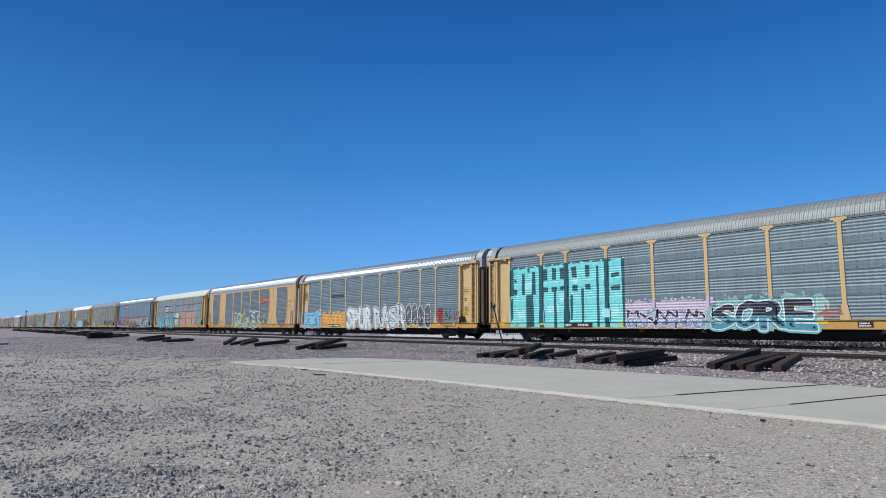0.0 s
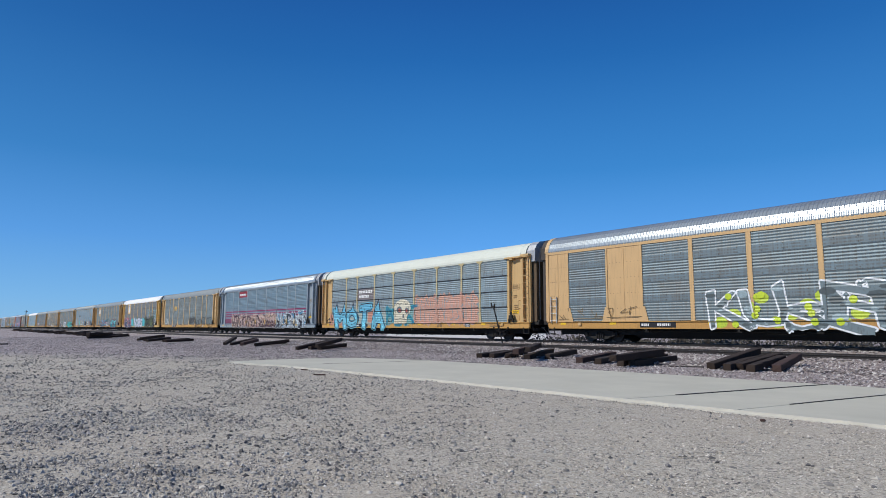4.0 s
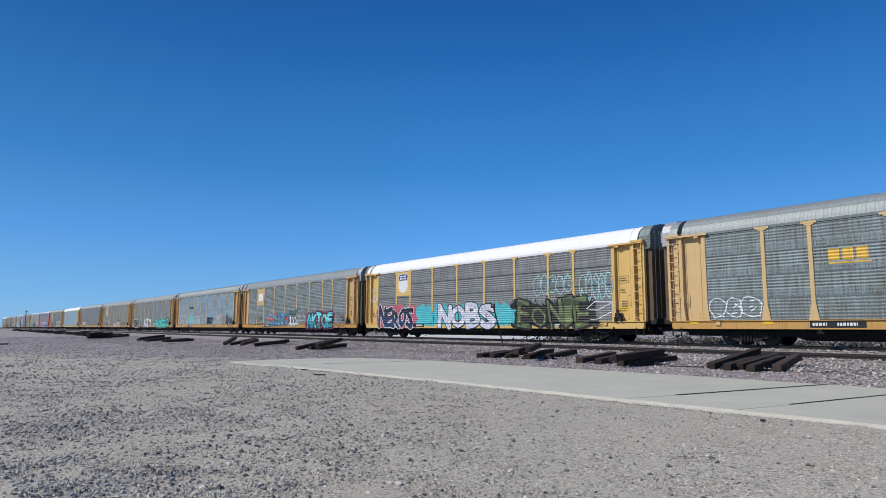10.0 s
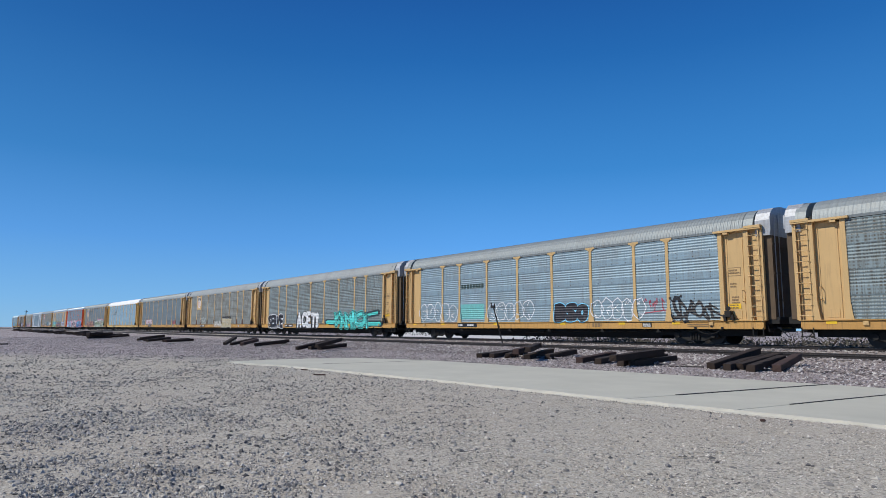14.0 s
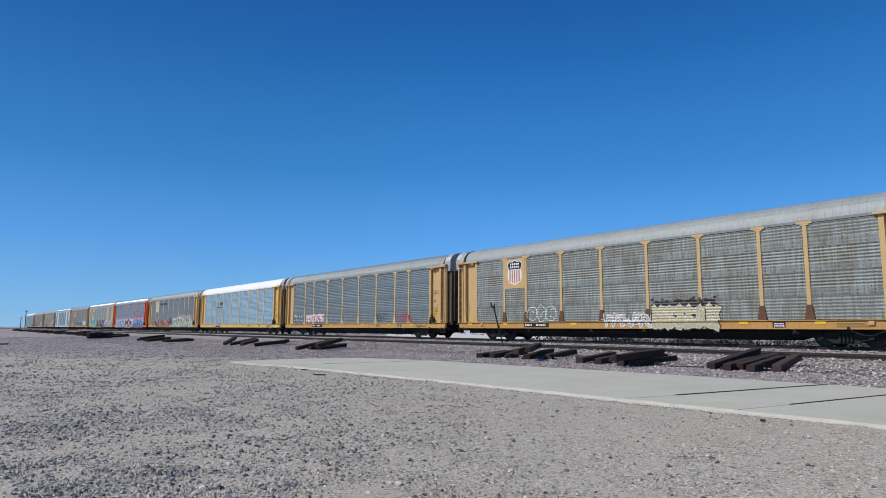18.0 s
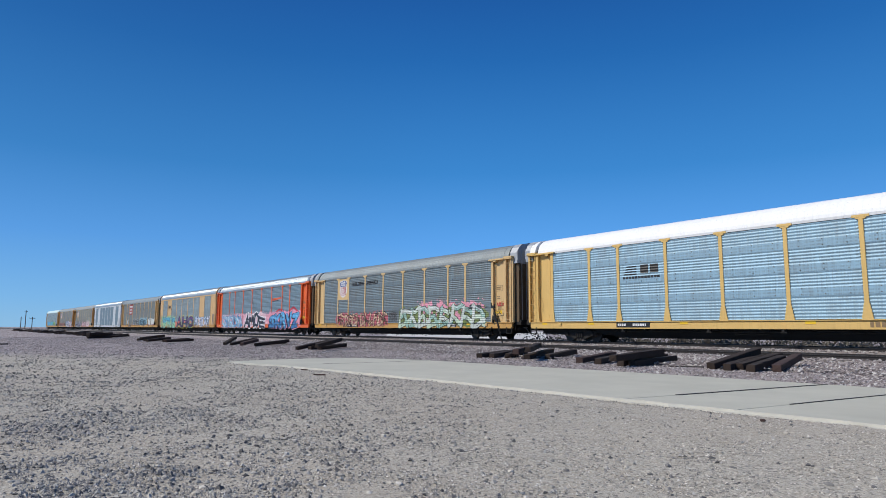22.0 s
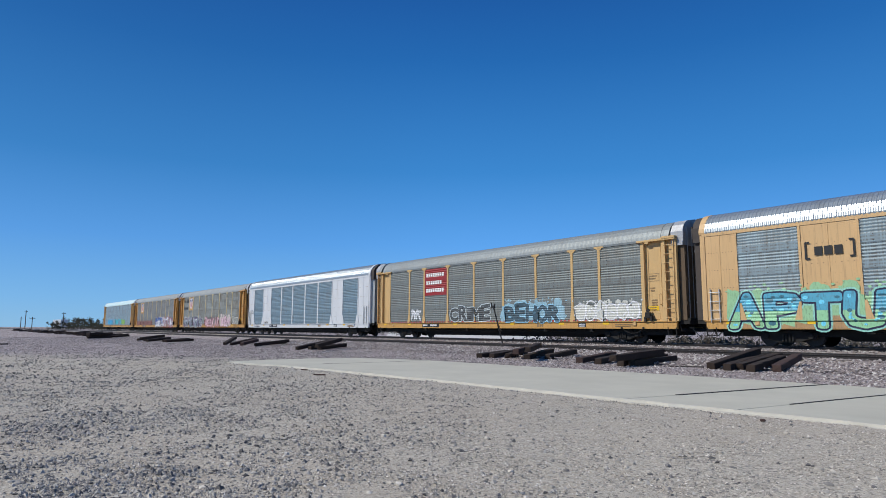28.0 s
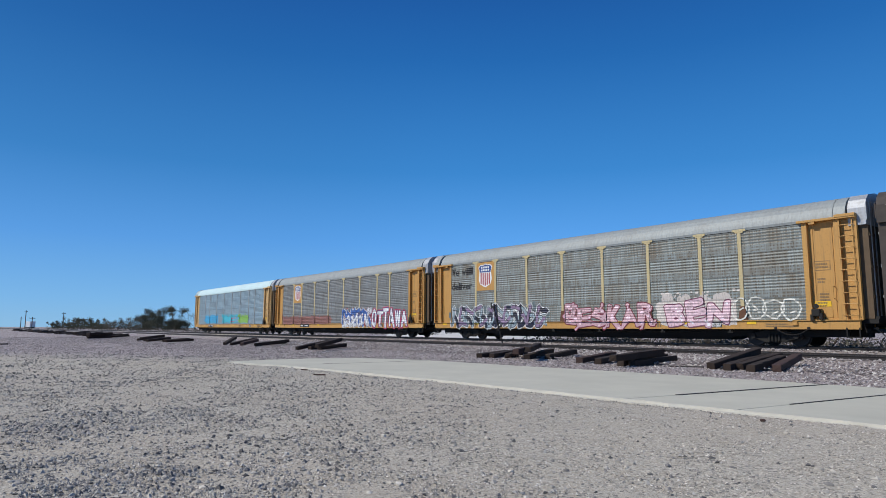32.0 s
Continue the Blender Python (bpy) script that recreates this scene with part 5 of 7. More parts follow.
for _i in range(12):
    _x = -11.5 + 0.7 * _i
    slab_of_paint(_x, _x + 0.6, 4.30 + 0.02 * (_i % 3), 4.42)
coat("graffiti_pattern", c, _teal, spray(6, 84, 90), 0.009)
coat("graffiti_pattern", c, [[(x, z), (x + w, z), (x + w, z + 0.5), (x, z + 0.46)] for x, z, w in ((-10.35, 3.0, 0.6), (-8.5, 1.6, 0.9), (-6.6, 3.2, 0.4), (-4.6, 1.3, 1.1), (-10.9, 1.3, 0.6), (-7.6, 2.2, 0.4))], spray(170, 236, 236), 0.007)
wild_piece(c, 1, 5, -3.0, 1.3, 0.7, 1.7, ((24, 34, 66), (120, 160, 190)), (226, 214, 230), None, (196, 180, 206))
coat("graffiti_halo", c, cloud(-3.0, 1.4, 1.5, 2.15, random.Random(8)), spray(204, 190, 212), 0.0028)
word_piece(c, 2, "SORE", 1.5, 6.0, 0.66, 2.05, (20, 32, 60), (222, 226, 216), (96, 176, 190), (150, 190, 186), wild=0.3, fat=0.07, spread=1.08, lower=(74, 150, 172), edge=0.06)
tag_piece(c, 3, 4, 5.75, 6.95, 1.2, 1.7, (176, 96, 84), 0.07)

c = TRAIN[1]
word_piece(c, 11, "COKT", -12.95, -8.7, 0.78, 2.3, (120, 200, 238), (20, 32, 62), WHITE, None, wild=0.25, fat=0.13, edge=0.06, spread=1.0)
tag_piece(c, 18, 6, -12.7, -11.95, 3.2, 4.3, (40, 34, 28), 0.04)
tag_piece(c, 19, 6, -12.65, -11.9, 2.35, 3.0, WHITE, 0.04)
outline_piece(c, 12, 5, -8.6, -4.2, 0.85, 2.15, (240, 196, 120), 0.07, (226, 158, 70))
word_piece(c, 13, "SPUR", -4.0, 0.25, 0.68, 2.55, (222, 230, 234), (30, 32, 40), WHITE, wild=0.18, fat=0.10, edge=0.06, spread=1.0)
word_piece(c, 14, "RASR", 0.6, 5.2, 0.74, 2.5, (204, 216, 220), (34, 36, 44), WHITE, wild=0.4, fat=0.08, edge=0.06, spread=1.08)
outline_piece(c, 15, 4, 5.1, 8.4, 0.75, 2.4, WHITE, 0.05, (92, 98, 104))
coat("graffiti_figure", c, [disc(9.5, 1.75, 0.36, 0.42, 12), [(9.25, 1.15), (9.8, 1.15), (9.75, 1.5), (9.3, 1.5)]], spray(150, 24, 40), 0.006)
tag_piece(c, 16, 5, 10.0, 10.8, 1.2, 2.1, BLACK)
tag_piece(c, 17, 3, 11.0, 11.8, 1.25, 1.9, (150, 24, 60), 0.06)
bar_coat("company_lettering", c, -6.9, -4.5, 3.38, 3.68, 8, spray(34, 62, 52))

c = TRAIN[2]
bar_coat("company_lettering", c, 12.0, 12.9, 3.50, 3.54, 6, M_STENCIL)
bar_coat("company_lettering", c, 12.0, 12.8, 3.36, 3.40, 5, M_STENCIL)
bar_coat("company_lettering", c, 12.1, 12.7, 2.95, 2.99, 4, M_STENCIL)
coat("graffiti_backdrop", c, [disc(-3.0 + 0.62 * i, 1.0 + 0.35 * ((i * 5) % 4), 0.34, 0.26, 9, i) for i in range(13)], spray(186, 206, 60), 0.003)
word_piece(c, 21, "KUSER", -3.6, 4.9, 0.66, 2.4, (112, 128, 134), (232, 236, 240), None, None, wild=0.6, fat=0.03, edge=0.075, spread=1.15)
coat("graffiti_dotting", c, [disc(random.Random(i).uniform(-3.6, 6.0), random.Random(i + 90).uniform(0.8, 2.2), 0.16, 0.16, 8) for i in range(16)], spray(*LIME), 0.026)
coat("company_stripe", c, [[(4.5, 3.44), (6.85, 3.62), (6.85, 3.86), (4.7, 3.80)]], M_ORANGE, 0.006)
coat("company_stripe", c, [[(4.4, 3.30), (4.7, 3.28), (6.6, 3.52), (4.5, 3.42)]], M_BLACK, 0.010)
tag_piece(c, 22, 7, 9.1, 11.4, 1.2, 1.7, (50, 120, 170), 0.05)
tag_piece(c, 23, 8, -12.6, -7.1, 1.15, 1.85, (110, 92, 60))

c = TRAIN[3]
box_coat("sign_backing", c, -6.98, -4.34, 3.03, 4.0, spray(122, 116, 118), 0.003)
bar_coat("sign_lettering", c, -6.7, -4.55, 3.60, 3.84, 8, M_WHITE, 0.012)
bar_coat("sign_lettering", c, -6.7, -5.1, 3.22, 3.45, 7, M_WHITE, 0.012)
wild_piece(c, 31, 2, -2.4, 1.5, 0.85, 2.4, (40, 120, 150), TEAL, None, (120, 160, 160))
coat("graffiti_backdrop", c, cloud(-11.2, -2.4, 0.8, 2.3, random.Random(4)), spray(160, 168, 160), 0.002)
coat("graffiti_backdrop", c, cloud(-11.8, -9.6, 0.8, 2.0, random.Random(41)) + cloud(-5.2, -4.0, 1.0, 2.4, random.Random(42)), spray(196, 140, 120), 0.003)
word_piece(c, 32, "MOTA", -11.1, -2.5, 0.74, 2.62, (96, 176, 206), (14, 22, 48), (96, 170, 190), None, None, 0.35, 0.15, (112, 190, 214), edge=0.08)
for _x, _z in ((-10.7, 2.2), (-9.3, 2.2), (-7.8, 2.1), (-3.7, 2.3)):
    coat("graffiti_outline", c, [[(_x - 0.42, _z - 0.1), (_x + 0.42, _z - 0.1), (_x + 0.12, _z + 0.8)]], spray(14, 22, 48), 0.0165)
    coat("graffiti_letter", c, [[(_x - 0.32, _z - 0.2), (_x + 0.32, _z - 0.2), (_x + 0.10, _z + 0.58)]], spray(96, 176, 206), 0.018)
coat("graffiti_skull", c, [disc(-0.1, 2.2, 1.15, 0.72, 14), [(-1.2, 1.05), (0.5, 1.05), (0.6, 1.9), (-1.2, 2.2)]], spray(214, 208, 186), 0.024)
coat("graffiti_skull_socket", c, [disc(-0.50, 2.10, 0.36, 0.27, 12), disc(0.52, 2.02, 0.26, 0.24, 10), disc(0.05, 1.62, 0.12, 0.17, 8)], spray(104, 112, 116), 0.030)
coat("graffiti_skull_socket", c, [disc(-0.44, 2.06, 0.20, 0.16, 10), disc(0.50, 2.00, 0.13, 0.13, 8)], spray(166, 84, 70), 0.034)
coat("graffiti_detail", c, [disc(-0.95 + 0.2 * i, 1.18 + 0.03 * (i % 2), 0.085, 0.14, 8) for i in range(8)], spray(196, 188, 164), 0.032)
coat("graffiti_detail", c, [p for l in ([(-1.0, 2.5), (-0.7, 2.62), (-0.5, 2.48), (-0.2, 2.6)], [(0.2, 2.72), (0.35, 2.5), (0.6, 2.55)], [(-1.1, 1.36), (-0.3, 1.42), (0.5, 1.34)], [(-1.15, 2.2), (-0.95, 1.8), (-1.1, 1.5)], [(0.8, 2.4), (0.75, 1.8), (0.55, 1.5)]) for p in stroke(l, 0.05)], spray(120, 122, 112), 0.032)
tag_piece(c, 34, 4, -2.3, -1.3, 1.15, 1.6, BLACK, 0.05)
tag_piece(c, 35, 4, -12.6, -11.3, 1.1, 1.6, BLACK, 0.05)
box_coat("graffiti_fill", c, 1.6, 8.6, 1.1, 2.7, spray(196, 152, 132), 0.003)
wild_piece(c, 33, 7, 1.6, 8.6, 1.05, 2.95, (200, 150, 130), (182, 164, 156), None, None, (110, 150, 160), 0.2)
_bars = [[(x - w / 2, z), (x + w / 2, z), (x + w / 2, z + 0.045), (x - w / 2, z + 0.045)] for x, w in BAYS for z in (2.02, 3.00, 3.99)]
coat("sheet_joint", c, _bars, M_BLACK, 0.034)
coat("sheet_joint", TRAIN[6], [[(x - w / 2, z), (x + w / 2, z), (x + w / 2, z + 0.03), (x - w / 2, z + 0.03)] for x, w in BAYS for z in (3.02, 4.01)], M_BLACK, 0.003)

c = TRAIN[4]
for _z in (1.96, 2.22, 2.52):
    coat("magenta_stripe", c, [[(x - w / 2, _z), (x + w / 2, _z), (x + w / 2, _z + 0.14), (x - w / 2, _z + 0.14)] for x, w in BAYS], spray(138, 36, 88), 0.003, "magenta painted stripe")
box_coat("magenta_stripe", c, -11.6, -9.1, 1.2, 1.8, spray(120, 50, 84), 0.003)
wild_piece(c, 41, 13, -9.0, 4.3, 0.66, 2.25, ((186, 140, 124), (96, 44, 66), (214, 186, 170), (58, 34, 50)), (16, 14, 20), (222, 206, 198), (176, 140, 128), None, 0.085)
wild_piece(c, 42, 5, 4.4, 11.5, 0.66, 2.3, ((206, 216, 224), (22, 26, 38), (84, 146, 186), (40, 52, 70), (190, 206, 216)), (12, 14, 22), (206, 214, 220), (150, 160, 166), WHITE, 0.12)
for _x in POSTS[2:]:
    box_coat("post_reflector", c, _x - 0.075, _x + 0.075, 1.12, 1.56, M_REFLECT, 0.030)
sign_panel(c, -6.97, -4.38, 4.25, 4.97, 1, spray(146, 24, 46))

c = TRAIN[5]
outline_piece(c, 51, 3, -11.5, -9.2, 1.2, 2.15, WHITE)
wild_piece(c, 52, 3, 1.6, 4.2, 1.15, 2.2, (96, 96, 92), BLACK, None, None, None, 0.07)
outline_piece(c, 53, 4, 4.5, 7.2, 0.75, 1.8, BLACK, 0.07)
outline_piece(c, 54, 4, 7.2, 9.1, 1.2, 2.1, BLACK, 0.05)
outline_piece(c, 55, 4, 9.4, 11.2, 0.95, 2.05, BLACK, 0.05)
bar_coat("company_lettering", c, -6.4, -4.9, 3.42, 3.88, 3, spray(226, 178, 60))
box_coat("company_stripe", c, -6.4, -4.9, 3.28, 3.34, spray(226, 178, 60))

c = TRAIN[6]
shield_panel(c, CARS[6]["frame"], blank=True)
coat("graffiti_backdrop", c, cloud(-6.4, 4.2, 0.75, 2.35, random.Random(6)), spray(72, 186, 196), 0.002)
word_piece(c, 61, "NEROS", -11.5, -6.5, 0.7, 2.4, (18, 30, 58), (226, 230, 236), None, (200, 84, 108), wild=0.4, fat=0.09, edge=0.055, spread=1.08, lower=(40, 62, 104))
tag_piece(c, 66, 4, -12.75, -12.05, 3.6, 3.95, WHITE, 0.045)
tag_piece(c, 67, 5, -12.75, -12.0, 2.75, 3.4, WHITE, 0.05)
tag_piece(c, 68, 5, -12.6, -11.75, 1.55, 2.0, (60, 60, 62), 0.03)
word_piece(c, 62, "NOBS", -3.6, 2.6, 0.7, 2.45, (208, 210, 224), (20, 26, 56), None, None, wild=0.2, fat=0.12, edge=0.07, spread=1.02)
word_piece(c, 63, "EONIE", 4.3, 10.2, 0.72, 2.35, (96, 110, 70), (6, 7, 8), None, (18, 20, 18), wild=0.45, fat=0.02, edge=0.13, spread=0.94)
outline_piece(c, 64, 5, 5.9, 8.85, 2.65, 3.8, (150, 196, 200), 0.06)
outline_piece(c, 65, 5, 9.4, 11.6, 2.3, 3.7, (150, 196, 200), 0.06)
coat("graffiti_outline", c, stroke([(9.8, 1.2), (9.8, 1.75), (10.4, 2.15), (11.6, 2.1), (11.55, 1.6), (10.5, 1.2), (9.8, 1.2)], 0.05) + stroke([(9.8, 1.75), (10.6, 1.7), (11.6, 2.1)], 0.05), spray(*WHITE), 0.006)

c = TRAIN[7]
shield_panel(c, CARS[7]["frame"], flag=True)
wild_piece(c, 71, 5, -5.5, -0.8, 0.8, 2.2, (SKY, (60, 140, 170)), NAVY, None, (206, 92, 66))
wild_piece(c, 72, 2, -0.4, 1.6, 0.8, 2.5, ((70, 110, 112), WHITE), BLACK)
word_piece(c, 73, "AKTOE", 3.8, 9.2, 0.68, 2.2, (116, 212, 220), (10, 14, 22), (120, 40, 70), (120, 58, 84), wild=0.38, fat=0.09, edge=0.10, spread=1.1, lower=(48, 146, 160))
tag_piece(c, 74, 4, 1.8, 3.6, 1.3, 2.0, (205, 205, 210))
tag_piece(c, 75, 5, 10.6, 11.5, 1.25, 1.8, BLACK, 0.05)
tag_piece(c, 76, 5, -9.7, -6.2, 0.9, 2.1, BLACK)

c = TRAIN[8]
outline_piece(c, 81, 5, -11.6, -7.3, 1.2, 2.4, WHITE)
outline_piece(c, 82, 5, -4.1, -0.1, 1.25, 2.35, WHITE)
word_piece(c, 83, "BSO", 1.6, 4.1, 1.1, 2.35, (16, 22, 40), (126, 206, 240), None, None, wild=0.2, fat=0.13, edge=0.055, spread=1.0)
outline_piece(c, 84, 5, 4.3, 7.6, 1.2, 2.25, WHITE)
tag_piece(c, 85, 5, 7.6, 8.8, 1.4, 2.25, (170, 60, 80), 0.05)
word_piece(c, 86, "SDROSE", 9.1, 11.55, 1.12, 2.2, (14, 16, 26), None, None, None, wild=0.65, fat=0.022, spread=1.25)
box_coat("graffiti_block", c, -6.9, -4.5, 1.3, 2.3, spray(110, 186, 184), 0.003)
bar_coat("company_lettering", c, -6.85, -4.5, 3.34, 3.64, 8, spray(34, 62, 62))

c = TRAIN[9]
word_piece(c, 91, "SERVE", -11.6, -7.7, 0.70, 2.2, (14, 18, 34), (228, 230, 234), None, wild=0.16, fat=0.11, edge=0.07, spread=1.0)
word_piece(c, 92, "ACET!", -4.4, 0.45, 0.72, 2.4, (230, 232, 234), (14, 14, 20), None, None, (14, 14, 20), 0.12, 0.11, spread=0.92, edge=0.06)
_arrow = stroke([(2.1, 1.22), (4.6, 1.22)], 0.34, False) + stroke([(8.8, 1.05), (11.3, 1.05)], 0.30, False) + stroke([(8.6, 1.70), (10.9, 1.95)], 0.22, False) + [[(1.8, 1.22), (2.2, 1.02), (2.2, 1.42)], [(11.5, 1.05), (11.1, 1.25), (11.1, 0.85)]]
coat("graffiti_halo", c, [p for q in ([(1.95, 1.22), (4.7, 1.22)], [(8.7, 1.05), (11.45, 1.05)], [(8.5, 1.69), (11.0, 1.96)]) for p in stroke(q, 0.52)], spray(14, 50, 56), 0.004)
coat("graffiti_lettering", c, _arrow, spray(74, 204, 196), 0.009)
word_piece(c, 93, "YAMICA", 3.3, 9.6, 0.74, 2.15, (84, 212, 204), (10, 40, 48), (60, 190, 186), None, wild=0.4, fat=0.07, edge=0.08, spread=1.12)
tag_piece(c, 94, 4, 0.5, 1.6, 0.95, 1.6, (60, 74, 84))

c = TRAIN[10]
shield_panel(c, CARS[10]["frame"], faded=True)
wild_piece(c, 101, 3, -1.25, 1.5, 0.72, 1.55, (176, 170, 152), WHITE, None, None, None, 0.12)
wild_piece(c, 103, 4, 1.6, 5.0, 0.72, 1.80, (190, 176, 140), (206, 204, 196), BLACK, None, None, 0.2)
coat("graffiti_shadow", c, cloud(1.8, 4.9, 1.55, 2.12, random.Random(10)), spray(40, 36, 32), 0.003)
outline_piece(c, 102, 3, -6.9, -4.7, 1.15, 2.05, (200, 210, 205))

c = TRAIN[11]
tag_piece(c, 111, 5, -11.4, -9.0, 1.25, 2.0, (60, 70, 90), 0.06)
tag_piece(c, 115, 5, -11.4, -9.0, 1.25, 2.0, WHITE, 0.05)
wild_piece(c, 112, 4, -8.6, -4.95, 1.2, 2.05, WHITE, (210, 130, 140), None, None, None, 0.14)
outline_piece(c, 113, 3, 4.5, 5.9, 1.3, 1.85, (40, 52, 84), 0.04)
outline_piece(c, 114, 5, 7.4, 9.4, 1.25, 1.75, (176, 40, 70), 0.05)

c = TRAIN[12]
bar_coat("company_lettering", c, -5.7, -4.55, 3.5, 3.92, 2, M_BLACK)
coat("company_stripe", c, [[(-6.7 + i * 0.05, 3.44 + i * 0.13), (-5.95, 3.44 + i * 0.13), (-5.9, 3.50 + i * 0.13), (-6.65 + i * 0.05, 3.50 + i * 0.13)] for i in range(4)], M_BLACK, 0.006)
bar_coat("company_lettering", c, -6.75, -4.55, 3.24, 3.36, 12, M_BLACK)

c = TRAIN[13]
shield_panel(c, CARS[13]["frame"])
wild_piece(c, 131, 7, -9.0, -0.8, 0.78, 2.0, ((190, 146, 118), (112, 70, 60), (208, 172, 146)), (22, 13, 14), None, (186, 92, 106), (222, 190, 168), 0.11)
wild_piece(c, 132, 2, -0.4, 0.6, 1.2, 2.0, GREYP, BLACK)
coat("graffiti_backdrop", c, cloud(3.4, 10.8, 1.1, 2.6, random.Random(13)), spray(222, 150, 168), 0.002)
wild_piece(c, 137, 5, 1.0, 10.9, 0.7, 2.25, ((190, 208, 186), (150, 184, 172), (200, 208, 200)), BLACK, None, (112, 128, 70), WHITE, 0.19)
wild_piece(c, 134, 2, 9.4, 10.5, 1.75, 2.3, BLACK, GREYP)
tag_piece(c, 135, 5, 12.0, 12.7, 2.1, 2.4, (190, 60, 60))
tag_piece(c, 136, 4, 12.0, 12.7, 1.45, 1.75, BLACK)
slogan(c, "BUILDING", -6.4, -4.5, 4.30, 4.60, M_BLACK)
slogan(c, "AMERICA", -4.07, -2.2, 4.30, 4.60, M_BLACK)

c = TRAIN[14]
coat("graffiti_backdrop", c, cloud(-11.5, 11.2, 1.0, 2.3, random.Random(14)), spray(222, 160, 178), 0.002)
wild_piece(c, 141, 5, -11.4, -4.2, 0.7, 2.2, ((126, 196, 230), (170, 214, 236), (92, 150, 200)), (18, 28, 62), (236, 206, 216), None, WHITE, 0.15)
word_piece(c, 142, "AMOE", -3.5, 2.4, 0.68, 2.35, (20, 28, 52), (236, 236, 240), None, (228, 196, 204), wild=0.5, fat=0.09, edge=0.085, spread=1.12)
word_piece(c, 143, "SKRVZ", 3.9, 11.2, 0.68, 2.35, (92, 166, 216), (16, 28, 66), (238, 160, 182), (232, 150, 172), (16, 28, 60), 0.35, 0.13, (58, 120, 176), shine=WHITE, edge=0.06, spread=1.02)
coat("graffiti_halo", c, stroke([(5.6, 2.3), (6.3, 2.62), (7.2, 2.5)], 0.2) + stroke([(9.0, 2.45), (10.0, 2.78), (11.0, 2.3)], 0.2), spray(190, 36, 56), 0.0035)
coat("graffiti_dotting", c, [disc(2.2 + 0.5 * i, 1.3 + 0.3 * (i % 2), 0.2, 0.2, 10) for i in range(3)], spray(230, 180, 190), 0.006)
coat("company_stripe", c, [[(4.45, 3.55), (6.8, 3.74), (6.8, 3.92), (4.6, 3.84)]], M_ORANGE, 0.006)
coat("company_stripe", c, [[(4.40, 3.46), (6.2, 3.56), (6.1, 3.62), (4.42, 3.52)]], M_BLACK, 0.006)

c = TRAIN[15]
coat("graffiti_backdrop", c, cloud(-12.4, -4.6, 0.78, 2.5, random.Random(15)), spray(150, 196, 150), 0.002)
box_coat("graffiti_block", c, -12.3, -4.7, 0.74, 1.25, spray(176, 140, 96), 0.004)
word_piece(c, 151, "APTUS", -12.4, -4.6, 0.74, 2.35, (84, 168, 196), (16, 30, 66), (150, 210, 196), None, None, 0.12, 0.10, (150, 206, 160), edge=0.075, spread=1.0)
coat("graffiti_backdrop", c, cloud(-5.0, -3.6, 0.8, 1.6, random.Random(16)), spray(222, 110, 80), 0.003)
word_piece(c, 152, "AHO", -3.9, 4.7, 0.7, 2.5, (96, 62, 120), (18, 20, 40), (196, 204, 70), None, (20, 118, 138), 0.0, 0.10, (58, 30, 62), edge=0.07, spread=1.0)
wild_piece(c, 153, 5, 5.0, 11.2, 0.75, 2.2, ((150, 192, 222), (228, 230, 240)), (46, 60, 136), None, None, WHITE, 0.12)
coat("graffiti_pattern", c, [[(x, 1.35), (x + 0.5, 1.35), (x + 0.55, 1.6), (x, 1.62)] for x in (-2.9, 0.1, 3.0)], spray(226, 120, 80), 0.024)
for _x in (-8.98, -7.38):
    coat("company_bracket", c, stroke([(_x + (0.16 if _x < -8 else -0.0), 4.2), (_x + (0 if _x < -8 else 0.16), 4.2), (_x + (0 if _x < -8 else 0.16), 3.55), (_x + (0.16 if _x < -8 else 0), 3.55)], 0.07, False), M_BLACK, 0.006)
bar_coat("company_lettering", c, -8.65, -7.55, 3.66, 4.02, 3, M_BLACK)

c = TRAIN[16]
wild_piece(c, 160, 1, -8.7, -7.5, 1.25, 2.1, WHITE, (190, 196, 200))
word_piece(c, 161, "CRIME", -4.05, 0.3, 1.12, 2.35, (74, 80, 82), (196, 208, 212), None, None, wild=0.22, fat=0.06, edge=0.055, spread=1.0)
word_piece(c, 162, "BEHOR", 1.5, 6.2, 1.08, 2.3, (58, 84, 98), (150, 204, 230), None, (146, 184, 200), wild=0.25, fat=0.08, edge=0.05, spread=1.0)
coat("graffiti_backdrop", c, cloud(7.3, 11.4, 1.15, 2.15, random.Random(18)), spray(206, 208, 200), 0.003)
outline_piece(c, 163, 6, 7.3, 11.4, 1.15, 2.1, WHITE, 0.07)
sign_panel(c, -6.97, -4.36, 3.05, 4.98, 3, spray(150, 30, 36))
for _x, _w in BAYS:
    _n = 9
    coat("reflective_strip", c, [[(_x - _w / 2 + _w * i / _n, 1.11), (_x - _w / 2 + _w * (i + 0.55) / _n, 1.11), (_x - _w / 2 + _w * (i + 0.55) / _n, 1.19), (_x - _w / 2 + _w * i / _n, 1.19)] for i in range(_n)], M_RED, 0.006)

c = TRAIN[17]
tag_piece(c, 171, 4, -12.9, -11.6, 2.2, 2.8, BLACK)
tag_piece(c, 172, 4, -8.7, -7.6, 1.15, 1.5, (60, 60, 64))
tag_piece(c, 173, 4, -11.6, -10.0, 0.78, 1.03, BLACK)

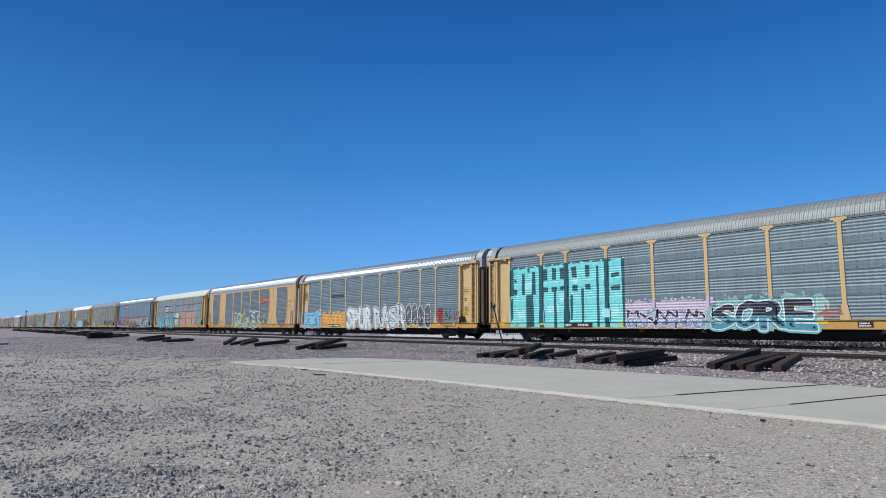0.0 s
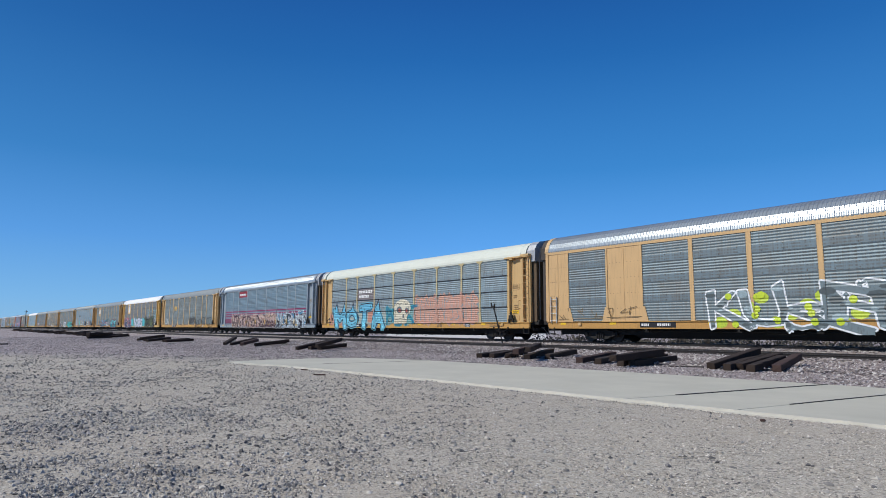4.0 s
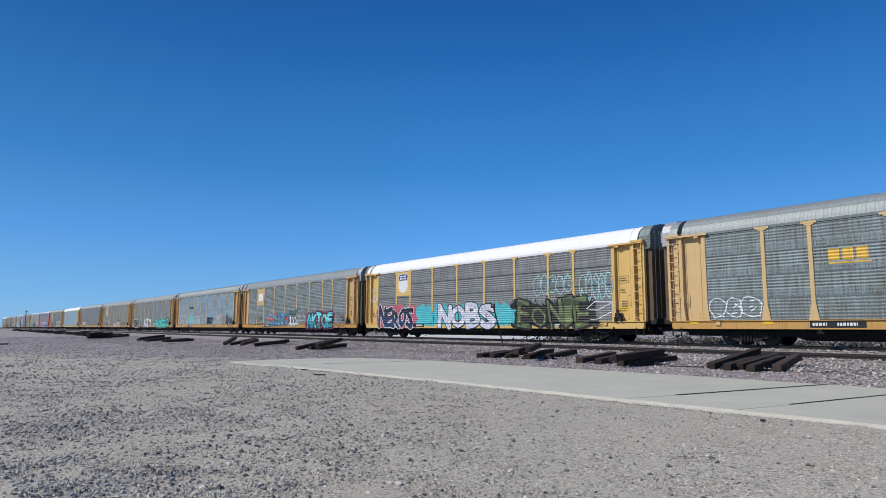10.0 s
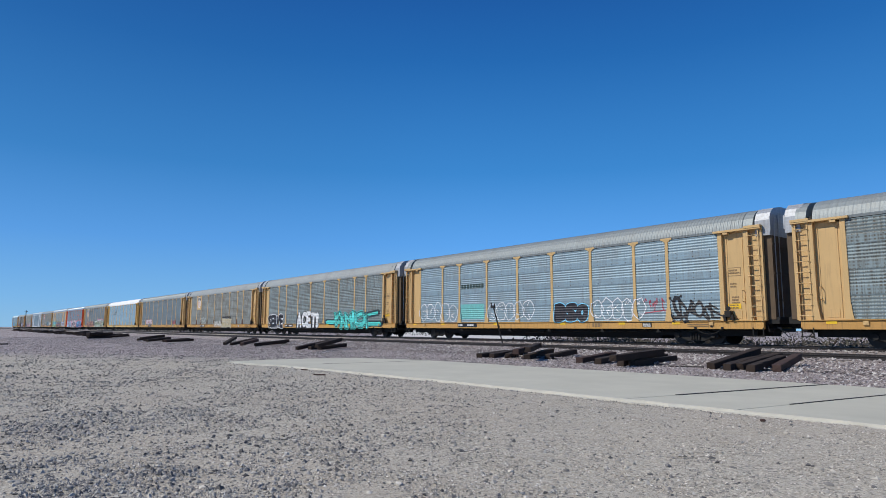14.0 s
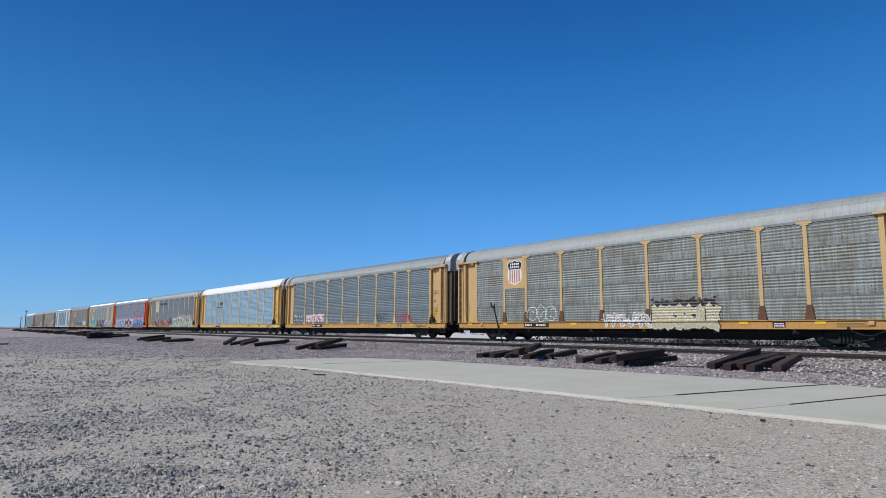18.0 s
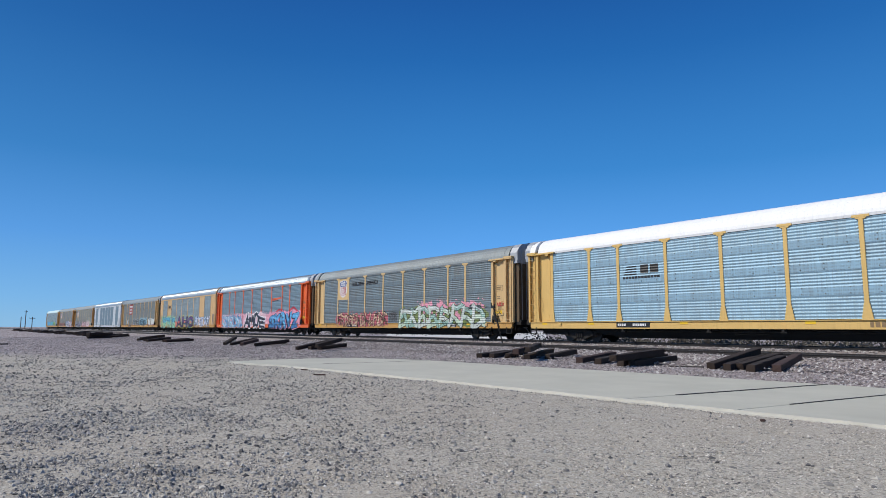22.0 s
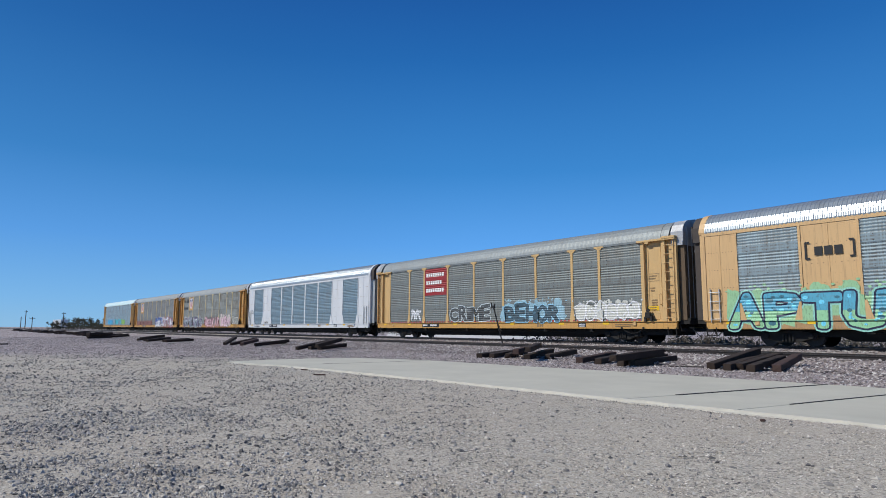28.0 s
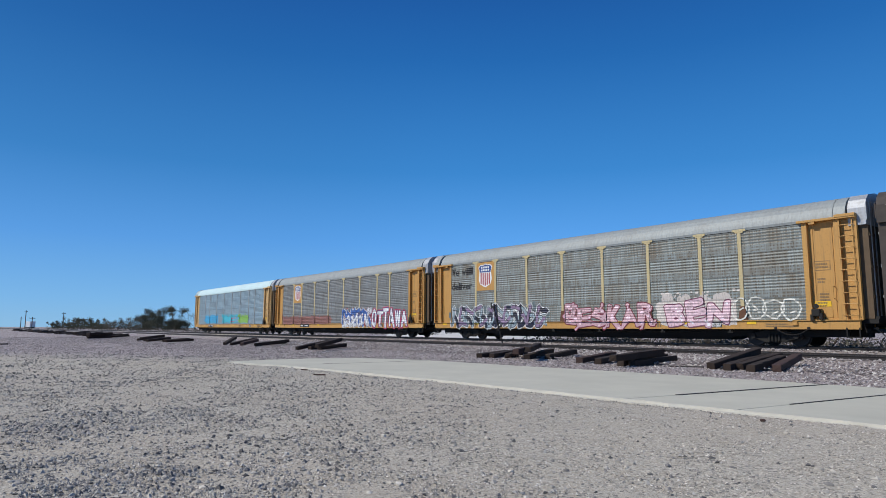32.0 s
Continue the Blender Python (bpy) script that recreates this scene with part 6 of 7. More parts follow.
c = TRAIN[18]
shield_panel(c, CARS[18]["frame"])
slogan(c, "We", -11.5, -10.72, 4.30, 4.78, M_BLACK)
slogan(c, "will", -10.45, -9.25, 4.30, 4.78, M_BLACK)
slogan(c, "deliver", -11.5, -9.3, 3.32, 3.80, M_BLACK)
wild_piece(c, 181, 7, -11.5, -2.8, 0.74, 2.15, ((150, 170, 180), NAVY, (140, 120, 150)), BLACK, WHITE, (96, 112, 116))
word_piece(c, 182, "BESKAR", -1.4, 4.7, 0.76, 2.05, (206, 168, 178), (120, 40, 60), None, None, wild=0.5, fat=0.05, edge=0.05, spread=1.05)
word_piece(c, 183, "BEN", 5.1, 8.4, 0.8, 2.25, (222, 190, 202), (120, 66, 90), None, (200, 192, 186), wild=0.35, fat=0.08, spread=1.0)
outline_piece(c, 184, 4, 8.5, 11.3, 1.1, 2.0, (214, 214, 206), 0.07)

c = TRAIN[19]
shield_panel(c, CARS[19]["frame"])
wild_piece(c, 191, 6, -11.3, -1.0, 1.0, 1.85, (150, 100, 92), (120, 80, 74), None, (140, 96, 88))
wild_piece(c, 192, 4, 1.3, 6.2, 0.76, 2.3, ((60, 110, 190), WHITE), (24, 40, 96), WHITE, (150, 60, 60))
word_piece(c, 193, "OTTAWA", 6.2, 11.5, 0.76, 2.3, WHITE, (40, 50, 120), (190, 60, 90), None, wild=0.25, fat=0.05)

c = TRAIN[20]
coat("graffiti_fill", c, cloud(-8.7, -3.7, 1.2, 2.35, random.Random(20)), spray(60, 166, 214), 0.003)
coat("graffiti_fill", c, cloud(-1.8, 3.8, 1.2, 2.3, random.Random(21)), spray(56, 176, 196), 0.003)
coat("graffiti_fill", c, cloud(3.9, 7.0, 1.2, 2.25, random.Random(22)), spray(130, 180, 80), 0.003)
tag_piece(c, 201, 4, 1.0, 3.8, 1.3, 2.2, (190, 90, 130), 0.08)

# ---- beside the track ----
TIE_LEN, TIE_W, TIE_H = 2.6, 0.23, 0.18


def tie_mesh(seed):
    """A worn sawn timber with split ends and knocked edges."""
    rng = random.Random(seed)
    m = Mesh()
    n = 7
    ring = [(-TIE_W / 2, 0), (TIE_W / 2, 0), (TIE_W / 2, TIE_H * 0.93), (TIE_W / 2 - 0.02, TIE_H), (-TIE_W / 2 + 0.02, TIE_H), (-TIE_W / 2, TIE_H * 0.93)]
    k = len(ring)
    for i in range(n):
        x = TIE_LEN * i / (n - 1) + (rng.uniform(-0.02, 0.02) if 0 < i < n - 1 else 0)
        for y, z in ring:
            m.v.append((x + (rng.uniform(-0.03, 0.03) if i in (0, n - 1) else 0), y + rng.uniform(-0.008, 0.008), z + (rng.uniform(-0.012, 0.006) if z > 0 else 0)))
    for i in range(n - 1):
        for j in range(k):
            m.f.append((i * k + j, (i + 1) * k + j, (i + 1) * k + (j + 1) % k, i * k + (j + 1) % k))
    m.f.append(tuple(range(k)))
    m.f.append(tuple((n - 1) * k + j for j in range(k - 1, -1, -1)))
    return m.done("railway_tie")


TIE_MESHES = [tie_mesh(i) for i in range(5)]


def loose_tie(i, x, y, z, angle, rise, red=False):
    ob = part("railway_tie", TIE_MESHES[i % 5], M_TIE_RED if red else M_TIE, at=Matrix.Translation((x, y, z)) @ pose(0, 0, 0, 0, 0, angle) @ pose(0, 0, 0, 0, -math.degrees(math.asin(rise / TIE_LEN)), 0))
    tagged(ob, "reddish weathered wooden railway tie in a loose heap" if red else "dark creosoted wooden railway tie in a loose heap", "railway tie", "old ties heaped beside the track")
    return ob


for _i, (_x, _y, _z, _a, _r) in enumerate([
        (-9.53, 16.71, 0.03, 89, 0.38), (-9.01, 16.60, 0.03, 98, 0.18), (-8.85, 16.95, 0.04, 93, 0.23), (-8.34, 16.54, 0.03, 98, 0.19), (-7.91, 17.03, 0.04, 102, 0.23),
        (-13.74, 16.18, 0.03, 103, 0.13), (-12.95, 16.12, 0.03, 114, 0.03), (-11.65, 15.19, 0.20, 93, 0.13), (-11.95, 15.93, 0.02, 94, 0.14), (-11.65, 16.06, 0.02, 95, 0.09),
        (-18.17, 15.74, 0.02, 113, 0.06), (-17.85, 16.08, 0.02, 117, 0.07), (-17.44, 16.52, 0.03, 121, 0.07), (-16.67, 16.17, 0.21, 125, 0.05), (-15.67, 15.76, 0.32, 125, 0.10), (-16.39, 16.45, 0.03, 113, 0.15), (-15.89, 17.00, 0.04, 109, 0.13),
        (-30.42, 14.08, 0.0, 109, 0.35), (-30.33, 14.73, 0.01, 114, 0.09), (-28.24, 14.07, 0.18, 125, 0.26), (-29.6, 14.9, 0.02, 121, 0.10),
        (-41.28, 14.08, 0.0, 146, 0.38), (-40.33, 14.19, 0.0, 125, 0.29), (-36.17, 13.31, 0.10, 140, 0.18), (-37.49, 14.64, 0.01, 108, 0.22), (-37.9, 14.9, 0.01, 116, 0.12),
        (-55.57, 11.96, 0.05, 125, 0.16), (-50.45, 11.08, 0.21, 131, 0.18), (-54.0, 12.1, 0.03, 122, 0.14), (-52.2, 11.9, 0.03, 128, 0.14), (-50.07, 12.68, 0.02, 118, 0.06), (-51.2, 12.8, 0.02, 121, 0.10)]):
    loose_tie(_i, _x, _y, _z, _a, _r, red=_i in (4, 5, 13, 23))

_rng = random.Random(12)
for _cx, _cy, _n, _a in ((-88.0, 12.6, 7, 130), (-80.0, 13.4, 5, 125), (-97.0, 13.0, 5, 135), (-128, 13, 6, 135), (-106, 13.2, 6, 128), (-115, 12.8, 7, 140), (-140, 13, 7, 132), (-163, 13.4, 8, 138), (-150, 13.5, 6, 140), (-180, 13, 6, 140), (-215, 14, 7, 140)):
    for _j in range(_n):
        loose_tie(_j + _n, _cx + _rng.uniform(-0.2, 0.2) + 1.1 * _j, _cy + _rng.uniform(-0.5, 0.5), 0.03 + (0.19 if _j % 3 == 2 else 0), _a + _rng.uniform(-9, 9), _rng.choice((0.03, 0.08, 0.22)))
for _j in range(9):
    loose_tie(_j, -70.6 + 0.55 * (_j % 3) + 0.12 * (_j // 3), 11.0 - 0.25 * (_j % 3), 0.02 + 0.185 * (_j // 3), 128 + 3 * (_j % 2), 0.02)
loose_tie(3, -46.2, 1.15, -0.12, 140, 0.02)

# iron stake with a forked head beside the empty track
stake = thing("marker_stake", Matrix.Translation((-28.2, 26.35, 0.14)), "thin leaning dark steel stake with a small forked head", "stake")
M_STAKE = plain("dark_stake_steel", (0.022, 0.021, 0.020), 0.6, 0.3, 0.3, 10)
part("shaft", Mesh().tube((0, 0, -0.05), (-0.35, -0.46, 2.28), 0.042, 0.036), M_STAKE, stake)
part("head", Mesh().box(-0.55, -0.23, -0.53, -0.41, 2.22, 2.38, 0.02).tube((-0.50, -0.47, 2.30), (-0.53, -0.48, 2.55), 0.045).tube((-0.27, -0.46, 2.30), (-0.24, -0.46, 2.50), 0.04), M_STAKE, stake, "forked steel head")
part("collar", Mesh().tube((-0.16, -0.21, 1.05), (-0.19, -0.25, 1.24), 0.062), M_STAKE, stake)

# bits of scrap lying about
rod = part("steel_rod", Mesh().tube((0, 0, 0.02), (1.0, 0.22, 0.03), 0.018), M_RAIL, at=(-10.95, 16.86, 0.03))
tagged(rod, "rusty steel rod lying on the gravel", "rod")
for _x, _y, _a, _l in ((-13.75, 6.80, 38, 0.30), (-15.6, 7.35, 20, 0.22), (-3.85, 7.80, 30, 0.06)):
    s = part("wood_scrap", Mesh().box(0, _l, -0.025, 0.02, 0, 0.03, 0.008), M_TIE_RED, at=Matrix.Translation((_x, _y, 0.015)) @ pose(0, 0, 0, 0, 0, _a))
    tagged(s, "dark splinter of wood on the gravel", "wood scrap", "splinters on the gravel")


# ---- stones ----
def stone_material(name, stops):
    n = Nodes(name)
    geo = n.put("ShaderNodeNewGeometry")
    v = n.coords(shift=False)
    c = n.ramp(geo.outputs["Random Per Island"], stops)
    c = n.mix(n.noise(v, 40, 3), c, n.mix(0.5, c, (0.30, 0.28, 0.26)))
    n.bump(n.noise(v, 60, 3), 0.3, 0.005)
    return n.finish(c, 0.92)


M_PEBBLE = stone_material("mixed_pebbles", [(0.0, (0.07, 0.072, 0.08)), (0.16, (0.19, 0.182, 0.175)), (0.45, (0.36, 0.335, 0.295)), (0.85, (0.50, 0.45, 0.38)), (1.0, (0.74, 0.69, 0.61))])
M_FLINT = stone_material("dark_angular_stone", [(0.0, (0.025, 0.026, 0.03)), (0.30, (0.085, 0.085, 0.09)), (0.52, (0.31, 0.295, 0.27)), (1.0, (0.52, 0.49, 0.44))])
M_GRIT = stone_material("pale_grit", [(0.0, (0.10, 0.09, 0.085)), (0.18, (0.26, 0.235, 0.205)), (0.5, (0.50, 0.445, 0.375)), (0.85, (0.66, 0.60, 0.52)), (1.0, (0.86, 0.82, 0.76))])
M_CRUSHED = stone_material("crushed_ballast", [(0.0, (0.09, 0.075, 0.075)), (0.4, (0.20, 0.16, 0.16)), (0.75, (0.36, 0.31, 0.30)), (1.0, (0.66, 0.63, 0.60))])


def stone_shape(seed):
    rng = random.Random(seed)
    bm = bmesh.new()
    bmesh.ops.create_icosphere(bm, subdivisions=1, radius=1.0)
    for p in bm.verts:
        p.co *= rng.uniform(0.65, 1.12)
        p.co.z *= 0.72
    bm.verts.index_update()
    v = np.array([p.co[:] for p in bm.verts])
    f = np.array([[q.index for q in t.verts] for t in bm.faces])
    bm.free()
    return v, f


SHAPES = [stone_shape(i) for i in range(8)]


def scatter(name, spots, material, label, coarse=False):
    """One mesh of many stones: spots are x, y, z, size."""
    rng = np.random.RandomState(7)
    spots = np.array(spots)
    vs, fs, k = [], [], 0
    for j in range(8):
        p = spots[j::8]
        v, f = (FLINTS if coarse else SHAPES)[j]
        n = len(p)
        a = rng.uniform(0, 6.28, n)
        ca, sa = np.cos(a)[:, None], np.sin(a)[:, None]
        r = p[:, 3:4]
        sx, sy = r * rng.uniform(0.8, 1.4, (n, 1)), r * rng.uniform(0.7, 1.1, (n, 1))
        w = np.empty((n, len(v), 3))
        w[:, :, 0] = p[:, 0:1] + (v[None, :, 0] * ca - v[None, :, 1] * sa) * sx
        w[:, :, 1] = p[:, 1:2] + (v[None, :, 0] * sa + v[None, :, 1] * ca) * sy
        w[:, :, 2] = p[:, 2:3] + v[None, :, 2] * r * rng.uniform(0.7, 1.2, (n, 1))
        vs.append(w.reshape(-1, 3))
        fs.append((f[None] + (np.arange(n) * len(v))[:, None, None]).reshape(-1, 3) + k)
        k += n * len(v)
    me = bpy.data.meshes.new(name)
    me.from_pydata(np.concatenate(vs).tolist(), [], np.concatenate(fs).tolist())
    ob = part(name, me, material)
    return tagged(ob, label, "gravel", kind="stuff")


def flint_shape(seed):
    """A small angular chip with eight faces."""
    rng = random.Random(seed)
    pts = [(1, 0, 0), (0, 1, 0), (-1, 0, 0), (0, -1, 0), (0, 0, 0.74), (0, 0, -0.5)]
    v = np.array([[c + rng.uniform(-0.35, 0.35) for c in p] for p in pts])
    f = np.array([(0, 1, 4), (1, 2, 4), (2, 3, 4), (3, 0, 4), (1, 0, 5), (2, 1, 5), (3, 2, 5), (0, 3, 5)])
    return v, f


FLINTS = [flint_shape(i) for i in range(8)]


def slab_covers(x, y):
    return -20.8 < x < 5 and slab_near(x) - 0.06 < y < slab_far(x)


def yard_spots(count, near, far, small, big, seed, cluster, turn=(-38, 38)):
    rng = random.Random(seed)
    out = []
    while len(out) < count:
        d = near + (far - near) * rng.random() ** 1.25
        a = radians(37.6 + rng.uniform(*turn))
        x, y = -d * math.cos(a), d * math.sin(a)
        if slab_covers(x, y) or y > 21:
            continue
        den = noise.noise(Vector((x * 0.55, y * 0.55, 9))) + 0.6 * noise.noise(Vector((x * 1.7, y * 1.7, 4)))
        left = min(1.0, max(0.0, (-x - 1.25 * y + 1.5) / 3.5))
        if rng.random() > 0.05 + cluster * (0.16 * max(0, den) + left * max(0.05, 0.42 + 0.5 * den)):
            continue
        r = small + (big - small) * rng.random() ** 3
        out.append((x, y, ground_height(x, y) + r * 0.12, r))
    return out


scatter("pebbles", yard_spots(40000, 3.0, 17, 0.006, 0.019, 1, 1.2), M_PEBBLE, "loose grey angular gravel strewn over the yard", True)
scatter("pebbles", yard_spots(3600, 3.2, 24, 0.014, 0.036, 2, 1.3), M_PEBBLE, "larger dark stones strewn over the yard")


def grit_spots(count, seed):
    """Fine grit all over the sandy ground nearest the slab."""
    rng = random.Random(seed)
    out = []
    while len(out) < count:
        d = 3.3 + 8.5 * rng.random() ** 1.3
        a = radians(rng.uniform(4, 76))
        x, y = -d * math.cos(a), d * math.sin(a)
        if slab_covers(x, y):
            continue
        r = 0.0045 + 0.0075 * rng.random() ** 2
        out.append((x, y, ground_height(x, y) + r * 0.1, r))
    return out


scatter("pebbles", grit_spots(52000, 21), M_GRIT, "fine pale grit on the sandy ground", True)


def cobble_spots(count, seed):
    """Single darker stones on the bare sand, each well apart from the next."""
    rng = random.Random(seed)
    out = []
    while len(out) < count:
        d = 3.6 + 9.5 * rng.random() ** 1.2
        a = radians(rng.uniform(34, 76))
        x, y = -d * math.cos(a), d * math.sin(a)
        if not slab_covers(x, y):
            r = 0.009 + 0.021 * rng.random() ** 3
            out.append((x, y, ground_height(x, y) + r * 0.2, r))
    return out


scatter("pebbles", cobble_spots(560, 23), M_FLINT, "single dark stones lying on bare sand", True)
scatter("pebbles", yard_spots(9000, 0.5, 20, 0.007, 0.024, 3, 1.2, (38, 322)), M_PEBBLE, "loose gravel on the rest of the yard", True)
scatter("pebbles", yard_spots(1500, 0.4, 3.2, 0.006, 0.020, 4, 1.2), M_PEBBLE, "fine loose gravel on bare sandy ground", True)


def edge_spots(count, seed):
    """Sand and chips heaped against the slab's broken near edge."""
    rng = random.Random(seed)
    out = []
    for _ in range(count):
        x = rng.uniform(-19.6, 1)
        r = rng.uniform(0.005, 0.014)
        bank = 0.5 + noise.noise(Vector((x * 0.9, 1, 1)))
        out.append((x, slab_near(x) - 0.09 - abs(rng.gauss(0, 0.10)), rng.uniform(-0.006, 0.012) * bank, r))
    return out


scatter("pebbles", edge_spots(3200, 17), M_PEBBLE, "sand and chips heaped against the slab edge", True)


def drift_spots(count, seed):
    """Dark stones drifted over the part of the yard in front of the far end of the train."""
    rng = random.Random(seed)
    out = []
    while len(out) < count:
        d = 3.2 + 27 * rng.random() ** 1.5
        a = radians(rng.uniform(0.5, 62))
        x, y = -d * math.cos(a), d * math.sin(a)
        if slab_covers(x, y) or y > 15:
            continue
        left = min(1.0, max(0.0, (50 - math.degrees(a)) / 38))
        den = noise.noise(Vector((x * 0.5, y * 0.5, 2))) + 0.7 * noise.noise(Vector((x * 1.9, y * 1.9, 8)))
        if rng.random() > left * max(0.05, 0.34 + 0.85 * den):
            continue
        r = 0.007 + 0.020 * rng.random() ** 3 + 0.0005 * d
        out.append((x, y, ground_height(x, y) + r * 0.2, r))
    return out


scatter("dark_stones", drift_spots(14000, 31), M_FLINT, "dark angular stones drifted over the yard", True)


def apron_spots(count, seed):
    rng = random.Random(seed)
    out = []
    while len(out) < count:
        x = -4 - 80 * rng.random() ** 1.5
        y = rng.uniform(0.5, 19)
        if slab_covers(x, y) or y + 0.75 * max(0, -x - 18) < 11 + rng.uniform(-1.5, 1.5) or (y < 9 and rng.random() < 0.5):
            continue
        r = rng.uniform(0.015, 0.042)
        out.append((x, y, ground_height(x, y) + r * 0.2, r))
    return out


scatter("spilt_ballast", apron_spots(36000, 8), M_CRUSHED, "spilt purple-grey ballast between slab and track", True)


def track_spots(count, y0, y1, base, seed, x0=-48, x1=-1):
    rng = random.Random(seed)
    out = []
    for _ in range(count):
        x, y = rng.uniform(x0, x1), rng.uniform(y0, y1)
        out.append((x, y, base(y) + rng.uniform(0, 0.03), rng.uniform(0.028, 0.062)))
    return out


def near_bank(y):
    d = NEAR_Y - y
    return 0.08 + (NEAR_RAIL_Z - 0.22) * float(np.interp(d, (-1.5, 1.2, 1.7, 2.4, 3.0, 9), (1, 0.98, 0.8, 0.25, 0.03, 0.0)))


scatter("ballast_stones", track_spots(15000, 17.0, 23.5, near_bank, 4), M_CRUSHED, "crushed reddish-grey ballast along the track", True)
scatter("ballast_stones", track_spots(5000, 23.9, 25.0, lambda y: 0.15, 5), M_CRUSHED, "crushed ballast between the empty rails", True)
scatter("ballast_stones", track_spots(6000, 25.7, 28.0, lambda y: 0.16 + 0.14 * min(1, max(0, (y - 26.2) / 0.7)), 6), M_CRUSHED, "pale crushed ballast between the two tracks", True)

# ---- beyond the train ----
M_LOT = plain("sunlit_pale_sand", (0.62, 0.60, 0.56), 0.95, 0, 0.08, 0.3)
lot = quad("pale_lot", [(-72, 46), (-43, 46), (-160, 170), (-262, 170)], 0.0, 0.135, M_LOT)
tagged(lot, "bright pale sandy lot beyond the railway", "ground", kind="structure")

M_LEAF = plain("dry_green_leaves", (0.046, 0.050, 0.030), 0.7, 0, 0.4, 1.5)
M_LEAF_GREY = plain("grey_green_leaves", (0.085, 0.076, 0.058), 0.7, 0, 0.4, 1.5)
M_BARK = plain("grey_bark", (0.10, 0.08, 0.06), 0.9, 0, 0.3, 4)


def tree(name, x, y, height, spread, seed, leaf, label, trunk=True, leaves=900, thin=0.0):
    rng = random.Random(seed)
    t = thing(name, Matrix.Translation((x, y, 0.1)), label, "tree" if trunk else "bush", "trees beyond the railway" if trunk else "bushes beyond the railway")
    wood, tips = Mesh(), []
    lean = Vector((rng.uniform(-0.1, 0.1), rng.uniform(-0.1, 0.1), 1))
    fork = lean * height * (0.14 if trunk else 0.06)
    if trunk:
        wood.tube((0, 0, -0.1), fork, height * 0.035, height * 0.024)
    for i in range(9 if trunk else 12):
        a = 2 * math.pi * i / 9 + rng.uniform(-0.3, 0.3)
        out = rng.uniform(0.25, 0.95)
        tip = Vector((math.cos(a) * spread * out * 0.5, math.sin(a) * spread * out * 0.5, height * rng.uniform(0.10, 0.96)))
        mid = fork.lerp(tip, 0.5) + Vector((rng.uniform(-0.3, 0.3), rng.uniform(-0.3, 0.3), 0.2))
        wood.tube(fork * rng.uniform(0.8, 1.0), mid, height * 0.014, height * 0.009, 6)
        wood.tube(mid, tip, height * 0.009, height * 0.003, 5)
        tips += [tip, mid.lerp(tip, 0.5), Vector((tip.x, tip.y, tip.z * 0.4))]
        for _ in range(3):
            twig = tip + Vector((rng.uniform(-1, 1), rng.uniform(-1, 1), rng.uniform(-0.4, 0.9))) * height * 0.13
            wood.tube(mid.lerp(tip, rng.uniform(0.3, 0.9)), twig, height * 0.004, height * 0.0015, 4)
            tips.append(twig)
    part("trunk", wood, M_BARK, t)
    crown = Mesh()
    for _ in range(leaves):
        c = rng.choice(tips)
        p = c + Vector((rng.gauss(0, 1), rng.gauss(0, 1), rng.gauss(0, 0.8))) * height * (0.075 - thin)
        if p.z < height * 0.05:
            continue
        s = rng.uniform(0.06, 0.17) * height / 8
        u = Vector((rng.uniform(-1, 1), rng.uniform(-1, 1), rng.uniform(-1, 1))).normalized()
        v = u.orthogonal().normalized()
        crown.add([p - u * s, p + v * s * 0.6, p + u * s, p - v * s * 0.6], [(0, 1, 2, 3)])
    part("crown", crown, leaf, t)
    return t


def scrub(name, x0, x1, y0, y1, count, seed, label):
    """Low dry brush as one tangle of small leaves."""
    rng = random.Random(seed)
    m = Mesh()
    for _ in range(count):
        cx, cy = rng.uniform(x0, x1), rng.uniform(y0, y1)
        h = rng.uniform(0.3, 0.9)
        for _ in range(22):
            p = Vector((cx + rng.gauss(0, 0.35), cy + rng.gauss(0, 0.35), 0.1 + abs(rng.gauss(0.35, 0.3)) * h))
            u = Vector((rng.uniform(-1, 1), rng.uniform(-1, 1), rng.uniform(-0.4, 1))).normalized()
            v = u.orthogonal().normalized()
            s = rng.uniform(0.05, 0.13)
            m.add([p - u * s, p + v * s * 0.5, p + u * s, p - v * s * 0.5], [(0, 1, 2, 3)])
    return tagged(part(name, m, M_LEAF_GREY), label, "scrub", kind="stuff")


scrub("desert_scrub", -34, 8, 33, 44, 420, 51, "dry grey-green scrub on the far side of the tracks")
scrub("desert_scrub", -240, -70, 34, 90, 500, 52, "dry scrub along the line in the distance")


def along(heading, dist):
    return heading[0] * dist, heading[1] * dist


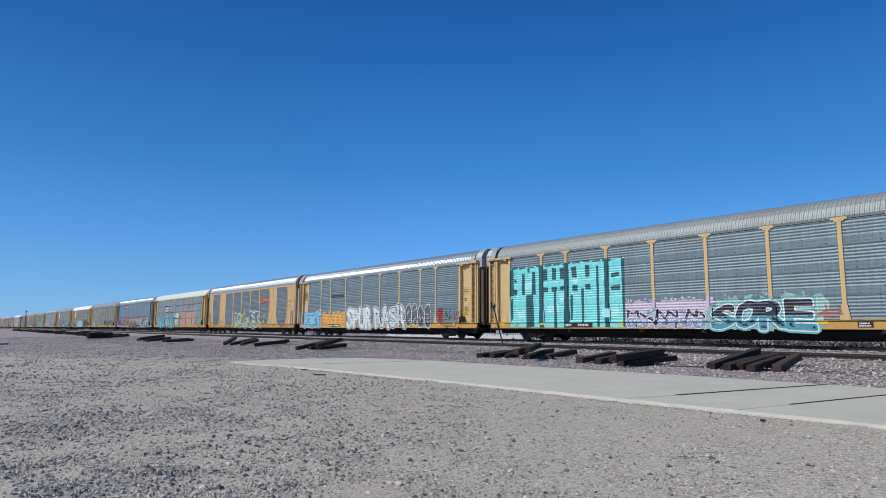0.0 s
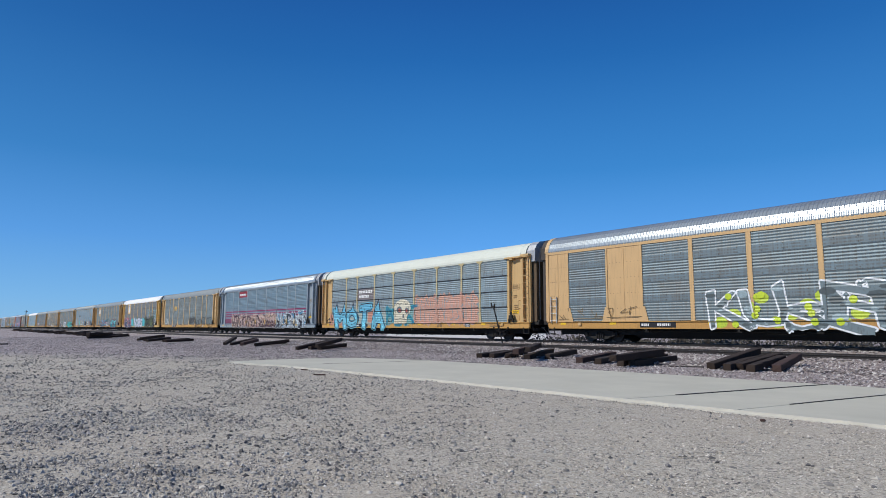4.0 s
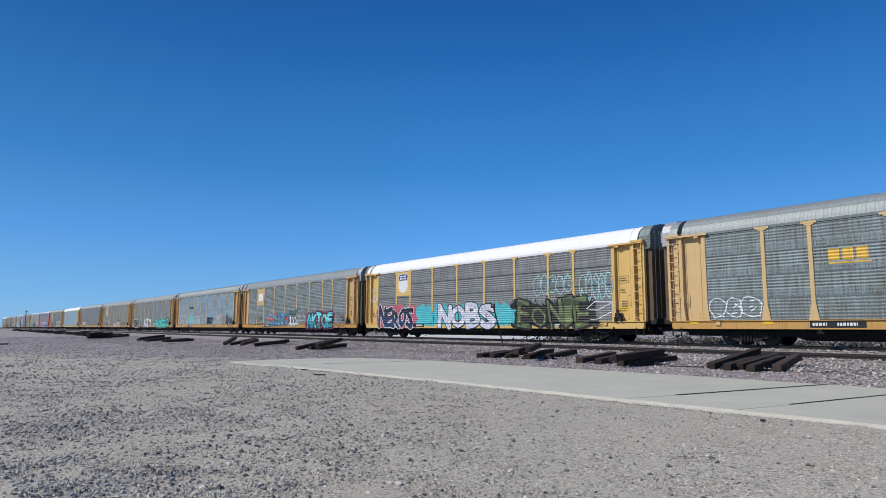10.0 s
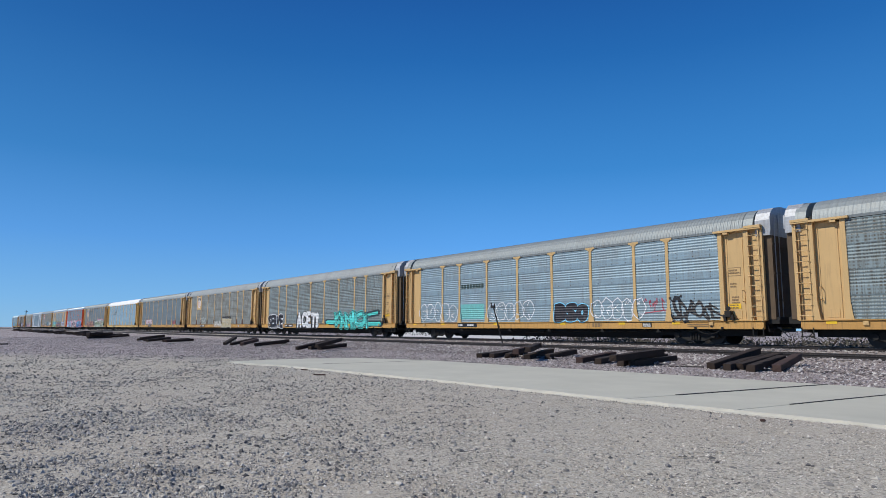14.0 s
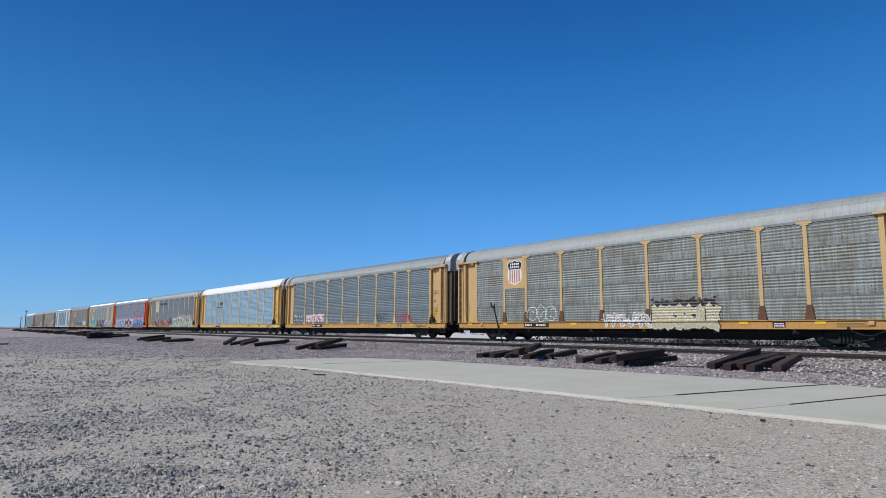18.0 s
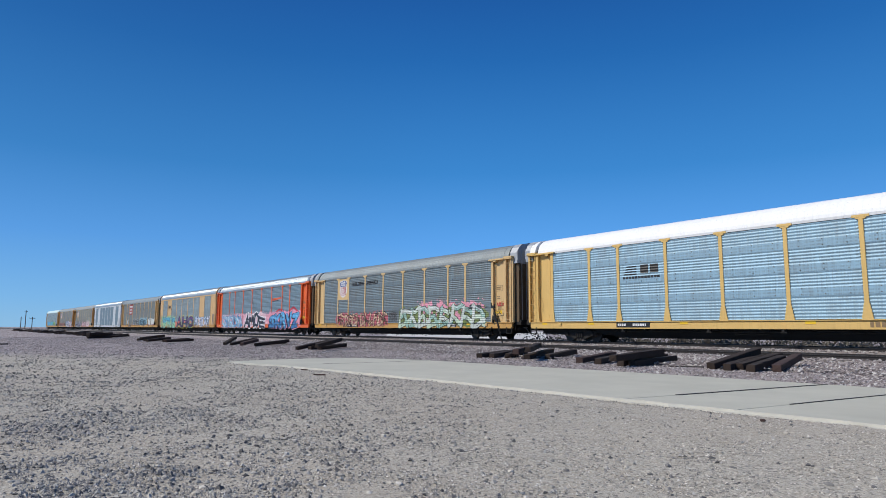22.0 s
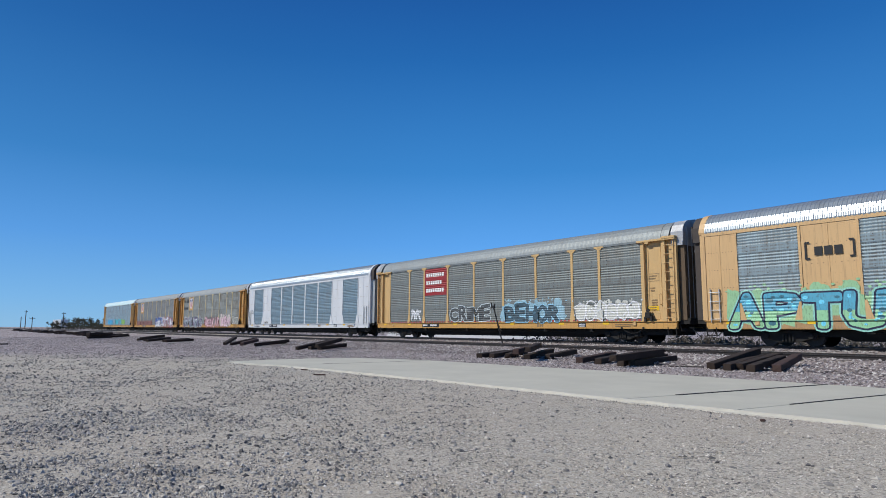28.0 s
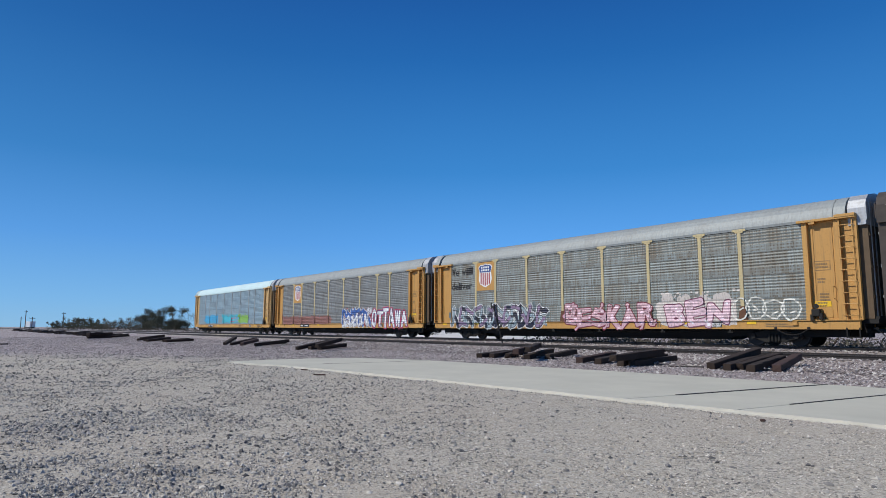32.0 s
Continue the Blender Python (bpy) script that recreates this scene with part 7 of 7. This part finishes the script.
for _i, (_dx, _dy, _d, _h, _w, _kind) in enumerate([
        (-0.972, 0.235, 225, 9.2, 8.5, 0), (-0.966, 0.257, 232, 9.6, 7.5, 0), (-0.976, 0.218, 240, 8.4, 7.0, 0), (-0.962, 0.272, 238, 6.4, 6.0, 1), (-0.980, 0.199, 260, 6.2, 8, 1), (-0.983, 0.184, 258, 5.0, 7, 1),
        (-0.986, 0.165, 262, 5.0, 8, 0), (-0.988, 0.154, 255, 5.6, 8, 0), (-0.990, 0.140, 262, 5.0, 8, 0), (-0.9915, 0.130, 258, 4.4, 7, 0), (-0.9935, 0.114, 270, 4.4, 6, 0), (-0.9942, 0.1085, 275, 3.4, 5, 0)]):
    _x, _y = along((_dx, _dy), _d)
    if _kind == 0:
        tree("tree", _x, _y, _h * 0.78, _w * 1.05, 300 + _i, M_LEAF, "dark green desert tree beyond the railway", True, 11000)
    else:
        tree("tree", _x, _y, _h * 0.85, _w, 300 + _i, M_LEAF_GREY, "half-bare greyish tree with thin twigs", True, 1600, 0.015)
for _i in range(16):
    _a = radians(6.9 + 0.54 * _i)
    _far = 1.75 if _i < 5 else 1.0      # the first ones stand beyond the road
    _d = (236 + 6 * (_i % 3)) * _far
    _h = 1.1 + (1.8 + 0.8 * ((_i * 7) % 4) / 2 + (0.6 if _i > 9 else 0)) * _far
    tree("bush", -_d * math.cos(_a), _d * math.sin(_a), _h, 7.5 * _far, 360 + _i, M_LEAF if _i % 3 else M_LEAF_GREY, "tall dark green brush beyond the railway", False, 5200)
for _i in range(15):
    tree("bush", -5 - _i * 1.95 + random.Random(_i).uniform(-0.7, 0.7), 36.5 + random.Random(_i + 5).uniform(-1, 3), 1.0 + 0.25 * (_i % 3), 2.4, 330 + _i, M_LEAF, "low dusty green bush beyond the tracks", False, 500)

M_VAN = plain("white_van_paint", (0.55, 0.58, 0.61), 0.4, 0, 0.06)
M_TYRE = plain("black_tyre", (0.02, 0.02, 0.02), 0.85)
M_GLASS_DARK = plain("dark_window_glass", (0.02, 0.025, 0.03), 0.15)


def box_truck(x, y, turn, label, length=6.2, top=3.3):
    t = thing("box_truck", Matrix.Translation((x, y, 0.0)) @ pose(0, 0, 0, 0, 0, turn), label, "truck")
    part("cargo_box", Mesh().box(-length / 2, length / 2 - 1.7, -1.2, 1.2, 0.95, top, 0.03), M_VAN, t)
    part("cab", Mesh().prism([(length / 2 - 1.65, 0.6), (length / 2 + 0.3, 0.6), (length / 2 + 0.3, 1.4), (length / 2 - 0.1, 2.3), (length / 2 - 1.65, 2.3)], -1.0, 1.0), M_VAN, t)
    part("cab_window", Mesh().prism([(length / 2 - 1.2, 1.5), (length / 2 + 0.05, 1.5), (length / 2 - 0.2, 2.1), (length / 2 - 1.2, 2.1)], -1.01, 1.01), M_GLASS_DARK, t)
    part("chassis", Mesh().box(-length / 2, length / 2, -0.9, 0.9, 0.5, 0.95), M_DARK, t)
    for wx in (-length / 2 + 1.1, length / 2 - 0.7):
        for wy in (-1.1, 0.85):
            part("wheel", Mesh().tube((wx, wy, 0.45), (wx, wy + 0.25, 0.45), 0.45, sides=14), M_TYRE, t)
    return t


ROAD_TRUCK = box_truck(-150, 32.5, 180, "long white box truck driving on the road beyond the railway", 14.0, 3.9)


def utility_pole(x, y, h, arm, label):
    t = thing("utility_pole", Matrix.Translation((x, y, 0)), label, "utility pole", "poles far down the line")
    part("post", Mesh().tube((0, 0, 0), (0, 0, h), 0.16, 0.12), M_BARK, t)
    part("crossarm", Mesh().box(-0.06, 0.06, -arm, arm, h - 0.7, h - 0.55), M_BARK, t)
    for y_ in (-arm * 0.85, 0.0, arm * 0.85):
        part("insulator", Mesh().tube((0, y_, h - 0.55), (0, y_, h - 0.35), 0.07, 0.04, 6), M_STAKE, t)
    return t


utility_pole(*along((-0.99742, 0.0718), 330), 5.4, 0.4, "slim dark wooden utility pole")
utility_pole(*along((-0.99705, 0.0767), 300), 7.6, 0.5, "tall dark wooden utility pole with a crossarm")
utility_pole(*along((-0.99645, 0.0842), 310), 5.2, 1.0, "short utility pole with a wide crossarm")
utility_pole(*along((-0.9929, 0.1192), 280), 6.8, 0.7, "slim utility pole behind the trees")


# ---- movement ----
def travel(t):
    """How far the train has rolled after t seconds."""
    return 15.2958 * t + 0.03853 * t * t / 2 - 0.000828 * t ** 3 / 6


# how far each car stands ahead of its even place in the row
SLACK = (-0.71, -0.57, -0.41, -0.43, -0.44, -0.47, -0.52, -0.61, -0.60, -0.66, -0.65, -0.72, -0.71, -0.81, -0.69, -0.32, -0.33, -0.27, -0.10, -0.10, -0.10)


def motions():
    times = [1.0 * i for i in range(33)]
    for k, car in enumerate(TRAIN):
        rows = []
        for t in times:
            x = -16.3 + SLACK[k] - SPACING * k + travel(t)
            off, slope = bend(x)
            rows.append((t, pose(x, TRACK_Y - off, RAIL_Z, 0, 0, math.degrees(math.atan(slope)))))
        walk(car, rows)
    # a truck drives away along the road beyond the railway
    walk(ROAD_TRUCK, [(t, pose(-277.0 - 29.7 * (t - 27.6), 33.5, 0.1, 0, 0, 186)) for t in (0.0, 16.0, 32.0)])
    # the wheels roll as far as the train travels; all of them turn alike
    first = WHEELS[0]
    walk(first, [(i / FPS, pose(0, 0, 0.42, 0, math.degrees(travel(i / FPS) / 0.42), 0)) for i in range(32 * FPS + 1)])
    for wheel in WHEELS[1:]:
        wheel.rotation_mode = "QUATERNION"
        keys = wheel.animation_data_create()
        keys.action = first.animation_data.action
        keys.action_slot = first.animation_data.action_slot


motions()
